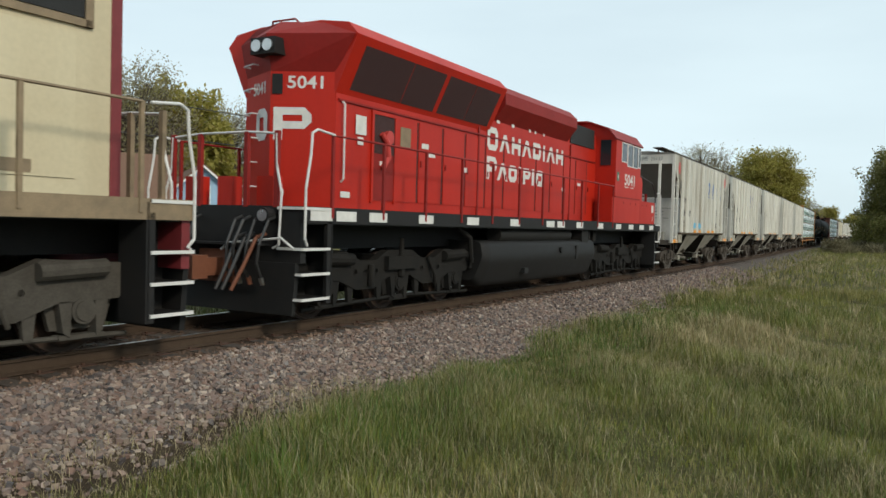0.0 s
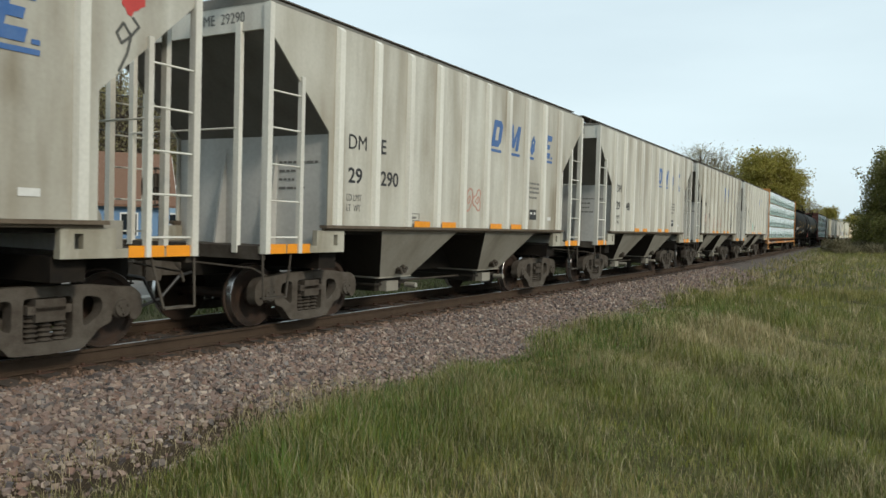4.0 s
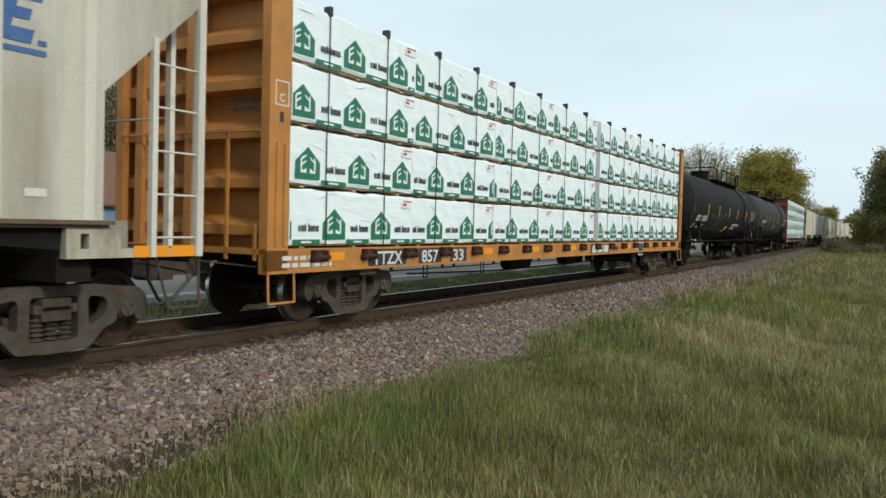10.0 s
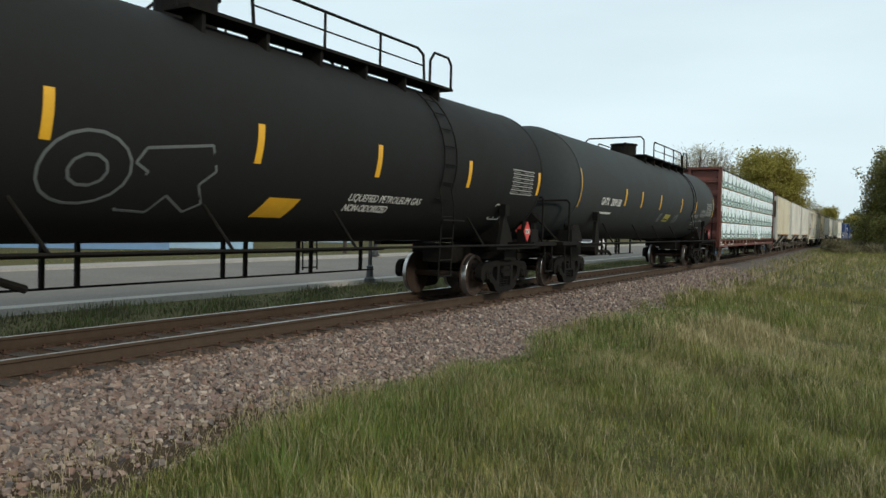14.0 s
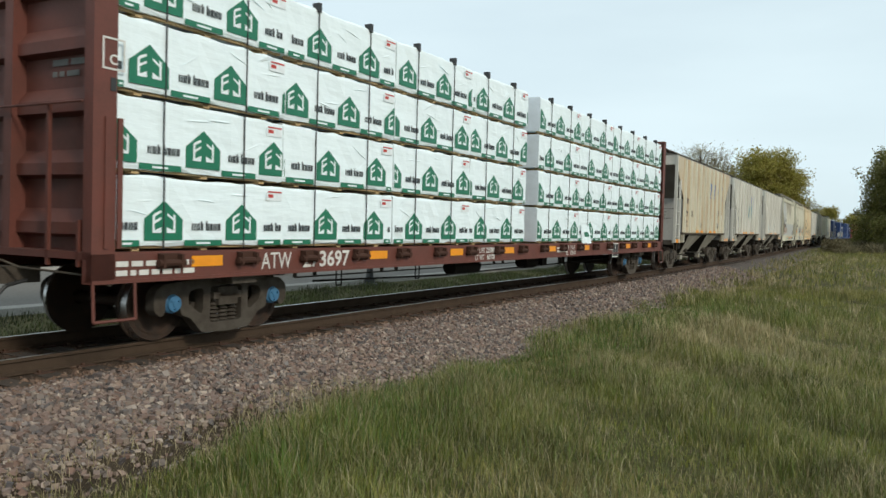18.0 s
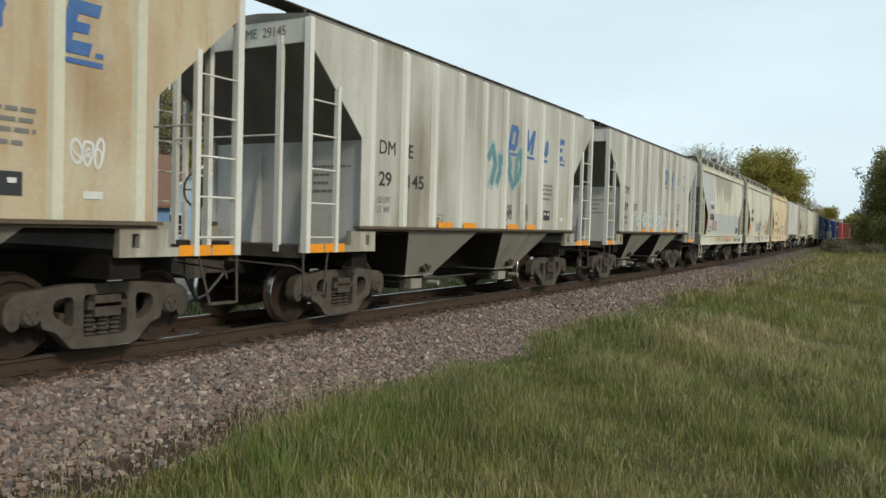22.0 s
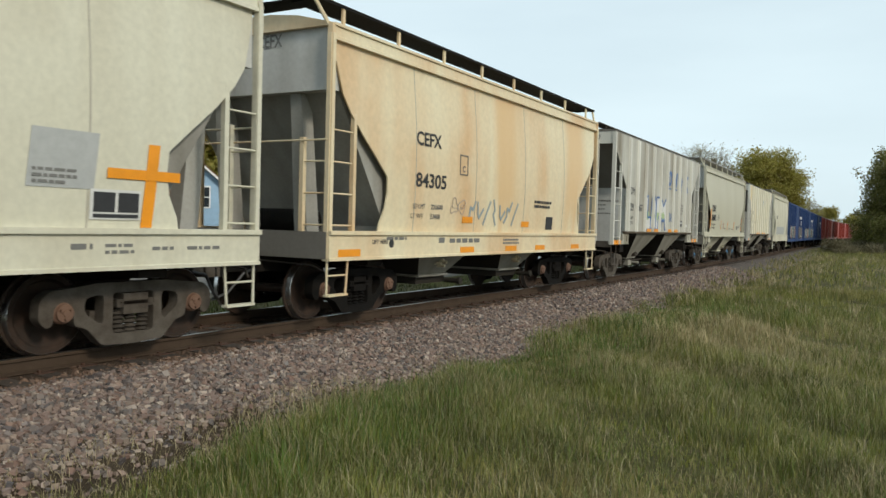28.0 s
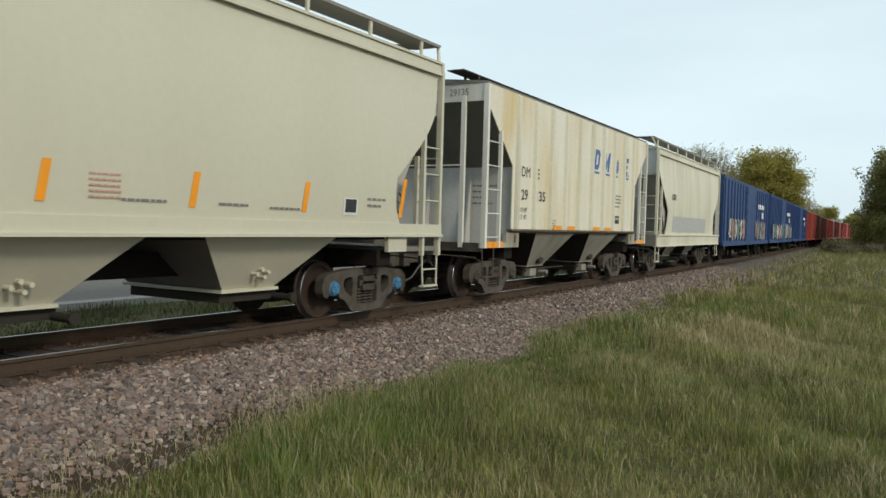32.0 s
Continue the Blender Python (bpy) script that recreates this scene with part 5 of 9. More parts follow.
def ribbed_hopper(paint, dark, rib, truck_mat, cap):
    car = thing("hopper_car", "weathered grey ribbed steel covered hopper car on the rails", "freight car", "covered hopper cars of the train")
    HX = 1.5
    for s in (1, -1):
        me = Mesh()
        outline = [(-4.62, 1.5), (4.62, 1.5), (4.62, 2.86), (5.93, 4.08), (5.93, 4.43), (-5.93, 4.43), (-5.93, 4.08), (-4.62, 2.86)]
        me.prism(outline, s * (HX - 0.02), s * HX)
        side = part("side_sheet", me, paint, car, "faded grey side sheet streaked with dirt")
        for y in RIBS:
            me = Mesh()
            me.add([(s * HX, y - 0.085, 1.5), (s * (HX + 0.062), y - 0.06, 1.5), (s * (HX + 0.062), y + 0.06, 1.5), (s * HX, y + 0.085, 1.5),
                    (s * HX, y - 0.085, 4.43), (s * (HX + 0.062), y - 0.06, 4.37), (s * (HX + 0.062), y + 0.06, 4.37), (s * HX, y + 0.085, 4.43)],
                   [(0, 1, 2, 3), (7, 6, 5, 4), (0, 4, 5, 1), (1, 5, 6, 2), (2, 6, 7, 3)])
            part("rib", me, rib, side)
        # sills: a flange below the sheet, and the deeper stub sills at the ends
        part("side_sill", Mesh().box(s * 1.44, s * 1.57, -4.72, 4.72, 1.455, 1.498).box(s * 1.45, s * 1.52, -4.68, 4.68, 1.42, 1.455), sill_rust, car)
        for e in (-1, 1):
            me = Mesh().box(s * 1.4, s * 1.5, e * 4.2, e * 5.95, 1.1, 1.2)
            me.box(s * 1.42, s * 1.5, e * 4.2, e * 4.36, 1.2, 1.42).box(s * 1.42, s * 1.5, e * 4.46, e * 4.85, 1.2, 1.42).box(s * 1.43, s * 1.5, e * 4.36, e * 4.46, 1.36, 1.42)
            stub = part("stub_sill", me, grimy_paint, car)
            if s == 1:
                part("reflector", plate(e * 5.25 - 0.24, e * 5.25 + 0.24, 1.1, 1.23, 1.502), orange_tape, stub, "orange reflective strip")
                part("reflector", plate(e * 5.72 - 0.2, e * 5.72 + 0.2, 1.1, 1.23, 1.502), orange_tape, stub, "orange reflective strip")
            # corner post, side ladder post with rungs, end ladder post
            me = Mesh().box(s * 1.44, s * 1.54, e * 5.87, e * 5.96, 1.1, 4.42)
            part("corner_post", me, rib, car)
            ladder(car, rib, s * 1.5, e * 5.9, s * 1.5, e * 5.25, 1.1, (4.3, 3.55), 0.49, first=1.32)
            part("end_post", Mesh().box(s * 1.0 - 0.045, s * 1.0 + 0.045, e * 5.89, e * 5.96, 1.1, 4.2), rib, car)
            me = Mesh().tube([(s * 1.48, e * 5.95, 1.1), (s * 1.5, e * 5.95, 0.5), (s * 1.5, e * 5.5, 0.5), (s * 1.45, e * 5.35, 1.1)], 0.016, 6)
            me.box(s * 1.42, s * 1.52, e * 5.5, e * 5.92, 0.49, 0.515)
            part("sill_step", me, truck_mat, car)
    # body inside the sheets, with its sloping ends
    body = [(-4.5, 1.45), (4.5, 1.45), (4.5, 2.8), (5.88, 4.1), (5.88, 4.43), (-5.88, 4.43), (-5.88, 4.1), (-4.5, 2.8)]
    # the whole body is one grey, darker than the side sheets
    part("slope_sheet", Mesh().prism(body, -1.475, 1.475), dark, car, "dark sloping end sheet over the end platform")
    for e in (-1, 1):
        me = Mesh().box(-1.47, 1.47, e * 5.885, e * 5.93, 4.08, 4.43)
        me.prism([(-1.47, 4.43), (1.47, 4.43), (0.5, 4.55), (-0.5, 4.55)], e * 5.85, e * 5.93, "y")
        part("end_lintel", me, rib, car)
        me = Mesh().box(-1.42, 1.42, e * 4.35, e * 5.9, 1.12, 1.17).box(-1.45, 1.45, e * 5.86, e * 5.94, 1.02, 1.2)
        part("end_platform", me, truck_mat, car)
        part("grab_rail", Mesh().tube([(-1.0, e * 5.96, 2.78), (1.0, e * 5.96, 2.78)], 0.014, 6), rib, car)
        wall = part("end_sheet", Mesh().box(-1.47, 1.47, e * 4.5, e * 4.56, 1.17, 2.84), end_pale, car, "upright grey end sheet streaked with grime")
        for x in (-0.5, 0.5):
            part("end_brace", Mesh().prism([(e * 4.56, 1.17), (e * 4.78, 1.17), (e * 4.56, 2.7)], x - 0.02, x + 0.02), end_pale, wall)
        bars([(0, 0.42 - 0.13 * k, (0.75, 0.34, 0.3, 0.5)[k], 0.035) for k in range(4)], wall, grey_ink, 0).matrix_basis = pose(0.6, e * 4.565, 2.0, 0, 0, -90 * -e)
        # brake gear on the platform
        me = Mesh().lathe([(-0.78, 0.05), (-0.72, 0.17), (-0.62, 0.2), (0.6, 0.2), (0.7, 0.17), (0.76, 0.05)], "x", (0.1, e * 5.05, 1.5), n=16).box(-0.35, 0.3, e * 4.9, e * 5.2, 1.16, 1.34)
        me.box(0.55, 0.68, e * 4.9, e * 5.2, 1.62, 1.76).box(0.9, 1.05, e * 5.0, e * 5.3, 1.17, 1.5)
        part("air_reservoir", me, bay_paint, car, smooth=40)
    me = Mesh()
    rim = [(0.28 * math.cos(a), 0.28 * math.sin(a)) for a in [i * math.pi / 8 for i in range(17)]]
    me.tube([(-0.75 + p, -5.72, 2.0 + q) for p, q in rim], 0.018, 5)
    for i in range(0, 16, 4):
        me.cyl((-0.75, -5.72, 2.0), (-0.75 + rim[i][0], -5.72, 2.0 + rim[i][1]), 0.012, 5)
    me.box(-0.85, -0.65, -5.7, -5.6, 1.8, 2.2).cyl((-0.75, -5.64, 1.2), (-0.75, -5.64, 1.9), 0.015, 5)
    part("brake_wheel", me, truck_mat, car)
    # roof, hatches, running boards
    me = Mesh().prism([(-1.5, 4.43), (1.5, 4.43), (1.5, 4.47), (0.6, 4.56), (-0.6, 4.56), (-1.5, 4.47)], -5.94, 5.94, "y")
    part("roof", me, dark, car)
    for y in [-4.6 + i * 1.32 for i in range(8)]:
        me = Mesh().lathe([(4.5, 0.34), (4.6, 0.34), (4.62, 0.3)], "z", (0, y, 0), n=14)
        part("roof_hatch", me, dark, car)
    for s in (-1, 1):
        me = Mesh().box(s * 0.8, s * 1.16, -6.3, 6.3, 4.645, 4.665)
        for y in [-5.6 + i * 1.4 for i in range(9)]:
            me.box(s * 0.82, s * 0.86, y - 0.02, y + 0.02, 4.4, 4.65)
            me.box(s * 1.12, s * 1.155, y - 0.02, y + 0.02, 4.42, 4.65)
        part("running_board", me, truck_mat, car)
    for e in (-1, 1):
        part("roof_grab", Mesh().tube([(-0.9, e * 6.2, 4.63), (-0.9, e * 6.28, 4.73), (0.4, e * 6.28, 4.73), (0.4, e * 6.2, 4.63)], 0.014, 5), rib, car)
    # bays, their end slopes coloured dark for shade, and gates
    for c in (-1.87, 1.87):
        me = Mesh()
        t, b = 1.42, 0.6
        me.add([(-1.47, c - 1.27, t), (1.47, c - 1.27, t), (1.47, c + 1.27, t), (-1.47, c + 1.27, t), (-0.95, c - 0.5, b), (0.95, c - 0.5, b), (0.95, c + 0.5, b), (-0.95, c + 0.5, b)],
               [(3, 2, 1, 0), (4, 5, 6, 7), (0, 1, 5, 4), (1, 2, 6, 5), (2, 3, 7, 6), (3, 0, 4, 7)])
        # both end slopes take the second material, shade put in as colour
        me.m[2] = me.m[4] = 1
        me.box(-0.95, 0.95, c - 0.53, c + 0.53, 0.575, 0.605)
        bay = part("hopper_bay", me, [bay_paint, bay_shade], car, "tapered discharge bay, shade coloured dark on its end slopes")
        me = Mesh().box(-0.8, 0.8, c - 0.42, c + 0.42, 0.34, 0.575).box(-0.85, 0.85, c - 0.5, c + 0.62, 0.44, 0.48)
        part("outlet_gate", me, bay_shade, bay)
        part("gate_rack", Mesh().box(0.72, 0.95, c - 0.28, c + 0.1, 0.34, 0.52), bay_paint, bay)
        part("gate_capstan", Mesh().cyl((0.86, c + 0.5, 0.42), (1.08, c + 0.5, 0.42), 0.05, 10), bay_paint, bay)
        me = Mesh()
        for i, (dy, dz) in enumerate(((-0.1, 0.74), (0.0, 0.78), (0.1, 0.75), (0.05, 0.7), (-0.06, 0.68))):
            me.cyl((1.0, c + dy, dz), (1.13, c + dy, dz), 0.035, 8)
        part("vibrator_bracket", me, truck_mat, bay)
    part("centre_sill", Mesh().box(-0.3, 0.3, -6.0, 6.0, 0.75, 1.1), steel_dark, car)
    part("brake_rod", Mesh().tube([(0.45, -3.4, 0.45), (0.5, 3.4, 0.45)], 0.02, 6), truck_mat, car)
    for y in (-4.4, 4.4):
        truck(car, y, truck_mat, cap)
        part("body_bolster", Mesh().box(-1.35, 1.35, y - 0.2, y + 0.2, 0.85, 1.12), steel_dark, car)
    couplers(car, 6.68, truck_mat)
    # dark sheet and block added to deepen the shade between the bays
    part("underfloor", Mesh().box(-1.38, 1.38, -4.55, 4.55, 1.36, 1.415).box(-0.34, 0.34, -3.1, 3.1, 0.62, 1.36), steel_dark, car)
    # stencils that all share
    letters("LD LMT", 0.11, grey_ink, car, -4.17, 1.88, 1.505, 0.38)
    letters("LT  WT", 0.11, grey_ink, car, -4.17, 1.72, 1.505, 0.36)
    bars([(2.48, 2.52 - i * 0.1, 0.75, 0.045) for i in range(3)] + [(2.6, 2.2, 0.5, 0.045)], car, grey_ink, 1.503)
    me = Mesh().box(1.502, 1.506, 2.72, 3.1, 1.72, 1.95)
    sign = part("consolidated_stencil", me, black_ink, car, "black stencil panel with white figures")
    part("small_print", Mesh().box(1.506, 1.509, 2.75, 2.86, 1.84, 1.89).box(1.506, 1.509, 2.95, 3.04, 1.84, 1.89), white_ink, sign)
    part("sticker", plate(3.75, 3.98, 1.72, 1.8, 1.503), white_ink, car, "small white sticker")
    me = Mesh()
    for a, b, c, d in ((-2.4, -2.05, 1.72, 1.735), (-2.4, -2.05, 1.6, 1.615), (-2.4, -2.385, 1.6, 1.72), (-2.065, -2.05, 1.6, 1.72), (-2.3, -2.15, 1.64, 1.68)):
        me.box(1.502, 1.505, a, b, c, d)
    part("box_stencil", me, grey_ink, car)
    for y in (-2.05, -1.1, 0.88, 1.88):
        part("reflector", plate(y - 0.26, y + 0.26, 1.47, 1.6, 1.563), orange_tape, car, "orange reflective strip")
    return car


def hopper_marks(car, number, ink=blue_ink, emblem=True):
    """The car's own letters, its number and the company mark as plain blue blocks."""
    letters("DM", 0.235, black_ink, car, -4.14, 2.67, 1.504, 0.46)
    letters("E", 0.235, black_ink, car, -3.27, 2.67, 1.504)
    letters(number[:2], 0.235, black_ink, car, -4.14, 2.16, 1.504, 0.36)
    letters(number[2:], 0.235, black_ink, car, -3.27, 2.16, 1.504, 0.52)
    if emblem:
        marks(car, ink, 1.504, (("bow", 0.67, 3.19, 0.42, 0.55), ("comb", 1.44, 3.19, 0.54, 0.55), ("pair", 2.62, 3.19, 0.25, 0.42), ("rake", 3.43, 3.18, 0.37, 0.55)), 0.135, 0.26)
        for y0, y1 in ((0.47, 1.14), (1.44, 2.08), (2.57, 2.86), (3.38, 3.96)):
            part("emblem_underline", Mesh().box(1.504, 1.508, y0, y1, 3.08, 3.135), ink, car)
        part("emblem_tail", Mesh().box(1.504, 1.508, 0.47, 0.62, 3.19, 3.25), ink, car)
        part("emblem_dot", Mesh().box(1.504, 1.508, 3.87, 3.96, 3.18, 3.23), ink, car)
    me_num = letters("DME  " + number, 0.15, grey_ink, car, 0, 0, 0, 0.9, name="end_number")
    me_num.matrix_basis = pose(0.25, -5.935, 4.2, 0, 0, -90)


# ---- smooth-sided covered hopper ----
def smooth_hopper(label, paint, dark, truck_mat, cap, deep_sill, side_x=1.52, posts=7, seams=(-3.55, -1.3, 1.05, 3.4)):
    car = thing("hopper_car", label, "freight car", "covered hopper cars of the train")
    board_mat = truck_mat if paint is tan_paint else grating
    levels = [1.4, 1.55, 1.8, 2.05, 2.3, 2.6, 2.9, 3.2, 3.45, 3.7, 4.0, 4.3]

    def cut(z):
        return float(np.interp(z, [1.4, 1.55, 1.8, 2.25, 2.6, 2.9, 3.2, 3.45, 4.0, 4.3], [4.6, 4.57, 4.44, 4.36, 4.76, 5.12, 5.42, 5.6, 5.75, 5.8]))

    def bow(z):
        a = (z - 1.4) / 2.9
        return side_x + 0.07 * math.sin(math.pi * min(1, a * 1.05)) - 0.05 * a

    for s in (1, -1):
        v, f = [], []
        for j, z in enumerate(levels):
            for d in (0, -0.025):
                for i in range(9):
                    v.append((s * (bow(z) + d), cut(z) * (i / 4 - 1), z))
        for j in range(len(levels) - 1):
            for i in range(8):
                a = j * 18 + i
                f.append((a, a + 1, a + 19, a + 18))
                f.append((a + 9, a + 27, a + 28, a + 10))
            for i in (0, 8):
                a = j * 18 + i
                f.append((a, a + 18, a + 27, a + 9))
        part("side_sheet", Mesh().add(v, f), paint, car, "smooth bowed side sheet with faint weld seams", smooth=50)
        me = Mesh().prism([(s * p, q) for p, q in ((1.42, 4.22), (1.545, 4.22), (1.545, 4.27), (1.525, 4.28), (1.52, 4.42), (1.55, 4.42), (1.55, 4.46), (1.42, 4.46))], -5.85, 5.85, "y")
        part("top_chord", me, paint, car)
        if deep_sill:
            line = ((1.5, 1.01), (1.44, 1.01), (1.44, 0.97), (1.58, 0.97), (1.58, 1.01), (1.56, 1.02), (1.56, 1.36), (1.6, 1.36), (1.6, 1.42), (1.45, 1.42), (1.45, 1.36), (1.5, 1.35))
        else:
            line = ((1.44, 1.33), (1.6, 1.33), (1.6, 1.37), (1.56, 1.38), (1.56, 1.55), (1.48, 1.55), (1.48, 1.37), (1.44, 1.37))
            for e in (-1, 1):
                part("jacking_stub", Mesh().box(s * 1.46, s * 1.53, e * 4.25, e * 4.8, 1.08, 1.33), paint, car)
        me = Mesh().prism([(s * p, q) for p, q in line], -5.9, 5.9, "y")
        part("side_sill", me, paint, car)
        for e in (-1, 1):
            part("corner_post", Mesh().box(s * 1.46, s * 1.54, e * 5.82, e * 5.9, 1.0, 4.45), paint, car)
            ladder(car, paint, s * 1.52, e * 5.86, s * 1.52, e * 5.3, 1.0, (4.3, 3.2), 0.47, first=1.5)
            ladder(car, paint, s * 1.5, e * 5.88, s * 1.05, e * 5.88, 1.0, (4.3, 2.8), 0.47, first=1.5)
            me = Mesh().tube([(s * 1.5, e * 5.86, 1.0), (s * 1.5, e * 5.86, 0.45), (s * 1.5, e * 5.4, 0.45), (s * 1.5, e * 5.35, 1.0)], 0.018, 6).box(s * 1.44, s * 1.54, e * 5.38, e * 5.86, 0.44, 0.47)
            me.tube([(s * 1.5, e * 5.86, 0.75), (s * 1.5, e * 5.37, 0.75)], 0.015, 6)
            part("sill_step", me, paint, car)
    body = [(-4.3, 1.35), (4.3, 1.35), (4.3, 1.5), (5.6, 3.5), (5.75, 4.4), (-5.75, 4.4), (-5.6, 3.5), (-4.3, 1.5)]
    part("slope_sheet", Mesh().prism(body, -1.44, 1.44), end_grey, car, "sloping grey end sheet")
    for e in (-1, 1):
        part("end_sheet", Mesh().prism([(-1.46, 3.5), (1.46, 3.5), (1.46, 4.4), (0.9, 4.6), (-0.9, 4.6), (-1.46, 4.4)], e * 5.6, e * 5.8, "y"), end_pale, car)
        part("end_platform", Mesh().box(-1.5, 1.5, e * 4.4, e * 5.9, 1.08, 1.16).box(-1.52, 1.52, e * 5.84, e * 5.92, 1.0, 1.4), dark, car)
        for x in (-0.75, 0.75):
            me = Mesh().add([(x - 0.12, e * 5.2, 1.15), (x + 0.12, e * 5.2, 1.15), (x + 0.12, e * 5.5, 1.15), (x - 0.12, e * 5.5, 1.15), (x - 0.1, e * 5.45, 3.5), (x + 0.1, e * 5.45, 3.5), (x + 0.1, e * 5.7, 3.5), (x - 0.1, e * 5.7, 3.5)],
                            [(0, 1, 2, 3), (4, 5, 6, 7), (0, 1, 5, 4), (1, 2, 6, 5), (2, 3, 7, 6), (3, 0, 4, 7)])
            part("end_stanchion", me, end_grey, car)
        part("grab_rail", Mesh().tube([(-1.05, e * 5.92, 2.75), (1.5, e * 5.92, 2.75)], 0.014, 6), paint, car)
        part("air_reservoir", Mesh().cyl((-0.5, e * 5.0, 1.55), (0.6, e * 5.0, 1.55), 0.2, 14), truck_mat, car, smooth=40)
    part("roof", Mesh().prism([(-1.5, 4.42), (1.5, 4.42), (1.5, 4.46), (0.9, 4.62), (0.4, 4.68), (-0.4, 4.68), (-0.9, 4.62), (-1.5, 4.46)], -5.88, 5.88, "y"), paint, car)
    part("hatch_trough", Mesh().box(-0.35, 0.35, -5.4, 5.4, 4.66, 4.76), dark, car)
    for s in (-1, 1):
        me = Mesh().box(s * 0.88, s * 1.38, -6.0, 6.0, 4.78, 4.8)
        board = part("running_board", me, board_mat, car)
        for i in range(posts + 1):
            y = -5.4 + i * 10.8 / posts
            part("board_post", Mesh().box(s * 1.34, s * 1.375, y - 0.03, y + 0.03, 4.44, 4.78), paint, board)
        part("board_rail", Mesh().box(s * 1.38, s * 1.39, -6.0, 6.0, 4.77, 4.82), board_mat, board)
        for e in (-1, 1):
            part("board_end_brace", Mesh().tube([(s * 1.3, e * 5.6, 4.84), (s * 1.32, e * 6.05, 4.8), (s * 1.45, e * 5.86, 4.42)], 0.03, 6), paint, board)
    for e in (-1, 1):
        part("end_walk", Mesh().box(-1.38, 1.38, e * 5.6, e * 6.05, 4.805, 4.825), board_mat, car)
    for c in (-1.75, 1.75):
        me = Mesh()
        t, b = 1.36, 0.58
        me.add([(-1.42, c - 1.35, t), (1.42, c - 1.35, t), (1.42, c + 1.35, t), (-1.42, c + 1.35, t), (-0.9, c - 0.5, b), (0.9, c - 0.5, b), (0.9, c + 0.5, b), (-0.9, c + 0.5, b)],
               [(3, 2, 1, 0), (4, 5, 6, 7), (0, 1, 5, 4), (1, 2, 6, 5), (2, 3, 7, 6), (3, 0, 4, 7)])
        # end slopes get a darker material as painted shade, sage car included
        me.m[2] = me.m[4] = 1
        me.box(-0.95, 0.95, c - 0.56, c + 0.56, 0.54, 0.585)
        bay = part("hopper_bay", me, [paint, hopper_dark] if paint is sage_paint else [bay_paint, bay_shade], car, "tapered discharge bay, shade coloured dark on its end slopes")
        me = Mesh().box(-0.85, 0.85, c - 0.5, c + 0.6, 0.4, 0.54).cyl((0.9, c + 0.55, 0.44), (1.2, c + 0.55, 0.44), 0.05, 10).cyl((1.18, c + 0.55, 0.44), (1.24, c + 0.55, 0.44), 0.075, 8)
        part("outlet_gate", me, bay_shade, bay)
        me = Mesh()
        for dy, dz in ((-0.1, 0.8), (0.0, 0.86), (0.12, 0.82), (0.04, 0.75)):
            me.cyl((0.98, c + dy, dz), (1.16, c + dy, dz), 0.03, 8)
        part("vibrator_bracket", me, paint, bay)
    part("centre_sill", Mesh().box(-0.3, 0.3, -6.0, 6.0, 0.75, 1.08), steel_dark, car)
    for y in (-4.4, 4.4):
        truck(car, y, truck_mat, cap)
        part("body_bolster", Mesh().box(-1.35, 1.35, y - 0.2, y + 0.2, 0.85, 1.1), steel_dark, car)
    # added dark sheet that stands in for deep shade below the body
    part("underfloor", Mesh().box(-1.35, 1.35, -4.6, 4.6, 1.28, 1.34), steel_dark, car)
    for y in seams:
        me = Mesh()
        for j in range(len(levels) - 1):
            a, b = levels[j], levels[j + 1]
            me.add([(bow(z) + d, y + w, z) for d in (-0.002, 0.0022) for z in (a, b) for w in (-0.011, 0.011)], [(0, 1, 3, 2), (4, 6, 7, 5), (0, 2, 6, 4), (1, 5, 7, 3)])
        part("weld_seam", me, seam_grey, car)
    couplers(car, 6.68, truck_mat)
    return car, bow


# ---- pressure tank car ----
TZ, TR, TL = 2.74, 1.53, 9.15


def on_shell(y, h, lift=0.004):
    """A point of the tank's near side at y, h metres along the shell above its middle line."""
    a = h / TR
    return ((TR + lift) * math.cos(a), y, TZ + (TR + lift) * math.sin(a))


def shell_patch(pts, mat, parent, name, label=""):
    """A patch that hugs the shell, outlined by four corners (y, h)."""
    (y0, h0), (y1, h1), (y2, h2), (y3, h3) = pts
    v, f, n = [], [], 6
    for lift in (0.001, 0.005):
        for i in range(n + 1):
            t = i / n
            v += [on_shell(y0 + (y3 - y0) * t, h0 + (h3 - h0) * t, lift), on_shell(y1 + (y2 - y1) * t, h1 + (h2 - h1) * t, lift)]
    o = 2 * (n + 1)
    for i in range(n):
        f += [(2 * i, 2 * i + 1, 2 * i + 3, 2 * i + 2), (o + 2 * i, o + 2 * i + 2, o + 2 * i + 3, o + 2 * i + 1), (2 * i, 2 * i + 2, o + 2 * i + 2, o + 2 * i), (2 * i + 1, o + 2 * i + 1, o + 2 * i + 3, 2 * i + 3)]
    return part(name, Mesh().add(v, f), mat, parent, label)


def shell_letters(text, height, parent, y, h, width=None, mat=None, name="stencil"):
    ob = letters(text, height, mat or white_ink, parent, y, 0, 0, width, name=name)
    for v in ob.data.vertices:
        v.co = Vector(on_shell(v.co.y, h + v.co.z, 0.003 + v.co.x))
    return ob


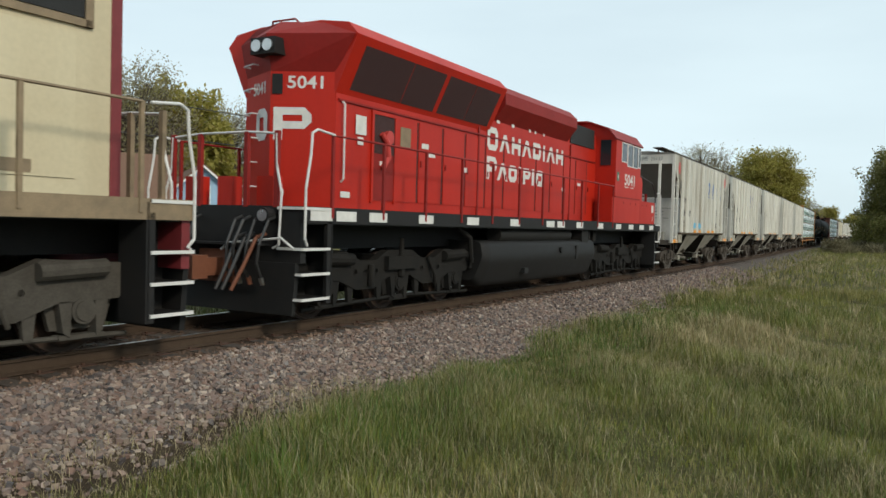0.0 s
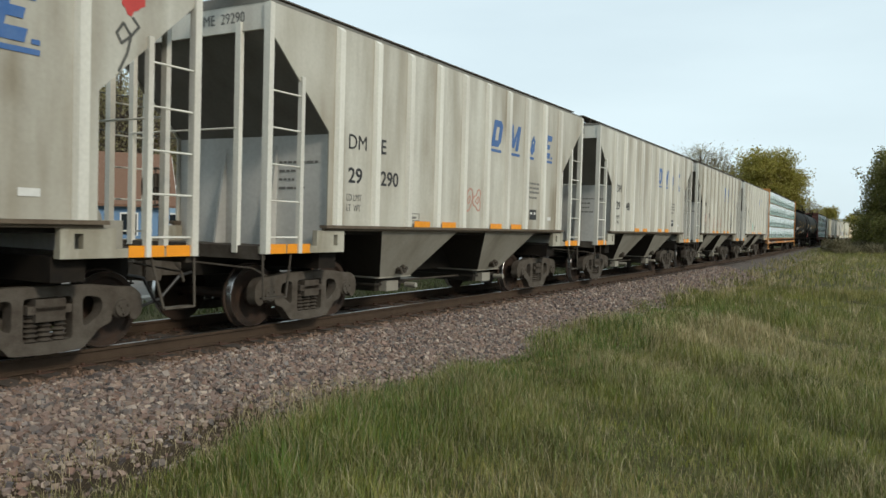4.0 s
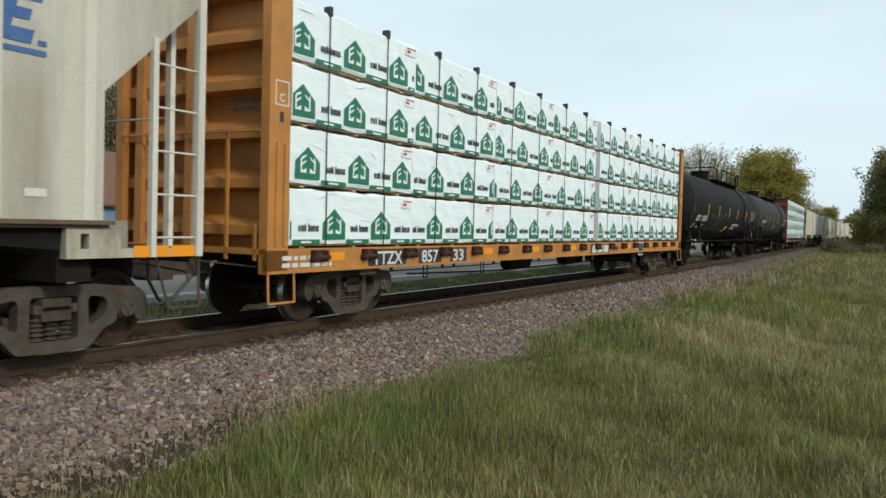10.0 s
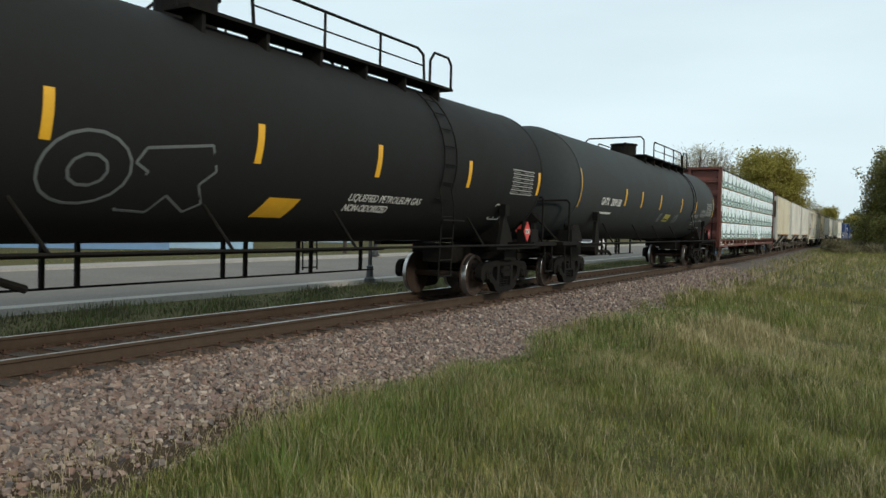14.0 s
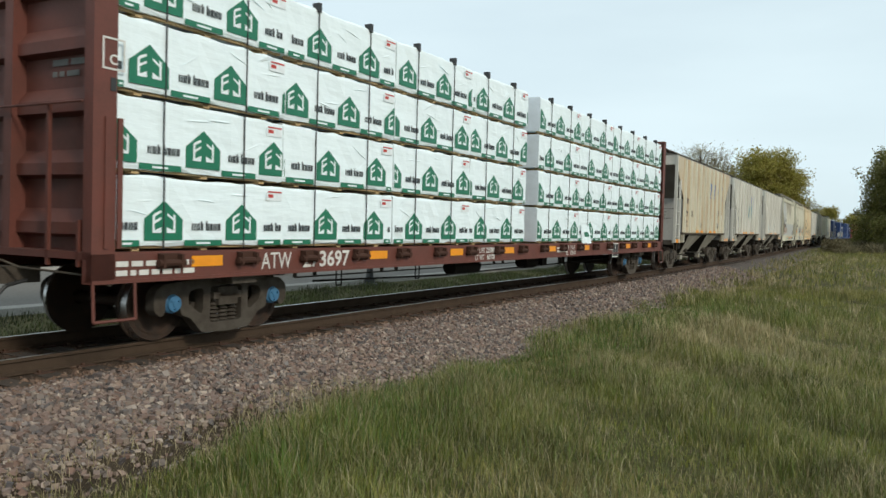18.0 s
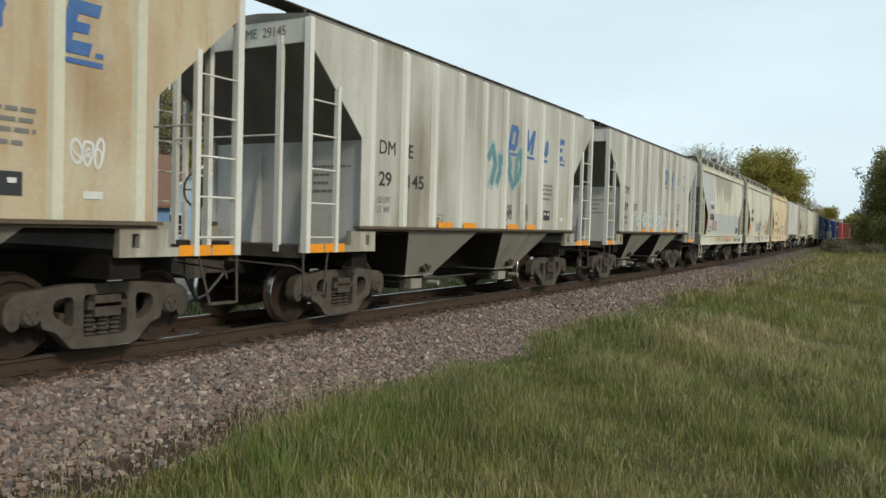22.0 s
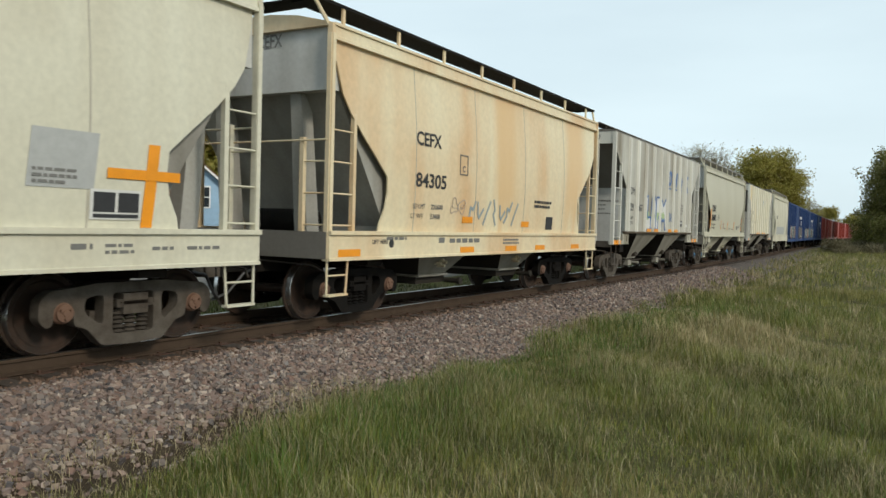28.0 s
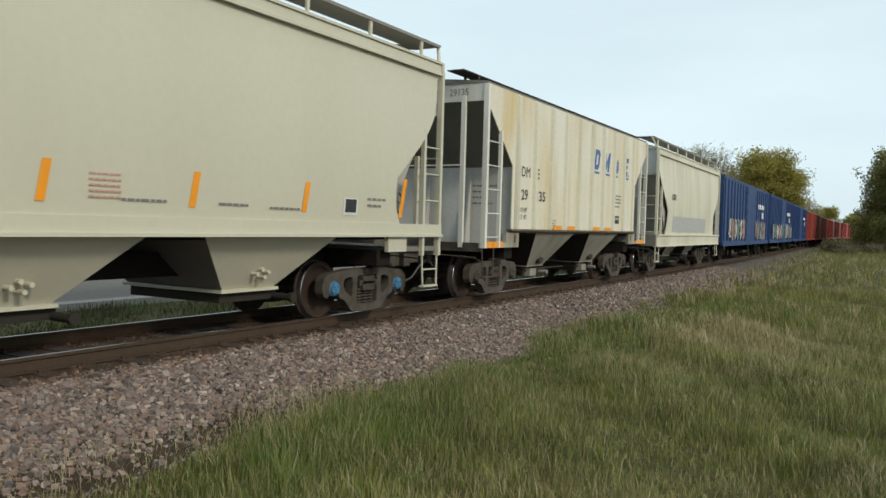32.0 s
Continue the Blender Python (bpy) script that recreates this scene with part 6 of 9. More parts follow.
def shell_line(me, pts, width):
    for i in range(len(pts) - 1):
        a, b = Vector(pts[i]), Vector(pts[i + 1])
        t = (b - a).normalized()
        n = Vector((-t.y, t.x)) * width / 2
        q = [a + n, a - n, b - n, b + n]
        me.add([on_shell(p.x, p.y, o) for o in (0.001, 0.005 + 0.0004 * (i % 3)) for p in q], [(0, 1, 2, 3), (4, 5, 6, 7), (0, 1, 5, 4), (1, 2, 6, 5), (2, 3, 7, 6), (3, 0, 4, 7)])


def tank_car(label, paint, truck_mat, stripes):
    car = thing("tank_car", label, "tank car", "tank cars of the train")
    prof = [(TL + 0.75 * math.sin(a), TR * math.cos(a)) for a in [i * math.pi / 2 / 9 for i in range(10)]]
    prof = [(-a, max(r, 0.0005)) for a, r in prof[::-1]] + [(a, max(r, 0.0005)) for a, r in prof]
    me = Mesh()
    me.lathe(prof, "y", (0, 0, TZ), n=56)
    part("tank_shell", me, paint, car, "smooth cylindrical tank shell with domed ends", smooth=40)
    for y in (-TL, TL):
        part("weld_band", Mesh().lathe([(y - 0.05, TR + 0.001), (y - 0.04, TR + 0.012), (y + 0.04, TR + 0.012), (y + 0.05, TR + 0.001)], "y", (0, 0, TZ), n=56, caps=False), paint, car)
    part("manway", Mesh().lathe([(4.2, 0.43), (4.66, 0.43), (4.66, 0.47), (4.71, 0.47), (4.72, 0.4)], "z", (0, 0, 0), n=20).cyl((0.1, -0.2, 4.7), (0.1, -0.2, 4.76), 0.05, 8).cyl((-0.1, 0.2, 4.7), (-0.1, 0.2, 4.77), 0.06, 8), truck_mat, car, "round manway bonnet on top")
    for s in (-1, 1):
        me = Mesh().box(s * 0.55, s * 1.0, -0.9, 5.85, 4.2, 4.25)
        for y in (-0.6, 0.6, 1.8, 3.0, 4.2, 5.4):
            me.box(s * 0.6, s * 0.95, y - 0.03, y + 0.03, 3.9, 4.22)
        walk_way = part("top_walkway", me, truck_mat, car)
        me = Mesh().tube([(s * 1.0, 0.25, 4.22), (s * 1.0, 0.2, 4.68), (s * 1.0, 0.32, 4.79), (s * 1.0, 4.5, 4.79), (s * 1.0, 4.7, 4.7), (s * 1.0, 4.75, 4.22)], 0.025, 6)
        me.tube([(s * 1.0, 4.95, 4.22), (s * 1.0, 4.95, 4.65), (s * 1.0, 5.1, 4.82), (s * 1.0, 5.62, 4.82), (s * 1.0, 5.75, 4.7), (s * 1.0, 5.75, 4.2)], 0.025, 6)
        for y in (1.8, 3.3):
            me.cyl((s * 1.0, y, 4.2), (s * 1.0, y, 4.79), 0.022, 6)
        me.tube([(s * 1.0, 0.22, 4.5), (s * 1.0, 4.73, 4.5)], 0.015, 6)
        part("railing", me, truck_mat, walk_way)
        # ladder down the shell
        me = Mesh()
        for y in (4.55, 5.0):
            pts = [(s * (TR + 0.05) * math.sin(a), y, TZ + (TR + 0.05) * math.cos(a)) for a in [radians(38 + i * 9) for i in range(9)]]
            me.tube(pts + [(s * 1.55, y, 1.9), (s * 1.5, y, 0.55)], 0.015, 6)
        for i in range(7):
            a = radians(45 + i * 12)
            me.cyl((s * (TR + 0.05) * math.sin(a), 4.55, TZ + (TR + 0.05) * math.cos(a)), (s * (TR + 0.05) * math.sin(a), 5.0, TZ + (TR + 0.05) * math.cos(a)), 0.014, 6)
        for z in (1.7, 1.3, 0.9, 0.6):
            me.cyl((s * 1.52, 4.55, z), (s * 1.52, 5.0, z), 0.014, 6)
        me.box(s * 1.4, s * 1.66, 4.4, 5.2, 1.62, 1.65)
        part("ladder", me, truck_mat, car)
        # side handrail with its braces up to the shell
        me = Mesh().tube([(s * 1.52, -8.9, 1.15), (s * 1.52, 8.9, 1.15)], 0.022, 6)
        for y in (-6.2, -3.1, -0.6, 2.0, 6.3):
            me.tube([(s * 1.52, y, 1.15), (s * 1.3, y - 0.3, 1.72)], 0.022, 6)
        part("side_handrail", me, truck_mat, car)
        for e in (-1, 1):
            me = Mesh().prism([(e * 7.2, 1.1), (e * 7.62, 1.1), (e * 7.52, 1.75), (e * 7.4, 1.8)], s * 1.36, s * 1.44).box(s * 1.34, s * 1.48, e * 7.36, e * 7.56, 1.78, 2.02).box(s * 1.3, s * 1.48, e * 7.0, e * 9.2, 1.06, 1.14)
            part("jacking_pad", me, truck_mat, car)
            me = Mesh().tube([(s * 1.4, e * 9.6, 1.2), (s * 1.4, e * 9.6, 2.2), (s * 1.35, e * 9.65, 2.27), (s * 0.2, e * 10.0, 2.22)], 0.025, 6)
            me.tube([(s * 0.3, e * 10.0, 2.2), (s * 1.2, e * 9.9, 1.25)], 0.03, 6)
            part("end_handrail", me, truck_mat, car)
            part("sill_step", Mesh().tube([(s * 1.46, e * 10.05, 1.15), (s * 1.48, e * 10.05, 0.5), (s * 1.48, e * 9.6, 0.5), (s * 1.46, e * 9.6, 1.15)], 0.02, 6), truck_mat, car)
    for e in (-1, 1):
        part("end_platform", Mesh().box(-1.5, 1.5, e * 8.9, e * 10.25, 1.12, 1.2).box(-0.35, 0.35, e * 7.2, e * 10.3, 0.72, 1.12).box(-1.15, 1.15, e * 8.1, e * 8.7, 0.8, 1.12), truck_mat, car)
        part("saddle", Mesh().prism([(-1.2, 1.2), (1.2, 1.2), (1.05, 1.75), (-1.05, 1.75)], e * 7.9, e * 8.4, "y"), truck_mat, car)
        truck(car, e * 8.4, truck_mat, truck_mat)
        me = Mesh().cyl((0.5, e * 9.75, 1.2), (0.5, e * 9.75, 1.75), 0.07, 8).cyl((0.5, e * 9.68, 1.8), (0.5, e * 9.85, 1.8), 0.15, 12)
        part("brake_gear", me, truck_mat, car)
        me = Mesh().box(-0.75, -0.35, e * 9.7, e * 9.95, 1.55, 2.05).cyl((-0.55, e * 9.95, 1.8), (-0.55, e * 10.05, 1.8), 0.24, 16).tube([(-0.55, e * 9.9, 1.55), (-0.7, e * 9.9, 1.2)], 0.03, 6).tube([(-0.3, e * 9.9, 1.9), (0.05, e * 9.95, 1.2)], 0.02, 6)
        part("hand_brake", me, truck_mat, car)
        me = Mesh().box(1.05, 1.4, e * 8.95, e * 9.35, 1.2, 1.5).cyl((1.15, e * 9.1, 1.5), (1.15, e * 9.1, 1.68), 0.06, 8).cyl((1.3, e * 9.25, 1.5), (1.3, e * 9.25, 1.62), 0.09, 8)
        part("valve_stand", me, truck_mat, car)
    part("cross_rail", Mesh().tube([(-1.0, -1.2, 4.1), (-1.0, -1.22, 4.7), (-0.9, -1.2, 4.81), (0.9, -1.18, 4.84), (1.0, -1.15, 4.72), (1.0, -1.1, 4.15)], 0.025, 6), truck_mat, car, "bent rail across the tank's top")
    # brake gear and pipe hung under the belly
    me = Mesh().box(-0.4, 0.3, -5.7, -5.3, 0.75, 1.1).cyl((-0.3, -4.7, 0.9), (0.6, -4.7, 0.9), 0.2, 12).tube([(0.4, -4.6, 0.85), (0.4, -2.9, 0.8), (0.4, -2.6, 0.7)], 0.05, 8).box(0.1, 0.4, -6.7, -6.1, 0.8, 1.05)
    part("brake_cylinder", me, truck_mat, car)
    me = Mesh().tube([(-1.35, -7.2, 0.95), (-1.35, 7.2, 0.95)], 0.025, 6).tube([(-1.35, -4.3, 0.5), (-1.35, 6.8, 0.5)], 0.018, 6)
    for y in (-4.3, -3.7, -1.2, -0.65, 2.2, 2.75, 4.2, 4.6, 6.3):
        me.box(-1.38, -1.32, y - 0.03, y + 0.03, 0.5, 1.2)
    part("pipe_hanger", me, truck_mat, car)
    couplers(car, 10.45, truck_mat)
    for y in stripes:
        tall = 0.52 if abs(y) > 9 else 0.26
        mid = -0.12 if abs(y) > 9 else -0.2
        shell_patch([(y - 0.06, mid - tall), (y + 0.06, mid - tall), (y + 0.06, mid + tall), (y - 0.06, mid + tall)], amber_tape, car, "reflector", "yellow reflective strip")
    return car


# ---- bulkhead flatcar with wrapped lumber ----
def bulkhead_flat(label, paint, truck_mat, half, deep=0.42):
    car = thing("bulkhead_flatcar", label, "flatcar", "bulkhead flatcars of the train")
    part("deck", Mesh().box(-1.42, 1.42, -half, half, 1.08, 1.16), paint, car)
    for s in (-1, 1):
        sill = part("side_sill", Mesh().box(s * 1.36, s * 1.44, -half, half, 0.84, 1.14).box(s * 1.3, s * 1.46, -half, half, 0.82, 0.86), paint, car, "riveted side sill with strap winches")
        for i in range(18):
            y = (-10.83 if paint is flat_yellow else -10.75) + i * 1.249
            me = Mesh().box(s * 1.44, s * 1.47, y - 0.15, y + 0.15, 0.97, 1.14).box(s * 1.44, s * 1.54, y - 0.15, y - 0.11, 0.97, 1.13).box(s * 1.44, s * 1.54, y + 0.11, y + 0.15, 0.97, 1.13).cyl((s * 1.5, y - 0.19, 1.03), (s * 1.5, y + 0.19, 1.03), 0.042, 8)
            part("strap_winch", me, winch_rust, sill)
        for y in (-10.43, -5.3, -2.8, -0.3, 4.72, 7.18, 9.92) if paint is flat_yellow else (-10.15, -6.45, -3.8, -1.43, 1.05, 3.55, 7.41, 9.88):
            if s == 1:
                part("reflector", plate(y - 0.25, y + 0.25, 0.97, 1.1, 1.445), orange_tape, sill, "orange reflective strip")
    for e in (-1, 1):
        y0, y1 = e * (half - deep), e * half
        me = Mesh().box(-1.42, 1.42, y0, e * (half - deep + 0.08), 1.16, 4.66)
        head = part("bulkhead", me, paint, car, "braced steel bulkhead with horizontal channels")
        for s in (-1, 1):
            me = Mesh().box(s * 1.3, s * 1.44, y0, y1, 0.84, 4.7).box(s * 1.44, s * 1.46, e * (half - 0.36), e * (half - 0.3), 1.2, 2.6).box(s * 1.44, s * 1.46, e * (half - 0.2), e * (half - 0.14), 1.2, 2.6)
            part("corner_post", me, paint, head)
        for z in (1.45, 2.1, 2.78, 3.45, 4.1):
            part("channel", Mesh().prism([(e * (half - deep + 0.08), z - 0.15), (e * (half - 0.1), z - 0.11), (e * (half - 0.1), z + 0.02), (e * (half - deep + 0.08), z + 0.17)], -1.3, 1.3), paint, head)
        for x in (-1.0, -0.02):
            part("brace", Mesh().prism([(e * (half - deep + 0.07), 1.16), (e * (half - 0.02), 1.16), (e * (half - 0.05), 4.62), (e * (half - deep + 0.07), 4.66)], x - 0.07, x + 0.07), paint, head)
        bars([(0, 0, 0.55, 0.07), (0, -0.12, 0.5, 0.06)], head, grey_ink, 0).matrix_basis = pose(0.55, e * (half - deep + 0.085) if e > 0 else -half + deep - 0.09, 3.2, 0, 0, -90)
        part("top_beam", Mesh().box(-1.44, 1.44, y0, y1, 4.62, 4.74), paint, head)
        ladder(head, paint, 1.22, e * (half - 0.02), 0.72, e * (half - 0.02), 1.0, (1.5, 2.75), 0.45, post=0.02)
        part("grab_rail", Mesh().tube([(-1.3, e * (half + 0.02), 2.75), (1.3, e * (half + 0.02), 2.75)], 0.014, 6), paint, head)
        part("post_slot", Mesh().box(1.438, 1.446, e * (half - 0.24) - 0.035, e * (half - 0.24) + 0.035, 2.88, 3.02), strap_black, head)
        part("sill_step", Mesh().tube([(1.44, e * (half - 0.02), 0.85), (1.46, e * (half - 0.02), 0.42), (1.46, e * (half - 0.55), 0.42), (1.44, e * (half - 0.55), 0.85)], 0.018, 6), paint, car)
        truck(car, e * 9.4, truck_mat, cap_blue if paint is flat_brown else truck_mat)
        part("body_bolster", Mesh().box(-1.35, 1.35, e * 9.4 - 0.22, e * 9.4 + 0.22, 0.72, 1.0), truck_mat, car)
    me = Mesh().prism([(-9.8, 0.78), (-8.2, 0.74), (8.2, 0.74), (9.8, 0.78), (9.8, 1.08), (-9.8, 1.08)], -0.28, 0.28)
    part("centre_sill", me, truck_mat, car)
    me = Mesh().tube([(-1.2, -7.5, 0.62), (-1.2, 7.5, 0.62)], 0.02, 6)
    for y in (-5.2, -4.6, -2.2, -1.6, 0.8, 1.4, 3.6, 4.2, 6.4):
        me.box(-1.23, -1.17, y - 0.025, y + 0.025, 0.45, 0.85)
    me.tube([(-1.2, -5.2, 0.45), (-1.2, 6.4, 0.45)], 0.016, 6)
    part("pipe_hanger", me, truck_mat, car)
    part("brake_cylinder", Mesh().cyl((0.75, 0.9, 0.68), (0.75, 1.6, 0.68), 0.16, 14), steel_dark, car, smooth=40)
    part("air_reservoir", Mesh().lathe([(-2.7, 0.05), (-2.66, 0.15), (-1.5, 0.15), (-1.46, 0.05)], "y", (0.7, 0, 0.66), n=14), steel_dark, car, smooth=40)
    part("control_valve", Mesh().box(0.55, 0.85, 2.0, 2.3, 0.56, 0.8).cyl((0.7, 2.3, 0.66), (0.7, 2.42, 0.66), 0.09, 8), steel_dark, car)
    part("brake_rod", Mesh().tube([(0.75, -7.2, 0.6), (0.75, -3.0, 0.52), (0.8, 0.6, 0.56), (0.75, 7.2, 0.6)], 0.018, 6), steel_dark, car)
    for y in (-6.6, -4.1, 3.4, 6.1):
        part("rod_hanger", Mesh().tube([(0.75, y, 0.84), (0.75, y, 0.5), (0.75, y + 0.14, 0.5), (0.75, y + 0.14, 0.84)], 0.012, 5), steel_dark, car)
    couplers(car, half + 0.62, truck_mat)
    return car


WORD = ((0.105, 0.115), (0.055, 0.085), (0.05, 0.085), (0.04, 0.11), (0, 0), (0.05, 0.115), (0.042, 0.085), (0.052, 0.085), (0.046, 0.085), (0.052, 0.085), (0.04, 0.085))


def bundle(length, phase, seed, top=False):
    """A wrapped lumber pack: white film, green house marks every 1.25 m from phase, grey words as bars, straps and runners. Its base is z 0, its middle y 0."""
    th = thing("lumber_bundle", "white film wrapped lumber bundle printed with green house marks", "lumber bundle", "wrapped lumber bundles")
    rnd = random.Random(seed)
    a, h = length / 2, 0.815
    me = Mesh()
    nx = 14
    v, f = [], []
    # wrapped film with soft corners and slack folds
    ring = [(-1.36, 0.02), (-1.38, 0.1), (-1.38, h - 0.05), (-1.35, h), (1.35, h), (1.375, h - 0.03), (1.38, h * 0.62), (1.38, h * 0.3), (1.38, 0.06), (1.365, 0.02)]
    for i in range(nx + 1):
        y = -a - 0.006 + (length + 0.012) * i / nx
        for x, z in ring:
            v.append((x + (rnd.uniform(-0.008, 0.008)), y, z + 0.035 + (rnd.uniform(-0.02, 0.012) if z > 0.5 else rnd.uniform(-0.012, 0.012))))
    k = len(ring)
    for i in range(nx):
        for j in range(k):
            f.append((i * k + j, i * k + (j + 1) % k, (i + 1) * k + (j + 1) % k, (i + 1) * k + j))
    me.add(v, f)
    me.slot = 1
    me.add(v[:k] + v[-k:], [tuple(range(k))[::-1], tuple(range(k, 2 * k))])
    film = part("film", me, [wrap_white, wrap_grey], th, "creased white plastic film, grey at the ends")
    for y in (-a + 0.35, 0.0, a - 0.35):
        part("runner", Mesh().box(-1.33, 1.33, y - 0.05, y + 0.05, 0.0, 0.056), pine, th)
    part("board_edge", Mesh().box(1.27, 1.33, -a + 0.05, a - 0.05, 0.03, 0.056), pine, th)
    X = 1.389
    y = phase - 1.25 * math.ceil((phase + a + 0.3) / 1.25)
    while y < a + 0.3:
        # one gabled block with two pale forks, the word beside it as bars, and a green band below the word
        low = lambda poly: clipped([(y + (p - 0.5) * 0.55, 0.12 + q * 0.46) for p, q in poly], -a + 0.012, a - 0.012)
        if low(GABLE):
            block = part("house_mark", Mesh().prism(low(GABLE), X, X + 0.004), wrap_green, th, "green gabled house mark")
            for fork in (FORK_NEAR, FORK_FAR):
                if len(low(fork)) == len(fork):
                    part("fork", Mesh().prism(low(fork), X + 0.004, X + 0.007), wrap_print, block)
        b0, b1 = max(y + 0.3, -a + 0.02), min(y + 0.93, a - 0.02)
        if b1 - b0 > 0.1:
            part("green_band", Mesh().box(X, X + 0.003, b0 + 0.01, b1 - 0.02, 0.055, 0.125), wrap_green, th)
            part("band_print", Mesh().box(X + 0.003, X + 0.005, b0 + (b1 - b0) * 0.3, b0 + (b1 - b0) * 0.66, 0.075, 0.1), wrap_print, th)
            me, q, n = Mesh(), y + 0.3, 0
            for w, tall in WORD:
                if w and q > b0 and q + w < b1:
                    me.box(X, X + 0.003, q, q + 0.02, 0.24, 0.24 + tall)
                    me.box(X, X + 0.003, q + w - 0.02, q + w, 0.24, 0.24 + min(tall, 0.085))
                    if n % 3 != 1:
                        me.box(X, X + 0.003, q + 0.02, q + w - 0.02, 0.24, 0.258)
                q += w + 0.016 if w else 0.03
                n += 1
            if me.f:
                tagged(part("word_print", me, word_grey, th), kind="stuff")
        y += 1.25
    # loose pleats of film, gathered at the ends
    for i in range(4):
        me = Mesh()
        y, z = rnd.uniform(-a + 0.05, a - 0.4), rnd.uniform(0.3, 0.75)
        w, dz = rnd.uniform(0.15, 0.5), rnd.uniform(-0.16, 0.22)
        t = rnd.uniform(0.012, 0.026)
        me.add([(1.384, y, z), (1.384, y + w, min(z + dz, 0.82)), (1.394, y + w * 0.5, min(z + dz * 0.5 + t * 0.3, 0.83)), (1.384, y + 0.01, z + t), (1.384, y + w, min(z + dz, 0.82) + t)], [(0, 1, 2), (0, 2, 3), (2, 1, 4), (3, 2, 4), (0, 3, 4, 1)])
        part("pleat", me, wrap_white, film)
    for y in (-a * 0.5, a * 0.45):
        part("strap", Mesh().box(1.392, 1.399, y - 0.009, y + 0.009, 0.02, 0.86).box(-1.38, 1.398, y - 0.009, y + 0.009, 0.852, 0.86), strap_black, th)
        if top:
            part("corner_pad", Mesh().box(1.3, 1.41, y - 0.035, y + 0.035, 0.8, 0.93), strap_black, th, "black strap corner pad")
    part("tag", Mesh().box(X, X + 0.003, a - 0.3, a - 0.03, 0.757, 0.778), red_ink, th, "red and white grade tag")
    part("tag_sheet", Mesh().box(X, X + 0.003, a - 0.34, a - 0.03, 0.65, 0.754), wrap_print, th)
    part("tag_print", Mesh().box(X + 0.003, X + 0.005, a - 0.3, a - 0.2, 0.69, 0.735), red_ink, th)
    return th


# ---- six-axle locomotives ----
def loco_wheelset(r=0.508):
    me = wheelset_mesh(r)
    me.materials.append(wheel_rust), me.materials.append(tread)
    return me


def loco_truck_frame():
    me = Mesh()
    for s in (-1, 1):
        x0, x1 = s * 1.0, s * 1.16
        top = [(-2.75, 0.78), (-2.6, 1.02), (-1.6, 1.08), (-1.2, 0.92), (-0.75, 0.92), (-0.4, 1.08), (0.4, 1.08), (0.75, 0.92), (1.2, 0.92), (1.6, 1.08), (2.6, 1.02), (2.75, 0.78),
               (2.5, 0.62), (1.75, 0.6), (1.3, 0.44), (0.8, 0.44), (0.35, 0.62), (-0.35, 0.62), (-0.8, 0.44), (-1.3, 0.44), (-1.75, 0.6), (-2.5, 0.62)]
        me.prism(top, x0, x1)
        for y in (-2.07, 0.0, 2.07):
            me.prism([(y - 0.3, 0.62), (y - 0.24, 0.28), (y - 0.16, 0.22), (y - 0.14, 0.62)], x0, x1)
            me.prism([(y + 0.3, 0.62), (y + 0.24, 0.28), (y + 0.16, 0.22), (y + 0.14, 0.62)], x0, x1)
            me.box(s * 1.0, s * 1.14, y - 0.28, y + 0.28, 0.2, 0.25)
        for y in (-1.35, -1.05, -0.75, 0.75, 1.05, 1.35):
            me.lathe([(s * 1.16, 0.045), (s * 1.172, 0.06), (s * 1.172, 0.04), (s * 1.12, 0.038)], "x", (0, y, 0.74), n=10)
        me.box(s * 1.16, s * 1.26, -0.5, 0.5, 0.75, 0.98).cyl((s * 1.2, -2.3, 0.98), (s * 1.2, -1.5, 0.95), 0.1, 10).cyl((s * 1.2, 1.5, 0.95), (s * 1.2, 2.3, 0.98), 0.1, 10)
        me.cyl((s * 1.2, -0.95, 0.85), (s * 1.2, -0.95, 0.5), 0.06, 8).tube([(s * 1.2, 0.9, 0.95), (s * 1.24, 1.1, 0.6), (s * 1.2, 1.2, 0.4)], 0.03, 6)
        # brake rods, hangers, a damper and the swing links
        me.tube([(s * 1.1, -2.65, 0.2), (s * 1.1, -0.3, 0.26), (s * 1.1, 0.3, 0.26), (s * 1.1, 2.65, 0.2)], 0.03, 6)
        for y in (-1.45, -0.62, 0.62, 1.45):
            me.prism([(y - 0.09, 0.6), (y + 0.09, 0.6), (y + 0.05, 0.24), (y - 0.05, 0.24)], s * 1.08, s * 1.14)
        me.cyl((s * 1.19, 0.0, 1.3), (s * 1.19, 0.0, 0.62), 0.045, 8).cyl((s * 1.19, 0.0, 1.0), (s * 1.19, 0.0, 0.62), 0.07, 8)
        me.box(s * 1.0, s * 1.2, -2.95, -2.6, 0.66, 0.92).box(s * 1.0, s * 1.2, 2.6, 2.95, 0.66, 0.92)
        me.prism([(-2.4, 0.3), (-1.74, 0.3), (-1.62, 0.72), (-2.52, 0.72)], s * 0.98, s * 1.05).prism([(-0.36, 0.3), (0.36, 0.3), (0.45, 0.72), (-0.45, 0.72)], s * 0.98, s * 1.05).prism([(1.74, 0.3), (2.4, 0.3), (2.52, 0.72), (1.62, 0.72)], s * 0.98, s * 1.05)
    me.box(-1.0, 1.0, -0.4, 0.4, 0.6, 1.0).box(-1.0, 1.0, -1.3, -0.9, 0.6, 0.9).box(-1.0, 1.0, 0.9, 1.3, 0.6, 0.9)
    return me


LOCO_AXLE = loco_wheelset()


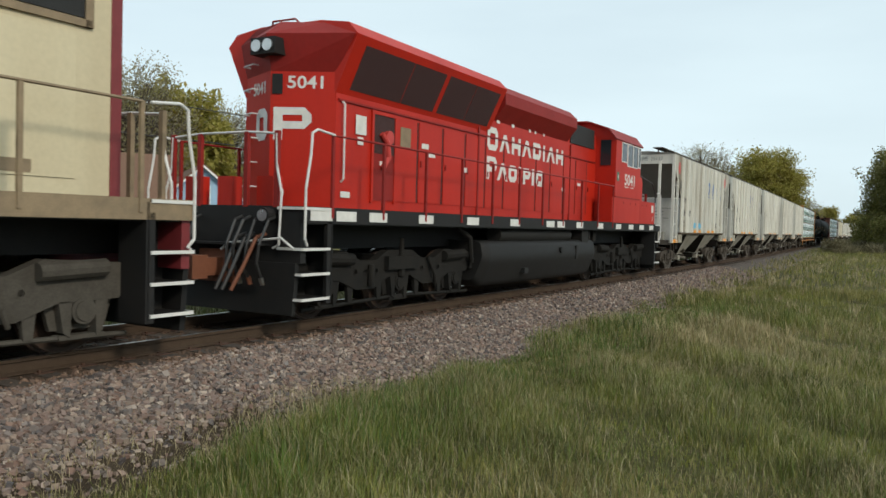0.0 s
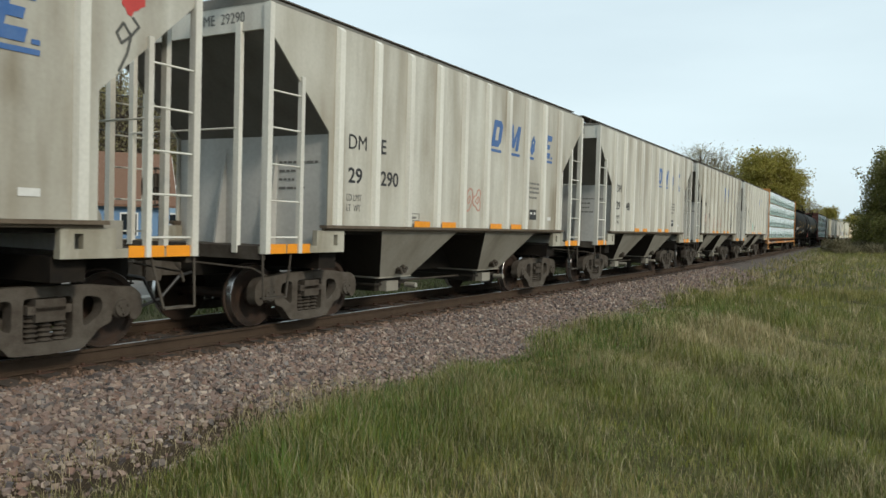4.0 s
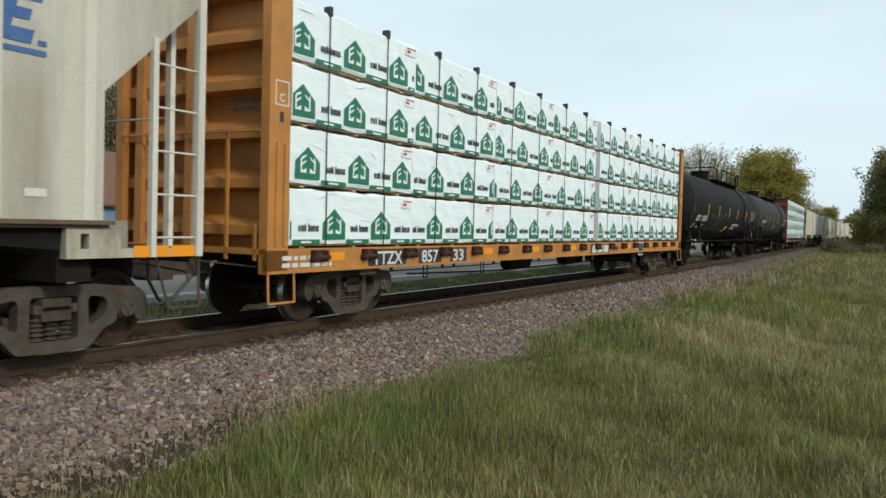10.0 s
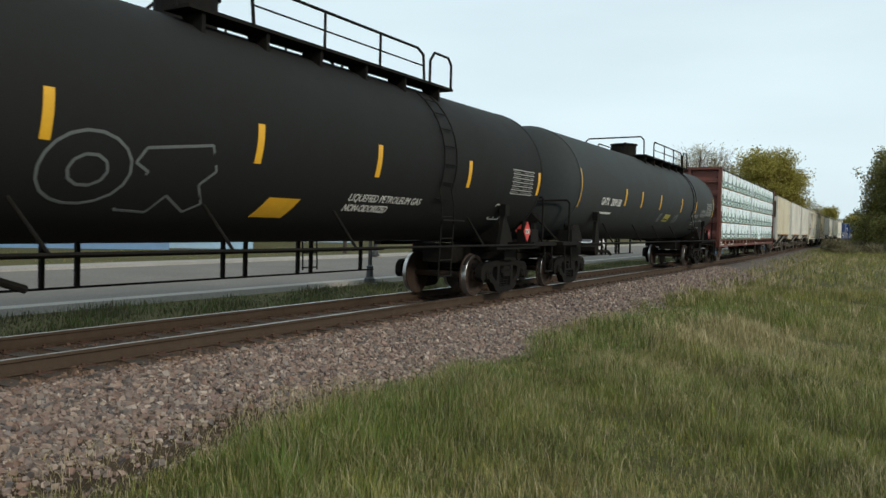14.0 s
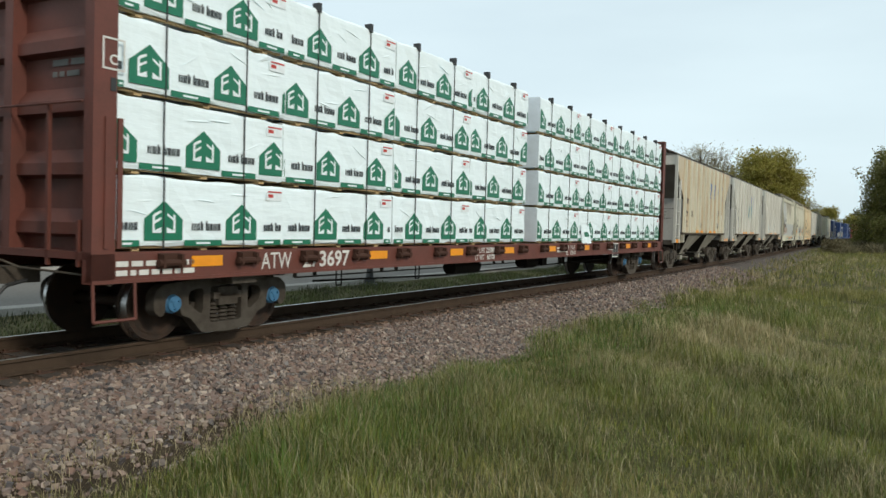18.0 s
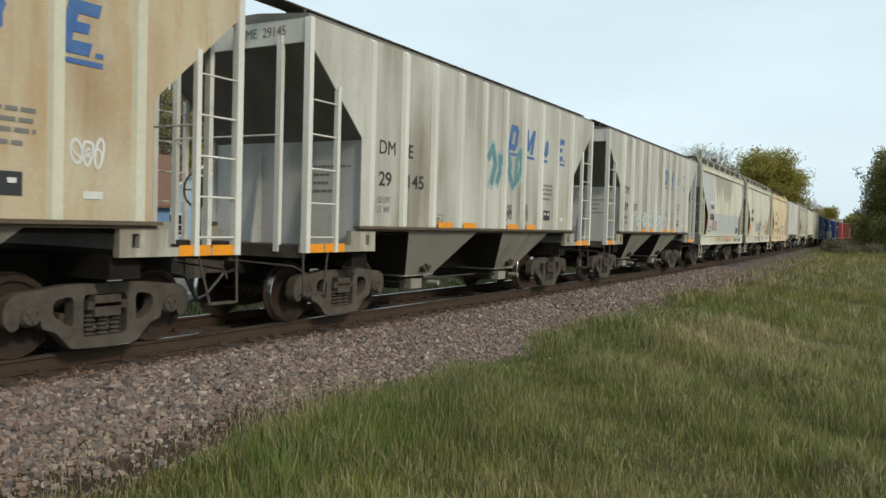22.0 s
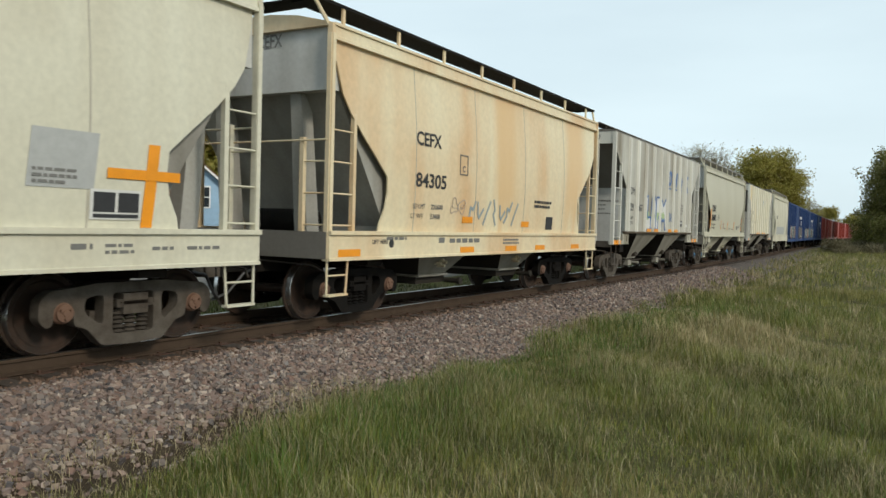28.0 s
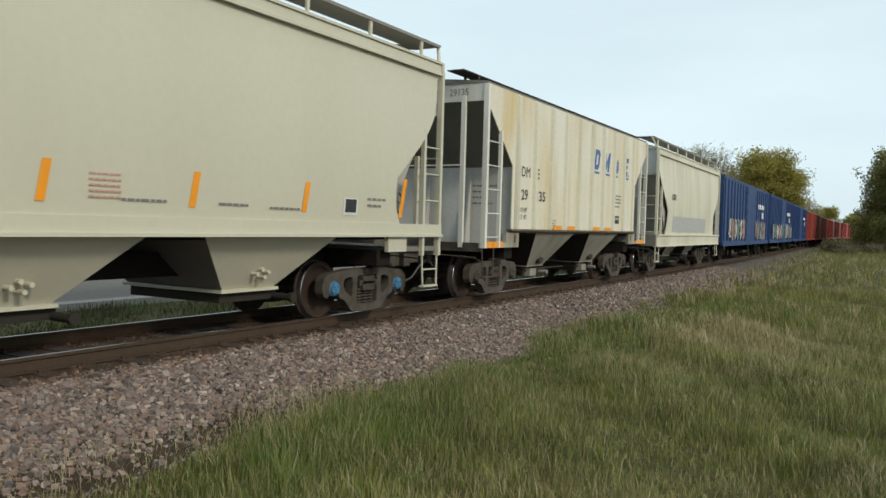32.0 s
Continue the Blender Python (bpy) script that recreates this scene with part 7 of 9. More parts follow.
def loco_truck(car, y, mat):
    tr = part("truck", loco_truck_frame(), mat, car, "three-axle locomotive truck caked with dust")
    tr.location.y = y
    for yy in (-2.07, 0.0, 2.07):
        shared("wheelset", LOCO_AXLE, wheel_rust, tr, Matrix.Translation((0, yy, 0.508)))
        for s in (-1, 1):
            part("journal_box", Mesh().cyl((s * 1.0, yy, 0.508), (s * 1.17, yy, 0.508), 0.15, 14).cyl((s * 1.17, yy, 0.508), (s * 1.19, yy, 0.508), 0.11, 14), mat, tr, smooth=30)
        part("traction_motor", Mesh().lathe([(-0.62, 0.2), (-0.6, 0.36), (0.6, 0.36), (0.62, 0.2)], "x", (0, yy + (0.5 if yy < 1 else -0.5), 0.56), n=10).box(0.45, 0.66, yy - 0.42, yy + 0.42, 0.2, 0.8).box(-0.66, -0.45, yy - 0.42, yy + 0.42, 0.2, 0.8), steel_dark, tr)
    return tr


def loco_underframe(car, frame_mat, sill_mat, white_blocks):
    part("frame", Mesh().box(-0.6, 0.6, -9.6, 9.6, 1.1, 1.55).box(-1.45, 1.45, -9.6, 9.6, 1.5, 1.6), loco_black, car)
    for s in (-1, 1):
        sill = part("side_sill", Mesh().box(s * 1.42, s * 1.5, -9.74, 9.74, 1.52, 1.76), sill_mat, car)
        if s == 1 and white_blocks:
            for y in (-9.35, -8.75, -7.9, -6.4, -4.6, -2.6, -0.55, 0.15, 1.5, 3.2, 4.9, 6.2, 7.4, 8.6):
                part("reflector", plate(y - 0.25, y + 0.25, 1.56, 1.71, 1.502), white_ink, sill, "white reflective block")
    part("walkway", Mesh().box(-1.46, 1.46, -9.72, 9.72, 1.7, 1.745), loco_black, car)
    # a rounded tank with ends that slope up
    cross = [(p.x, p.y) for p in rounded([(-1.4, 1.24), (-1.47, 0.85), (-1.25, 0.27), (1.25, 0.27), (1.47, 0.85), (1.4, 1.24)], 0.13, 4)]
    v, f, k = [], [], len(cross)
    rings = [(-3.85, 0.85, 0.93), (-3.72, 0.96, 0.98), (-3.6, 1.0, 1.0), (2.85, 1.0, 1.0), (3.0, 0.96, 0.98), (3.12, 0.85, 0.94)]
    for y, deep, broad in rings:
        v += [(x * broad, y, 1.24 - (1.24 - z) * deep) for x, z in cross]
    for r in range(len(rings) - 1):
        f += [(r * k + q, r * k + (q + 1) % k, (r + 1) * k + (q + 1) % k, (r + 1) * k + q) for q in range(k)]
    f += [tuple(range(k)), tuple(range((len(rings) - 1) * k, len(rings) * k))]
    part("fuel_tank", Mesh().add(v, f), loco_black, car, "long rounded black fuel tank", smooth=40)
    me = Mesh().box(1.3, 1.46, -1.9, -1.7, 0.5, 0.62).box(1.3, 1.47, 1.4, 1.5, 0.75, 1.1).cyl((1.4, 0.3, 1.0), (1.5, 0.3, 1.0), 0.08, 10)
    part("filler_cap", me, loco_black, car)
    for s in (-1, 1):
        part("air_reservoir", Mesh().cyl((s * 1.2, -3.0, 1.36), (s * 1.2, 1.3, 1.36), 0.17, 14), loco_grey, car, smooth=40)
        me = Mesh().box(s * 1.1, s * 1.4, 2.0, 2.5, 1.1, 1.5).cyl((s * 1.2, 3.0, 1.15), (s * 1.2, 3.0, 1.5), 0.09, 10).cyl((s * 1.2, 3.5, 1.2), (s * 1.2, 3.5, 1.5), 0.08, 10)
        me.tube([(s * 1.2, -4.6, 1.5), (s * 1.25, -4.2, 1.3), (s * 1.2, -4.0, 0.8)], 0.05, 8)
        part("piping", me, loco_grey, car)
    for e in (-1, 1):
        loco_truck(car, e * 6.55, loco_truck_paint if white_blocks else loco_truck_dust)
        # end plate, plough, stairs
        part("end_plate", Mesh().box(-1.45, 1.45, e * 9.62, e * 9.74, 0.95, 1.76), frame_mat, car)
        me = Mesh().prism([(-1.4, 0.95), (1.4, 0.95), (1.35, 0.2), (-1.35, 0.2)], e * 9.7, e * 9.78, "y")
        part("pilot_plough", me, loco_black, car)
        for s in (-1, 1):
            well = part("step_well", Mesh().box(s * 1.02, s * 1.06, e * 9.1, e * 9.74, 0.4, 1.72).box(s * 1.06, s * 1.5, e * 9.08, e * 9.12, 0.35, 1.72).box(s * 1.44, s * 1.5, e * 9.1, e * 9.2, 0.35, 1.6), loco_black, car)
            for z in (0.42, 0.78, 1.14, 1.72):
                part("step", Mesh().box(s * 1.06, s * 1.5, e * 9.12, e * 9.76, z, z + 0.025), loco_black, well)
                part("step_edge", Mesh().box(s * 1.5, s * 1.515, e * 9.14, e * 9.76, z - 0.01, z + 0.03).box(s * 1.06, s * 1.5, e * 9.76, e * 9.775, z - 0.01, z + 0.03), hand_rail, well)
        me = Mesh().box(-0.14, 0.14, e * 9.5, e * 10.2, 0.72, 0.98).prism([(-0.18, e * 10.15), (0.15, e * 10.15), (0.16, e * 10.45), (0.03, e * 10.4), (-0.13, e * 10.52), (-0.19, e * 10.4)], 0.68, 1.02, "z")
        part("coupler", me, rust_hose, car)
        for x in (-0.9, -0.7, -0.5, 0.5, 0.65, 0.85):
            part("air_hose", Mesh().tube([(x, e * 9.76, 1.35), (x, e * 9.95, 1.3), (x * 0.9, e * 10.1, 0.9), (x * 0.8, e * 10.25, 0.55)], 0.028, 6), strap_black if abs(x) < 0.8 else rust_hose, car)
        for i, x in enumerate((-1.15, -1.0, -0.6, -0.4, 0.4, 0.55, 0.75, 1.0)):
            me = Mesh().tube([(x, e * 9.74, 1.6), (x + 0.02, e * 9.9, 1.55), (x * 0.97, e * (10.0 + 0.03 * (i % 3)), 1.2), (x * 0.92, e * 10.02, 0.85 + 0.08 * (i % 2)), (x * 0.9, e * 9.9, 0.72)], 0.022, 6)
            hose = part("jumper_hose", me, strap_black, car)
            part("hose_end", Mesh().cyl((x * 0.9, e * 9.9, 0.72), (x * 0.9, e * 9.86, 0.62), 0.035, 8), (rust_hose, tread)[i % 2], hose)
        part("coupler_pocket", Mesh().box(-0.3, 0.3, e * 9.74, e * 9.86, 0.62, 1.1), rust_hose, car)
        part("end_step", Mesh().box(-0.9, 0.9, e * 9.74, e * 9.98, 1.18, 1.21), loco_black, car)
        part("ditch_light", Mesh().cyl((0.9, e * 9.74, 1.62), (0.9, e * 9.9, 1.62), 0.11, 14), loco_black, car)
        part("ditch_lens", Mesh().cyl((0.9, e * 9.9, 1.62), (0.9, e * 9.91, 1.62), 0.085, 14), tread, car)
        part("uncoupling_lever", Mesh().tube([(1.4, e * 9.82, 1.15), (1.2, e * 9.85, 1.3), (0.25, e * 9.85, 1.2), (0.2, e * 9.95, 1.1)], 0.018, 6), hand_rail, car)


def loco_rails(car, rail_mat, post_mat, ends_mat, y0, y1, cab_gap):
    for s in (-1, 1):
        a, b = y0, y1
        rail = part("long_handrail", Mesh().tube([(s * 1.5, a, 2.82), (s * 1.5, b, 2.82)], 0.02, 6), rail_mat, car)
        n = int((b - a) / 1.3)
        for i in range(n + 1):
            y = a + (b - a) * i / n
            part("stanchion", Mesh().box(s * 1.475, s * 1.515, y - 0.025, y + 0.025, 1.6, 2.83), post_mat, rail)
        for e in (-1, 1):
            me = Mesh().tube([(s * 1.52, e * 9.1, 2.82), (s * 1.52, e * 9.5, 2.86), (s * 1.52, e * 9.62, 2.8), (s * 1.52, e * 9.64, 2.5), (s * 1.52, e * 9.74, 2.0), (s * 1.52, e * 9.74, 1.3), (s * 1.5, e * 9.66, 1.2)], 0.019, 8)
            part("grab_iron", me, ends_mat, car)
            me = Mesh().tube([(s * 1.0, e * 9.74, 2.8), (s * 1.02, e * 9.74, 2.3), (s * 1.12, e * 9.76, 1.95), (s * 1.1, e * 9.78, 1.2), (s * 1.0, e * 9.78, 1.15)], 0.018, 8)
            part("grab_iron", me, ends_mat, car)
    for e in (-1, 1):
        me = Mesh().tube([(-1.0, e * 9.72, 2.8), (-0.45, e * 9.72, 2.84), (0.45, e * 9.72, 2.84), (1.0, e * 9.72, 2.8)], 0.018, 8)
        part("end_rail", me, ends_mat, car)
        for x in (-1.0, -0.45, 0.45, 1.0):
            part("end_post", Mesh().box(x - 0.035, x + 0.035, e * 9.69, e * 9.75, 1.74, 2.84), post_mat if ends_mat is hand_rail else rail_mat, car)


def red_locomotive():
    car = thing("locomotive", "red diesel freight locomotive with white lettering and black frame", "locomotive", "locomotives of the train")
    loco_underframe(car, loco_black, loco_black, True)
    # long hood: plain sides below, flared radiators above
    me = Mesh().prism([(-0.9, 1.745), (0.9, 1.745), (0.9, 4.3), (0.72, 4.5), (-0.72, 4.5), (-0.9, 4.3)], -8.25, 4.45, "y")
    me.prism([(-0.72, 4.49), (0.72, 4.49), (0.5, 4.62), (-0.5, 4.62)], -8.2, 4.4, "y")
    hood = part("long_hood", me, loco_red, car, "red long hood with flared radiators")
    me = Mesh().prism([(-0.9, -8.26), (0.0, -8.72), (0.9, -8.26)], 1.745, 4.45, "z")
    part("hood_end", me, loco_red, hood, "pointed red hood end")
    me = Mesh().add([(-0.9, -8.255, 3.93), (0, -8.715, 3.93), (0.9, -8.255, 3.93), (-1.0, -8.3, 4.52), (0, -8.85, 4.52), (1.28, -8.3, 4.52), (-0.7, -8.3, 4.74), (0, -8.5, 4.78), (0.7, -8.3, 4.74)],
                    [(0, 1, 4, 3), (1, 2, 5, 4), (3, 4, 7, 6), (4, 5, 8, 7), (0, 3, 6, 7, 8, 5, 2), (0, 2, 1)])
    part("hood_visor", me, loco_red_dull, hood)
    near_face = Matrix(((0.4344, 0.9008, 0, 0.0), (-0.9008, 0.4344, 0, -8.724), (0, 0, 1, 0), (0, 0, 0, 1)))
    far_face = Matrix(((-0.4344, 0.9008, 0, -0.954), (-0.9008, -0.4344, 0, -8.265), (0, 0, 1, 0), (0, 0, 0, 1)))
    flare = [(0.9, 3.62), (1.3, 4.52), (1.12, 4.72), (0.6, 4.8), (-0.6, 4.8), (-1.12, 4.72), (-1.3, 4.52), (-0.9, 3.62)]
    me = Mesh().prism(flare, -8.27, -2.75, "y")
    part("radiator_flare", me, loco_red, hood)
    for s in (-1, 1):
        for y0, y1 in ((-7.95, -6.45), (-6.43, -5.3), (-5.15, -4.05), (-4.03, -2.95)):
            e1, e2 = 0.1, 0.86
            px = lambda k: s * (0.9 + 0.4 * k + 0.006)
            pz = lambda k: 3.62 + 0.9 * k
            me = Mesh().add([(px(e1), y0, pz(e1)), (px(e1), y1, pz(e1)), (px(e2), y1, pz(e2)), (px(e2), y0, pz(e2)), (px(e1) - s * 0.03, y0, pz(e1)), (px(e1) - s * 0.03, y1, pz(e1)), (px(e2) - s * 0.03, y1, pz(e2)), (px(e2) - s * 0.03, y0, pz(e2))],
                            [(0, 1, 2, 3), (4, 7, 6, 5), (0, 4, 5, 1), (1, 5, 6, 2), (2, 6, 7, 3), (3, 7, 4, 0)])
            part("radiator_screen", me, grille, hood, "dark radiator screen")
        me = Mesh().prism([(s * 0.9, 3.9), (s * 1.16, 4.25), (s * 1.16, 4.5), (s * 0.95, 4.7), (0, 4.74)], -2.5, 2.05, "y")
        part("dynamic_brake_blister", me, loco_red_dull, hood)
        part("air_intake_screen", Mesh().box(s * 0.9, s * 0.93, 2.25, 4.2, 3.9, 4.45), grille_black, hood)
        for i in range(11):
            y = -6.2 + i * 0.94
            part("hood_door", Mesh().box(s * 0.9, s * 0.915, y - 0.43, y + 0.43, 1.95, 3.45), loco_red, hood)
        for i in range(12):
            y = -6.67 + i * 0.94
            part("door_seam", Mesh().box(s * 0.9, s * 0.908, y - 0.022, y + 0.022, 1.95, 3.45), grille, hood)
            part("door_latch", Mesh().box(s * 0.915, s * 0.935, y + 0.09, y + 0.13, 2.62, 2.74), loco_red_dull, hood)
        part("hood_ledge", Mesh().box(s * 0.9, s * 0.93, -8.2, 4.4, 3.5, 3.535), loco_red_dull, hood)
        for y in (-3.25, 2.3):
            part("door_pillar", Mesh().box(s * 0.9, s * 0.93, y - 0.03, y + 0.03, 1.76, 3.85), loco_red_dull, hood)
    # raised panel as a recess, its shade painted dark red; valves, and labels
    recess = part("equipment_recess", Mesh().box(0.9, 0.921, -7.2, -6.55, 1.95, 2.75), loco_red_dull, hood)
    part("recess_opening", Mesh().box(0.9, 0.922, -7.2, -6.55, 2.75, 3.42), grille, recess, "dark red panel that paints the recess's shade, behind valves")
    part("recess_frame", Mesh().box(0.9, 0.935, -7.26, -7.2, 1.9, 3.48).box(0.9, 0.935, -6.55, -6.49, 1.9, 3.48).box(0.9, 0.935, -7.2, -6.55, 3.42, 3.48), loco_red, recess)
    for x in (-0.85, -0.2, 0.55):
        part("cable_socket_box", Mesh().box(x, x + 0.3, -9.62, -9.42, 1.76, 2.2), loco_red, car, "red socket box on the end platform")
    me = Mesh().tube([(0.95, -7.0, 3.1), (0.97, -6.85, 2.95), (0.97, -6.8, 2.7), (0.95, -6.95, 2.5)], 0.05, 8).cyl((0.93, -6.8, 3.05), (1.0, -6.8, 3.05), 0.12, 12)
    part("valve", me, red_ink, hood)
    for y0, y1, z0, z1, m in ((-7.72, -7.42, 3.02, 3.34, white_ink), (-7.66, -7.5, 2.85, 2.98, white_ink), (-6.35, -6.0, 2.95, 3.3, lead_tan), (-5.6, -5.35, 2.98, 3.08, white_ink), (-5.4, -5.1, 2.84, 2.92, white_ink), (-8.1, -7.85, 1.95, 2.05, white_ink), (-7.0, -6.8, 2.55, 2.63, white_ink), (-2.4, -2.25, 3.86, 3.95, white_ink), (-1.6, -1.45, 3.86, 3.95, white_ink), (-0.6, -0.5, 3.86, 3.95, white_ink), (-0.25, -0.15, 3.86, 3.95, white_ink), (0.3, 0.4, 3.86, 3.95, white_ink), (2.9, 3.15, 2.75, 2.83, white_ink), (1.7, 1.95, 2.55, 2.63, white_ink), (-3.9, -3.75, 2.65, 2.75, white_ink)):
        part("decal", plate(y0, y1, z0, z1, 0.918), m, hood)
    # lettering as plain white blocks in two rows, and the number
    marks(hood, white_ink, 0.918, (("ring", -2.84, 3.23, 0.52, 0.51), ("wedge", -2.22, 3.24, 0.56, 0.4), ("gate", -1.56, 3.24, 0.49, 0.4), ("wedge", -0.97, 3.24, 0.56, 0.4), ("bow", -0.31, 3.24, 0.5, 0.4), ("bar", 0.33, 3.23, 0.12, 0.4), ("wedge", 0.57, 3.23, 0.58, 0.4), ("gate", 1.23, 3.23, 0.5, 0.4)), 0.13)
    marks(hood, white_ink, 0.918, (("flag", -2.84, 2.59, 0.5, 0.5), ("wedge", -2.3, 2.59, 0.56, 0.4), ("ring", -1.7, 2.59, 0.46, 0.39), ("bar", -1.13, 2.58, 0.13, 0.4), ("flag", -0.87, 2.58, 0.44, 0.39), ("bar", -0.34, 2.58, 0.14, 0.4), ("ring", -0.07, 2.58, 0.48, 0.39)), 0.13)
    for text_y, text_z, face, size, wide in ((0.28, 3.68, near_face, 0.2, 0.58), (0.35, 3.62, far_face, 0.2, 0.5)):
        letters("5041", size, white_ink, hood, text_y, text_z, 0.002, wide, name="road_number").matrix_basis = face
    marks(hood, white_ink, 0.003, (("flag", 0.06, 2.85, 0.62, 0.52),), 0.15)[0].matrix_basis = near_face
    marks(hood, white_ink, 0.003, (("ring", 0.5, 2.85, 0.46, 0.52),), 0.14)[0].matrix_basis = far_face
    part("decal", plate(0.05, 0.25, 1.95, 2.06, 0.003), white_ink, hood).matrix_basis = near_face
    me = Mesh().box(-0.24, 0.24, -8.93, -8.6, 4.18, 4.44)
    lamp = part("headlight_box", me, loco_black, hood)
    for x in (-0.11, 0.11):
        part("headlight", Mesh().cyl((x, -8.93, 4.31), (x, -8.96, 4.31), 0.095, 14), tread, lamp)
    part("class_light_recess", plate(0.03, 0.2, 3.58, 3.9, 0.002, 0.012), loco_black, hood).matrix_basis = near_face
    for z in (2.1, 2.5, 2.9, 3.3, 3.7, 4.1):
        part("grab_iron", Mesh().tube([(-0.7, -8.4, z), (-0.74, -8.5, z), (-0.42, -8.66, z), (-0.4, -8.55, z)], 0.014, 6), hand_rail, hood)
    part("grab_iron", Mesh().tube([(0.92, -8.1, 2.2), (0.97, -8.1, 2.25), (0.97, -8.1, 3.45), (0.92, -8.1, 3.5)], 0.018, 6), hand_rail, hood)
    me = Mesh().tube([(-0.3, -8.35, 4.76), (-0.25, -8.4, 4.83), (0.2, -8.4, 4.83), (0.25, -8.35, 4.76)], 0.016, 6).cyl((-0.3, -7.6, 4.78), (-0.3, -7.6, 4.9), 0.2, 12)
    for y in (-6.9, -5.6, -4.3, -3.2):
        me.lathe([(4.78, 0.42), (4.86, 0.42), (4.87, 0.3)], "z", (0, y, 0), n=14)
    for y in (-1.2, 0.6, 2.6, 3.4):
        me.lathe([(4.6, 0.3), (4.84, 0.3), (4.86, 0.2)], "z", (0, y, 0), n=12)
    part("roof_fan", me, loco_red_dull, hood)
    # cab
    me = Mesh().prism([(-1.5, 1.745), (1.5, 1.745), (1.5, 4.25), (1.3, 4.52), (0.7, 4.72), (-0.7, 4.72), (-1.3, 4.52), (-1.5, 4.25)], 4.45, 7.05, "y")
    cab = part("cab", me, loco_red, car, "red cab with side windows")
    part("cab_roof", Mesh().prism([(-1.54, 4.22), (-1.3, 4.54), (-0.7, 4.76), (0.7, 4.76), (1.3, 4.54), (1.54, 4.22), (1.5, 4.2), (1.28, 4.5), (0.7, 4.72), (-0.7, 4.72), (-1.28, 4.5), (-1.5, 4.2)], 4.3, 7.2, "y"), loco_red_dull, cab)
    for s in (-1, 1):
        for y0, y1, z0 in ((5.0, 5.5, 3.62), (5.62, 6.12, 3.52), (6.2, 6.68, 3.52), (6.76, 6.98, 3.56)):
            win = part("window", Mesh().box(s * 1.485, s * 1.506, y0, y1, z0, 4.16), window_glass, cab, "dark cab window")
            me = Mesh()
            for a, b, c, d in ((y0 - 0.03, y0, z0 - 0.03, 4.19), (y1, y1 + 0.03, z0 - 0.03, 4.19), (y0, y1, z0 - 0.03, z0), (y0, y1, 4.16, 4.19)):
                me.box(s * 1.49, s * 1.515, a, b, c, d)
            part("window_frame", me, hand_rail, win)
        part("window", Mesh().box(s * 1.05, s * 1.35, 4.43, 4.452, 3.45, 4.2), window_glass, cab)
        part("cab_box", Mesh().box(s * 1.1, s * 1.5, 4.2, 4.45, 1.76, 2.5), loco_red, cab)
    part("sill_ledge", Mesh().box(1.5, 1.515, 4.46, 7.04, 2.5, 2.54), loco_red_dull, cab)
    letters("5041", 0.34, white_ink, cab, 5.35, 2.92, 1.503, 1.06, name="road_number")
    part("notice", plate(4.58, 4.78, 3.0, 3.26, 1.503), wrap_green, cab, "green safety notice")
    part("notice_cross", Mesh().box(1.507, 1.51, 4.665, 4.695, 3.07, 3.2).box(1.507, 1.51, 4.62, 4.74, 3.12, 3.15), white_ink, cab)
    bars([(5.33, 2.84, 0.5, 0.03), (6.0, 2.84, 0.35, 0.03)], cab, white_ink, 1.503)
    part("nose", Mesh().prism([(7.05, 1.745), (9.05, 1.745), (9.05, 3.2), (8.9, 3.38), (7.05, 3.45)], -1.05, 1.05), loco_red, car, "red short nose")
    for s in (-1, 1):
        part("battery_box", Mesh().box(s * 1.05, s * 1.48, 7.05, 9.05, 1.745, 2.5), loco_red, car)
        part("nose_rail", Mesh().tube([(s * 1.48, 7.05, 3.3), (s * 1.48, 8.6, 3.15), (s * 1.5, 8.95, 2.85), (s * 1.5, 9.0, 2.5)], 0.02, 6), strap_black, car)
    part("notice", plate(8.6, 8.85, 2.15, 2.4, 1.483), white_ink, car)
    letters("F", 0.16, white_ink, car, 8.75, 1.86, 1.483)
    for y in (5.3, 6.0, 6.6, 7.4, 8.0):
        part("lifting_hole", Mesh().box(1.5 if y < 7 else 1.48, 1.506 if y < 7 else 1.486, y, y + 0.07, 2.33, 2.4), loco_red_dull, car)
    loco_rails(car, loco_red_dull, loco_red_dull, hand_rail, -9.1, 4.3, True)
    return car


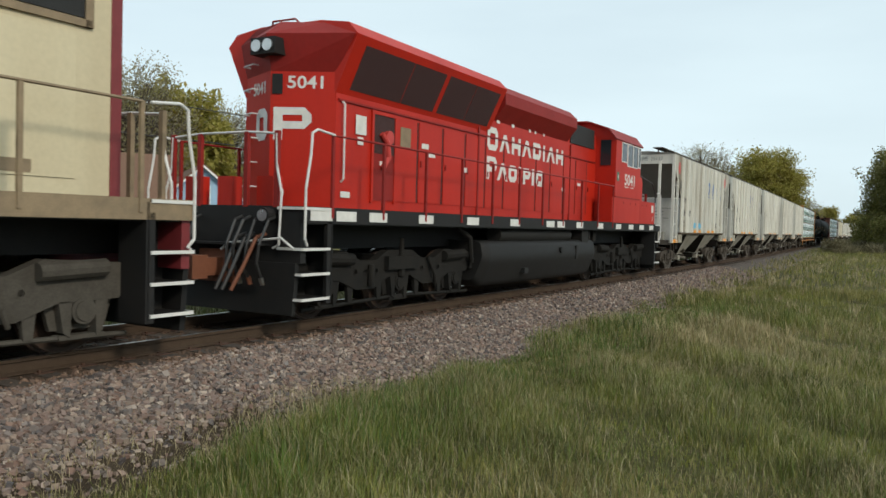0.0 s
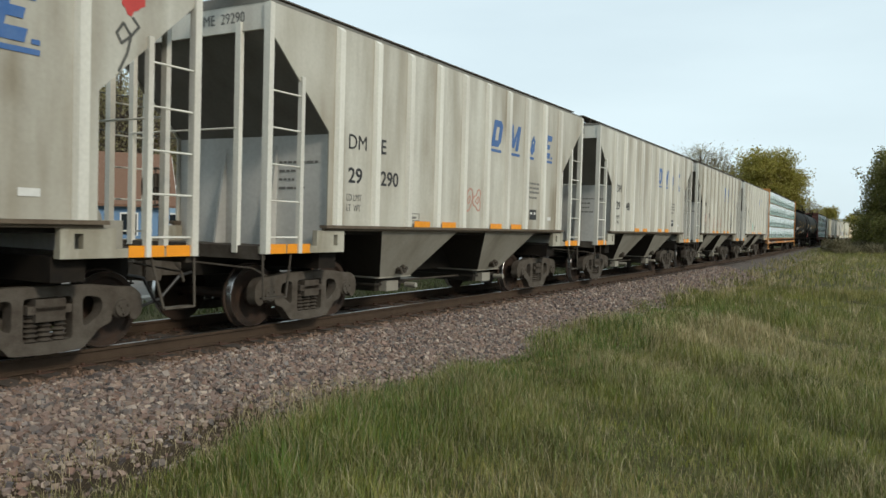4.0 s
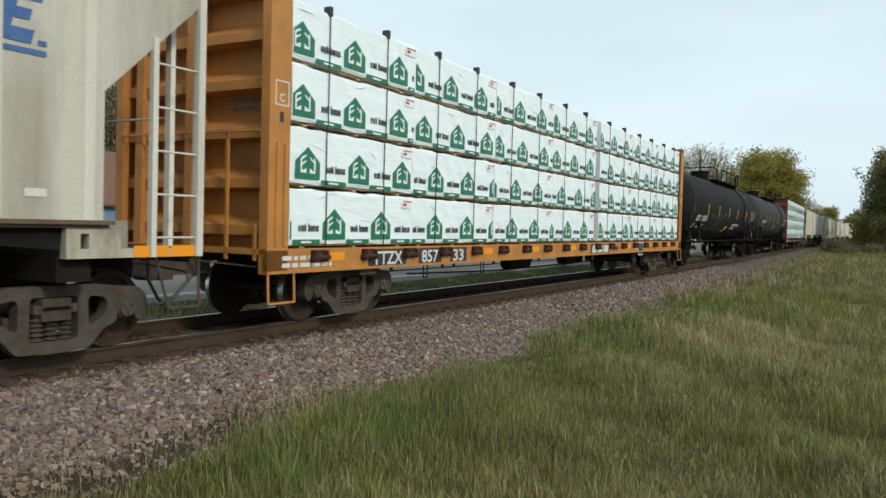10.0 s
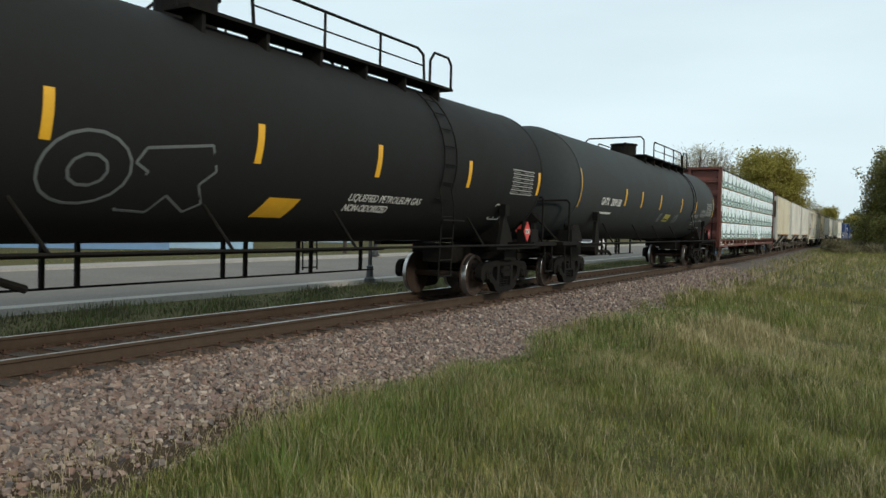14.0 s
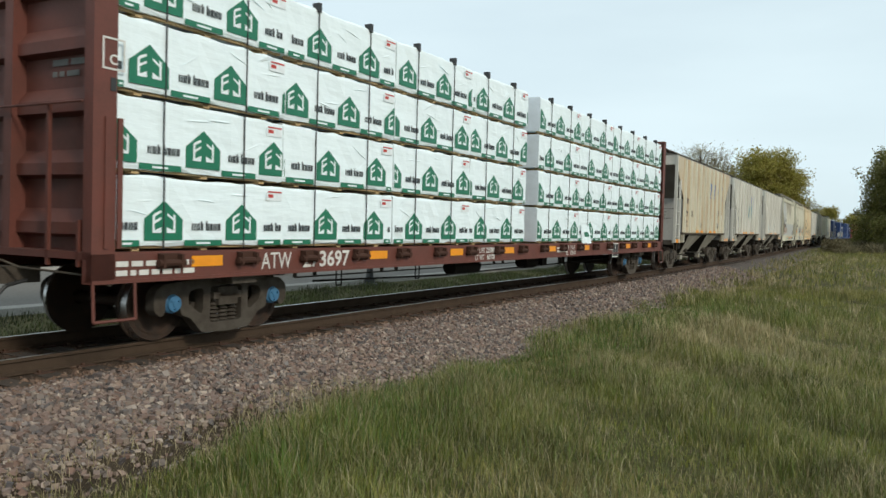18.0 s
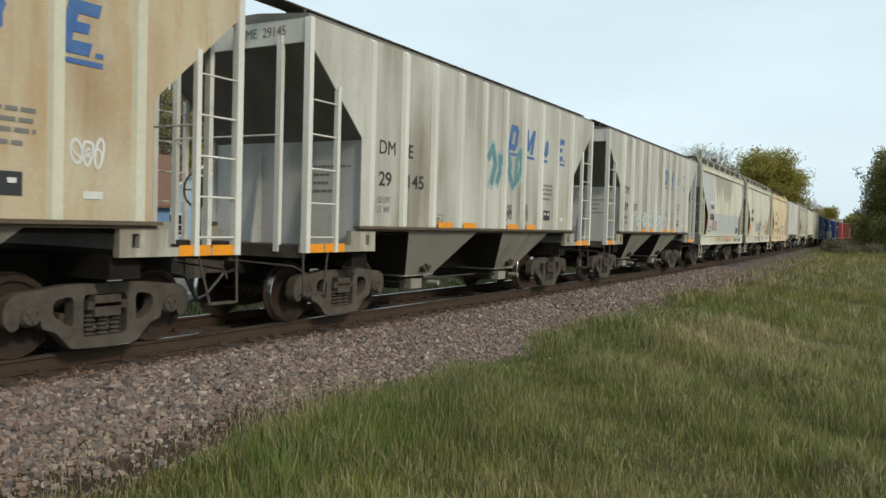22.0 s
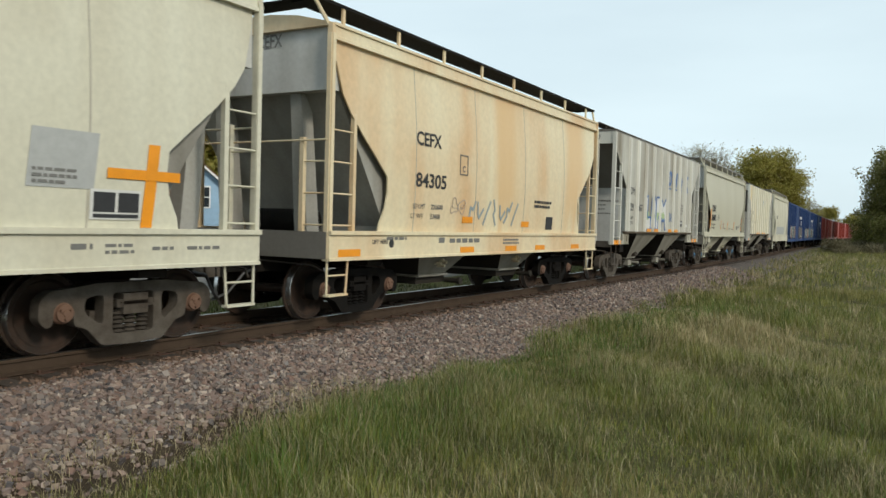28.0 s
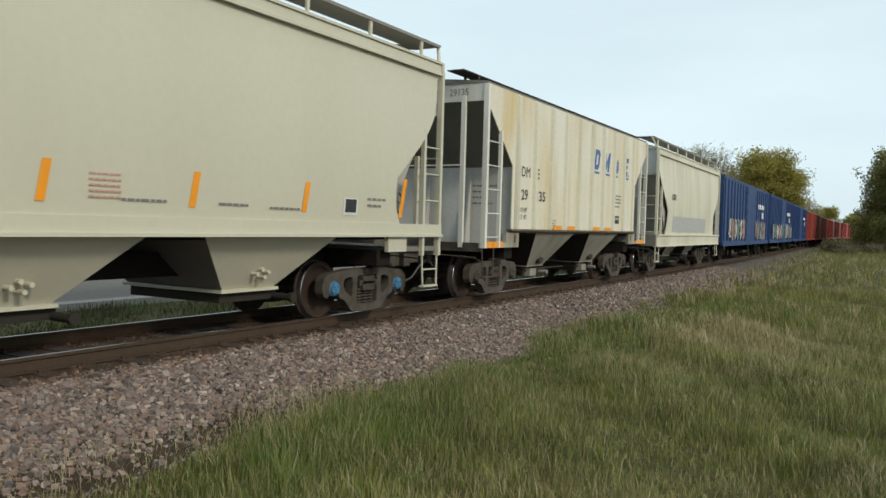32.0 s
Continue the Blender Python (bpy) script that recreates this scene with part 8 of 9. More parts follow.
def cream_locomotive():
    car = thing("locomotive", "cream and maroon diesel locomotive with grimy tan sill", "locomotive", "locomotives of the train")
    loco_underframe(car, lead_maroon, lead_tan, False)
    hood = part("long_hood", Mesh().prism([(-0.92, 1.745), (0.92, 1.745), (0.92, 4.4), (0.7, 4.7), (-0.7, 4.7), (-0.92, 4.4)], -9.0, 9.05, "y"), lead_cream, car, "streaked cream hood")
    part("hood_end", Mesh().box(-0.93, 0.93, 9.05, 9.19, 1.75, 4.45), lead_maroon, hood)
    part("radiator_screen", Mesh().box(0.92, 0.94, 5.2, 8.7, 3.72, 4.36), grille_black, hood)
    part("screen_frame", Mesh().box(0.92, 0.96, 5.1, 8.78, 3.62, 3.7).box(0.92, 0.96, 8.7, 8.8, 3.62, 4.4), lead_tan, hood)
    for y in (6.0, 7.05, 8.1):
        part("hood_door", Mesh().box(0.92, 0.935, y - 0.5, y + 0.5, 1.95, 3.55), lead_cream, hood)
    part("paint_patch", plate(7.25, 8.1, 1.98, 2.12, 0.936), lead_tan, hood, "brown paint patch")
    for z in (2.2, 2.7, 3.2, 3.7, 4.2):
        part("grab_iron", Mesh().tube([(0.55, 9.18, z), (0.55, 9.28, z), (0.8, 9.28, z - 0.03), (0.8, 9.18, z)], 0.014, 6), lead_maroon, hood)
    loco_rails(car, lead_tan, lead_tan, hand_rail, -9.0, 9.0, False)
    return car


# ---- boxcars ----
def boxcar(paint, label, length=20.3):
    car = thing("boxcar", label, "boxcar", "boxcars of the train")
    a = length / 2 - 0.75
    for s in (-1, 1):
        side = part("side_wall", Mesh().box(s * 1.42, s * 1.46, -a, a, 1.05, 4.35), paint, car)
        for i in range(19):
            y = -a + 0.15 + i * (2 * a - 0.3) / 18
            if abs(y) > 1.9:
                part("rib", Mesh().box(s * 1.46, s * 1.52, y - 0.05, y + 0.05, 1.1, 4.25), paint, side)
        door = part("door", Mesh().box(s * 1.46, s * 1.53, -1.75, 1.75, 1.1, 4.25), paint, car)
        for z in (1.6, 2.2, 2.8, 3.4, 3.95):
            part("door_panel", Mesh().box(s * 1.53, s * 1.555, -1.65, 1.65, z - 0.2, z + 0.2), paint, door)
        part("side_sill", Mesh().box(s * 1.38, s * 1.5, -a, a, 0.85, 1.07), paint, car)
    for e in (-1, 1):
        end = part("end_wall", Mesh().box(-1.44, 1.44, e * (a - 0.06), e * a, 1.0, 4.35), paint, car)
        for z in (1.5, 2.0, 2.5, 3.0, 3.5, 4.0):
            part("corrugation", Mesh().prism([(e * a, z - 0.16), (e * (a + 0.1), z), (e * a, z + 0.16)], -1.3, 1.3), paint, end)
        truck(car, e * (a - 2.2), steel_dark, steel_dark)
        part("ladder", Mesh().box(1.4, 1.47, e * (a + 0.1), e * (a + 0.15), 1.0, 4.3).box(0.9, 0.97, e * (a + 0.1), e * (a + 0.15), 1.0, 4.3), paint, car)
    part("roof", Mesh().prism([(-1.48, 4.33), (1.48, 4.33), (1.48, 4.4), (0, 4.55), (-1.48, 4.4)], -a - 0.05, a + 0.05, "y"), roof_metal if paint is not box_blue else paint, car)
    part("floor", Mesh().box(-1.4, 1.4, -a, a, 0.95, 1.05).box(-0.3, 0.3, -a - 0.6, a + 0.6, 0.7, 0.95), steel_dark, car)
    couplers(car, length / 2 - 0.03, steel_dark)
    return car


# ---- the train, from its head ----
lead = cream_locomotive()
runs(lead, -3.55)
red = red_locomotive()
runs(red, 17.92)

OFF = 0.58
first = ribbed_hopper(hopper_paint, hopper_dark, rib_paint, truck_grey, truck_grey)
RIBBED = [("29137", 34.94), ("29290", 48.0), ("29148", 61.3), ("29090", 74.37), ("29203", 87.6), ("29273", 193.15), ("29145", 206.33), ("29017", 219.65), ("29067", 272.92), ("29135", 299.79)]
ribbed = {}
plain = [first] + [copy_thing(first, Matrix()) for _ in RIBBED[1:]]
HOPPER_LABEL = {"29137": "grey ribbed covered hopper car with a painted red balloon", "29090": "dirty grey ribbed covered hopper car with faded red graffiti", "29203": "light grey ribbed covered hopper car with mint graffiti",
                "29273": "cream ribbed covered hopper car with rust streaks", "29145": "grey ribbed covered hopper car with teal graffiti letters", "29017": "grey ribbed covered hopper car with pale graffiti along the sill",
                "29067": "grey ribbed covered hopper car with white and green graffiti", "29135": "cream ribbed covered hopper car with yellow rust stains"}
for (num, c), car in zip(RIBBED, plain):
    hopper_marks(car, num)
    tagged(car, HOPPER_LABEL.get(num, ""))
    runs(car, c + OFF)
    ribbed[num] = car
for num, car in ribbed.items():
    if num not in ("29137", "29203"):
        for p in [p for p in car.children if p.name.startswith("air_reservoir") and p.data.vertices[0].co.y < 0]:
            bpy.data.objects.remove(p)
for p in ribbed["29090"].children:
    if p.name.startswith("side_sheet"):
        p.material_slots[0].link = "OBJECT"
        p.material_slots[0].material = grimy_paint
for num in ("29273", "29135"):
    for p in ribbed[num].children:
        if p.name.startswith("side_sheet"):
            p.material_slots[0].link = "OBJECT"
            p.material_slots[0].material = rusty_paint if num == "29273" else stained_paint
            for q in p.children:
                q.material_slots[0].link = "OBJECT"
                q.material_slots[0].material = cream_paint

X = 1.503
# balloon and scribble
me = Mesh()
blob(me, -5.03, 3.98, 0.16, 0.25, X, 3, 20)
part("graffiti", me, red_ink, ribbed["29137"], "painted red balloon")
me = ribbon(Mesh(), [(-5.0, 3.73), (-5.05, 3.6), (-4.98, 3.5), (-4.88, 3.4), (-4.92, 3.2), (-4.82, 3.15), (-4.75, 3.5), (-4.7, 3.1), (-4.62, 3.5), (-4.6, 3.0), (-4.66, 2.9)], 0.035, X)
part("graffiti", me, dark_spray, ribbed["29137"])
scrawl(ribbed["29137"], cyan_spray, X, -1.35, 1.68, 0.75, 0.22, 4, 0.05, 12, label="sky blue sprayed loops")
scrawl(ribbed["29137"], cyan_spray, X, -2.35, 1.7, 0.8, 0.2, 3, 0.06, 13, label="sky blue sprayed loops")
me = Mesh()
blob(me, 5.0, 3.95, 0.16, 0.24, X, 5, 20)
part("graffiti", me, red_ink, ribbed["29137"], "painted red balloon")
part("graffiti", ribbon(Mesh(), [(5.02, 3.7), (5.1, 3.62), (5.0, 3.5), (4.88, 3.4), (4.82, 3.5), (4.9, 3.62), (5.0, 3.5), (4.95, 3.3), (4.85, 3.1)], 0.03, X), dark_spray, ribbed["29137"])
brushed(ribbed["29090"], faint_salmon, X - 0.0035, -4.25, 1.58, 3.0, 0.85, (8, 2, 5, 6, 4), 0.13, 0.1, "worn salmon brushed strokes")
scrawl(ribbed["29090"], dark_spray, X, 3.15, 1.75, 0.75, 0.7, 4, 0.014, 35)
scrawl(ribbed["29090"], salmon_spray, X, -0.75, 1.65, 1.0, 0.55, 2, 0.03, 36)
scrawl(ribbed["29290"], salmon_spray, X, -0.4, 1.8, 0.7, 0.5, 2, 0.03, 22)
scrawl(ribbed["29203"], mint_spray, X, -2.42, 1.66, 0.75, 0.46, 4, 0.075, 33, label="mint green sprayed loops")
scrawl(ribbed["29203"], mint_spray, X + 0.003, -1.9, 1.72, 0.55, 0.4, 3, 0.09, 34, label="mint green sprayed loops")
scrawl(ribbed["29203"], dark_spray, X, -0.9, 1.7, 0.8, 0.35, 4, 0.02, 23)
scrawl(ribbed["29273"], white_ink, X, 0.65, 1.7, 0.25, 0.3, 2, 0.025, 24)
scrawl(ribbed["29273"], white_ink, X, 3.6, 2.05, 0.4, 0.3, 3, 0.03, 25)
scrawl(ribbed["29273"], dark_spray, X, -1.3, 1.72, 0.4, 0.2, 2, 0.02, 26)
scrawl(ribbed["29273"], dark_spray, 0, -1.0, 2.0, 1.7, 0.4, 5, 0.03, 38, label="dark sprayed loops on the end sheet").matrix_basis = pose(0, -4.57, 0, 0, 0, -90)
brushed(ribbed["29145"], haze_spray, X, -0.28, 2.35, 1.75, 0.95, (6, 0, 5, 1), 0.24, 0.02, "pale teal sprayed haze")
brushed(ribbed["29145"], teal_spray, X + 0.003, -0.25, 2.4, 1.7, 0.85, (6, 0, 5, 1), 0.15, 0.02, "slate teal sprayed strokes")
scrawl(ribbed["29145"], dark_spray, X, 0.65, 1.65, 0.3, 0.4, 2, 0.025, 28)
scrawl(ribbed["29145"], dark_spray, X, 1.6, 1.65, 0.2, 0.4, 1, 0.03, 29)
for a, b, n in ((-2.85, -2.37, 1), (-2.1, -1.35, 1), (-1.35, -0.86, 1), (-0.38, 0.45, 1), (0.5, 1.2, 2)):
    me = Mesh()
    for k in range(n):
        blob(me, a + (b - a) * (k + 0.5) / n, 1.9, (b - a) / n * 0.46, 0.3, X, 300 + k + n, 14)
    part("graffiti", me, pale_spray, ribbed["29017"], "pale sprayed bubble letters")
    scrawl(ribbed["29017"], teal_spray if a < 0.3 else dark_spray, X + 0.004, a - 0.05, 1.58, b - a + 0.1, 0.62, n, 0.028, 31 + n)
# four tall white letters as uneven blocks, edged in blue, with a green wash across them
TAG = ([(-2.38, 2.62), (-2.05, 2.72), (-2.1, 1.98), (-1.72, 2.0), (-1.68, 1.58), (-2.5, 1.56)],
       [(-1.72, 1.58), (-1.5, 1.6), (-1.42, 1.85), (-1.28, 1.85), (-1.22, 1.58), (-0.98, 1.58), (-1.02, 2.5), (-1.15, 2.72), (-1.55, 2.7)],
       [(-0.98, 1.58), (-0.72, 1.58), (-0.68, 2.0), (-0.42, 2.1), (-0.3, 2.4), (-0.42, 2.72), (-0.95, 2.7)],
       [(-0.5, 1.56), (-0.24, 1.6), (-0.16, 2.0), (0.02, 1.85), (0.2, 2.0), (0.28, 1.6), (0.58, 1.58), (0.52, 2.74), (0.25, 2.6), (0.05, 2.4), (-0.15, 2.66), (-0.3, 2.5)])
for k, pts in enumerate(TAG):
    part("graffiti", cutout([rounded(pts, 0.07, 2)], X + 0.001 * k), white_ink, ribbed["29067"], "white sprayed block edged in blue")
    part("graffiti", ribbon(Mesh(), [*rounded(pts, 0.07, 2), rounded(pts, 0.07, 2)[0]], 0.07, X + 0.006 + 0.001 * k), blue_ink, ribbed["29067"], "blue sprayed outline")
    yc = sum(p[0] for p in pts) / len(pts)
    me = Mesh()
    blob(me, yc - 0.05, 2.05, 0.26, 0.15, X + 0.0055 + 0.001 * k, 61 + k, 14, 0.001)
    part("graffiti", me, moss_spray, ribbed["29067"], "pale green sprayed wash")
scrawl(ribbed["29067"], blue_ink, X, 0.95, 1.9, 0.5, 0.3, 2, 0.025, 37)

# the lumber cars
flat_y = bulkhead_flat("yellow bulkhead flatcar loaded with white wrapped lumber", flat_yellow, truck_grey, 11.9)
runs(flat_y, 107.2)
flat_b = bulkhead_flat("brown bulkhead flatcar loaded with white wrapped lumber", flat_brown, truck_grey, 11.76, 0.29)
runs(flat_b, 174.35)
# for each car its two stacks (start, pitch, length, packs), and for each tier, from the deck up, where a mark stands on each pack
LOADS = ((107.2, ((-11.4, 3.24, 3.22, 4), (1.95, 3.16, 3.12, 3)),
          ((-9.14, -6.1, -2.76, -0.52, 3.35, 6.41, 9.39), (-9.76, -6.1, -2.59, -1.04, 3.0, 5.42, 8.5), (-9.93, -6.58, -3.52, -0.19, 2.9, 5.58, 8.7), (-9.97, -6.9, -2.49, -0.31, 4.4, 5.66, 9.13))),
         (174.35, ((-11.47, 2.75, 2.73, 4), (0.25, 2.79, 2.77, 4)),
          ((-9.53, -6.52, -5.31, -1.45, 1.5, 5.19, 6.33, 9.83), (-10.18, -6.48, -4.77, -2.17, 1.55, 3.77, 6.69, 8.99), (-9.77, -8.51, -4.86, -1.81, 0.9, 3.94, 6.69, 9.51), (-9.58, -8.01, -5.62, -1.5, 1.55, 3.62, 5.97, 8.85))))
for s0, stacks, tiers in LOADS:
    rows = [(length, y0 + length / 2 + k * pitch) for y0, pitch, length, count in stacks for k in range(count)]
    for tier, phases in enumerate(tiers):
        for i, ((length, y), phase) in enumerate(zip(rows, phases)):
            held = pose(random.Random(tier * 31 + i).uniform(-0.012, 0.012), y, 1.163 + tier * 0.868)
            proto = bundle(length, phase - y, int(s0) + tier * 16 + i, tier == 3)
            runs(proto, s0, held)
            if s0 == 174.35 and tier == 0 and i == 5:
                # torn film that hangs loose from one pack
                q = random.Random(77)
                v = [(1.4 + (0.09 * (3 - r) / 3 if c else 0.0) * q.uniform(0.4, 1.2), -1.25 + c * 0.16 + 0.05 * (3 - r), -0.02 + r * 0.16 + q.uniform(-0.03, 0.03)) for r in range(4) for c in range(5)]
                sheet = Mesh().add(v + [(x - 0.006, y2, z) for x, y2, z in v], [f4 for r in range(3) for c in range(4) for k in (0, 20) for f4 in [(k + r * 5 + c, k + r * 5 + c + 1, k + r * 5 + c + 6, k + r * 5 + c + 5)]])
                flap = part("torn_film", sheet, wrap_white, proto, "torn white film that hangs loose")
                part("torn_print", Mesh().add([(x + 0.004, y2, z) for x, y2, z in (v[6], v[8], v[13], v[11])], [(0, 1, 2, 3)]), wrap_green, flap)
for y0, y1 in ((-9.55, -8.42), (-8.0, -7.2), (-6.85, -6.2)):
    part("number_panel", plate(y0, y1, 0.85, 1.13, 1.4415), black_ink, flat_y)
letters("TTZX", 0.22, white_ink, flat_y, -9.42, 0.88, 1.447, 0.88)
letters("GSH76C", 0.13, black_ink, flat_y, 3.13, 0.93, 1.447, 0.56)
for k, (ly, lw) in enumerate(((1.25, 0.4), (1.75, 0.4), (2.25, 0.42))):
    part("emblem_block", plate(ly, ly + lw, 0.88, 1.09, 1.447, shear=0.06), white_ink, flat_y)
part("emblem_field", plate(1.15, 2.8, 0.86, 1.12, 1.4415), black_ink, flat_y)
letters("857", 0.22, white_ink, flat_y, -7.9, 0.88, 1.447, 0.58)
letters("33", 0.22, white_ink, flat_y, -6.75, 0.88, 1.447, 0.42)
letters("ATW", 0.23, white_ink, flat_b, -9.2, 0.9, 1.447, 0.6)
letters("273697", 0.23, white_ink, flat_b, -8.35, 0.9, 1.447, 1.1)
letters("IH  11-7", 0.11, white_ink, flat_b, 2.05, 1.0, 1.447, 0.62)
letters("IL  73-0", 0.11, white_ink, flat_b, 2.05, 0.86, 1.447, 0.66)
letters("225900", 0.11, white_ink, flat_b, -2.55, 1.0, 1.447, 0.42)
letters("60100", 0.11, white_ink, flat_b, -2.5, 0.86, 1.447, 0.36)
letters("LD LMT", 0.11, white_ink, flat_b, -3.05, 1.0, 1.447, 0.45)
letters("LT WT", 0.11, white_ink, flat_b, -3.02, 0.86, 1.447, 0.4)
for car, h in ((flat_y, 11.9), (flat_b, 11.76)):
    bars([(-h + 0.3, 1.0, 1.1, 0.06), (-h + 0.3, 0.9, 1.1, 0.06)], car, white_ink, 1.446)
    bars([(1.4, 1.02, 0.7, 0.05), (1.4, 0.94, 0.7, 0.05)], car, white_ink, 1.446)
    bars([(5.4, 1.02, 1.0, 0.05), (5.4, 0.94, 1.0, 0.05)], car, white_ink, 1.446)
    me = Mesh().box(1.446, 1.45, 5.87, 6.41, 0.72, 1.14)
    sign = part("consolidated_stencil", me, white_ink, car, "white bordered black stencil panel")
    part("small_print", Mesh().box(1.45, 1.453, 5.9, 6.12, 0.86, 1.11).box(1.45, 1.453, 6.15, 6.38, 0.86, 1.11).box(1.45, 1.453, 5.9, 6.38, 0.75, 0.83), black_ink, sign)
    frame_me = Mesh()
    for a, b, c, d in ((-h + 0.1, -h + 0.38, 3.42, 3.44), (-h + 0.1, -h + 0.38, 3.1, 3.12), (-h + 0.1, -h + 0.12, 3.12, 3.42), (-h + 0.36, -h + 0.38, 3.12, 3.42)):
        frame_me.box(1.442, 1.446, a, b, c, d)
    part("plate_outline", frame_me, white_ink, car)
    letters("C", 0.11, white_ink, car, -h + 0.19, 3.16, 1.442)
ob = letters("CAUTION", 0.12, white_ink, flat_b, 0, 0, 0, 0.62)
ob.matrix_basis = pose(-0.75, -11.765, 4.63, 0, 0, -90)
ob = letters("273697", 0.15, white_ink, flat_b, 0, 0, 0, 0.6)
ob.matrix_basis = pose(0.65, -11.56, 4.1, 0, 0, -90)

# the tank cars
tank_1 = tank_car("black pressure tank car with yellow reflectors and graffiti", tank_black, truck_black, (-9.12, -5.86, -3.13, -0.15, 2.58, 5.65, 9.0))
runs(tank_1, 130.25)
tank_2 = tank_car("charcoal grey pressure tank car with yellow reflectors", tank_grey, truck_black, (-9.1, -4.95, -3.1, -0.64, 2.67, 5.32, 9.1))
runs(tank_2, 151.2)
shell_letters("CBTX", 0.28, tank_1, -8.06, -0.74, 0.95)
shell_letters("781200", 0.28, tank_1, -6.8, -0.74, 1.17)
shell_letters("LD LMT", 0.09, tank_1, -8.1, -0.96, 0.42)
shell_letters("LT WT", 0.09, tank_1, -8.1, -1.1, 0.38)
for y, w in ((-7.1, 0.45), (-6.3, 0.42)):
    for h in (-0.95, -1.09):
        shell_patch([(y, h), (y + w, h), (y + w, h + 0.06), (y, h + 0.06)], white_ink, tank_1, "small_print")


def on_dome(ob, x, z):
    """Bends lettering onto the domed end that leads."""
    for v in ob.data.vertices:
        u, h = x + v.co.y, z + v.co.z
        v.co = (u, -TL - 0.75 * math.sqrt(max(0.0, 1 - (u * u + (h - TZ) ** 2) / TR ** 2)) - 0.014 - v.co.x, h)


on_dome(letters("CBTX 781200", 0.14, white_ink, tank_1, 0, 0, 0, 1.09), -0.17, 2.95)
for z, w in ((2.76, 0.62), (2.59, 0.5)):
    me, y = Mesh(), 0.0
    while y < w:
        me.box(0, 0.002, y, y + 0.045, 0, 0.07)
        y += 0.06 if int(y * 100) % 4 else 0.1
    on_dome(part("small_print", me, white_ink, tank_1), 0.0, z)
me = Mesh()
for pts in ([(-5.0, -1.15), (-4.8, -0.38), (-4.5, -0.38), (-4.28, -0.55), (-4.2, -0.85), (-4.05, -0.4), (-3.75, -0.5), (-3.7, -1.0), (-3.75, -1.2), (-4.25, -1.15), (-4.35, -0.75), (-4.6, -1.1), (-5.0, -1.15)],
            [(-2.58 + 0.55 * math.cos(a), -0.74 + 0.44 * math.sin(a)) for a in [i * math.pi / 9 for i in range(19)]],
            [(-2.56 + 0.24 * math.cos(a), -0.74 + 0.19 * math.sin(a)) for a in [i * math.pi / 5 for i in range(11)]],
            [(-2.0, -1.25), (-1.8, -0.7), (-2.0, -0.6), (-1.9, -0.42), (-0.95, -0.3), (-0.8, -0.62), (-1.0, -0.82), (-0.8, -1.1), (-1.0, -1.25), (-1.4, -1.0), (-1.55, -1.28), (-2.0, -1.25)]):
    shell_line(me, pts, 0.036)
part("graffiti", me, tank_chalk, tank_1, "pale grey outlined graffiti")
shell_patch([(0.2, -1.3), (0.85, -1.3), (0.99, -0.93), (0.34, -0.93)], amber_tape, tank_1, "warning_panel", "orange yellow slanted panel")
shell_letters("LIQUEFIED PETROLEUM GAS", 0.14, tank_1, 2.1, -0.9, 2.1)
shell_letters("NON-ODORIZED", 0.14, tank_1, 2.1, -1.1, 1.2)
for car, dark_panel in ((tank_1, black_ink), (tank_2, black_ink)):
    outline = Mesh()
    for h in [-0.48 + 0.087 * i for i in range(7)]:
        shell_line(outline, [(7.6, h), (8.7, h)], 0.016)
    for y in (7.6, 8.15, 8.45, 8.7):
        shell_line(outline, [(y, -0.48), (y, 0.045)], 0.016)
    part("data_panel", outline, patch_grey, car, "ruled grey data panel of fine print")
    lines = Mesh()
    for i in range(6):
        for a, b in ((7.64, 7.98), (8.19, 8.4), (8.49, 8.64)):
            shell_line(lines, [(a, -0.44 + i * 0.087), (b, -0.44 + i * 0.087)], 0.02)
    part("data_lines", lines, grey_ink, car)
    outline = Mesh()
    for a, b in (((7.22, -1.14), (7.72, -1.14)), ((7.72, -1.14), (7.72, -0.76)), ((7.72, -0.76), (7.22, -0.76)), ((7.22, -0.76), (7.22, -1.14)), ((7.47, -1.14), (7.47, -0.76))):
        shell_line(outline, [a, b], 0.02)
    part("consolidated_stencil", outline, white_ink, car)
    sheet = part("placard", Mesh().prism([(8.37, 1.45), (8.55, 1.22), (8.73, 1.45), (8.55, 1.68)], 1.46, 1.475), red_ink, car, "red diamond hazard placard")
    part("placard_panel", plate(8.44, 8.66, 1.4, 1.5, 1.475), white_ink, sheet)
    letters("1075", 0.08, black_ink, sheet, 8.455, 1.41, 1.481, 0.19)
    ob = part("placard", Mesh().prism([(-0.17, 0), (0, -0.2), (0.17, 0), (0, 0.2)], 0, 0.012), red_ink, car, "red diamond hazard placard")
    ob.matrix_basis = pose(0.36, -10.06, 1.45, 0, 0, -90)
shell_letters("GATX", 0.22, tank_2, -7.2, -0.5, 0.7)
shell_letters("209158", 0.22, tank_2, -6.3, -0.5, 0.95)
shell_patch([(-7.1, -0.78), (-6.0, -0.78), (-6.0, -0.72), (-7.1, -0.72)], white_ink, tank_2, "small_print")
shell_patch([(6.35, -0.62), (7.5, -0.62), (7.5, -0.32), (6.35, -0.32)], black_ink, tank_2, "paint_patch", "black painted-over panel")
shell_letters("LIQUEFIED", 0.13, tank_2, 6.5, -0.38, 0.85, tank_text).location.x = 0.005
shell_letters("PETROLEUM", 0.15, tank_2, 6.42, -0.58, 1.05, tank_text).location.x = 0.005
shell_letters("GAS", 0.13, tank_2, 6.65, -0.8, 0.4, tank_text)
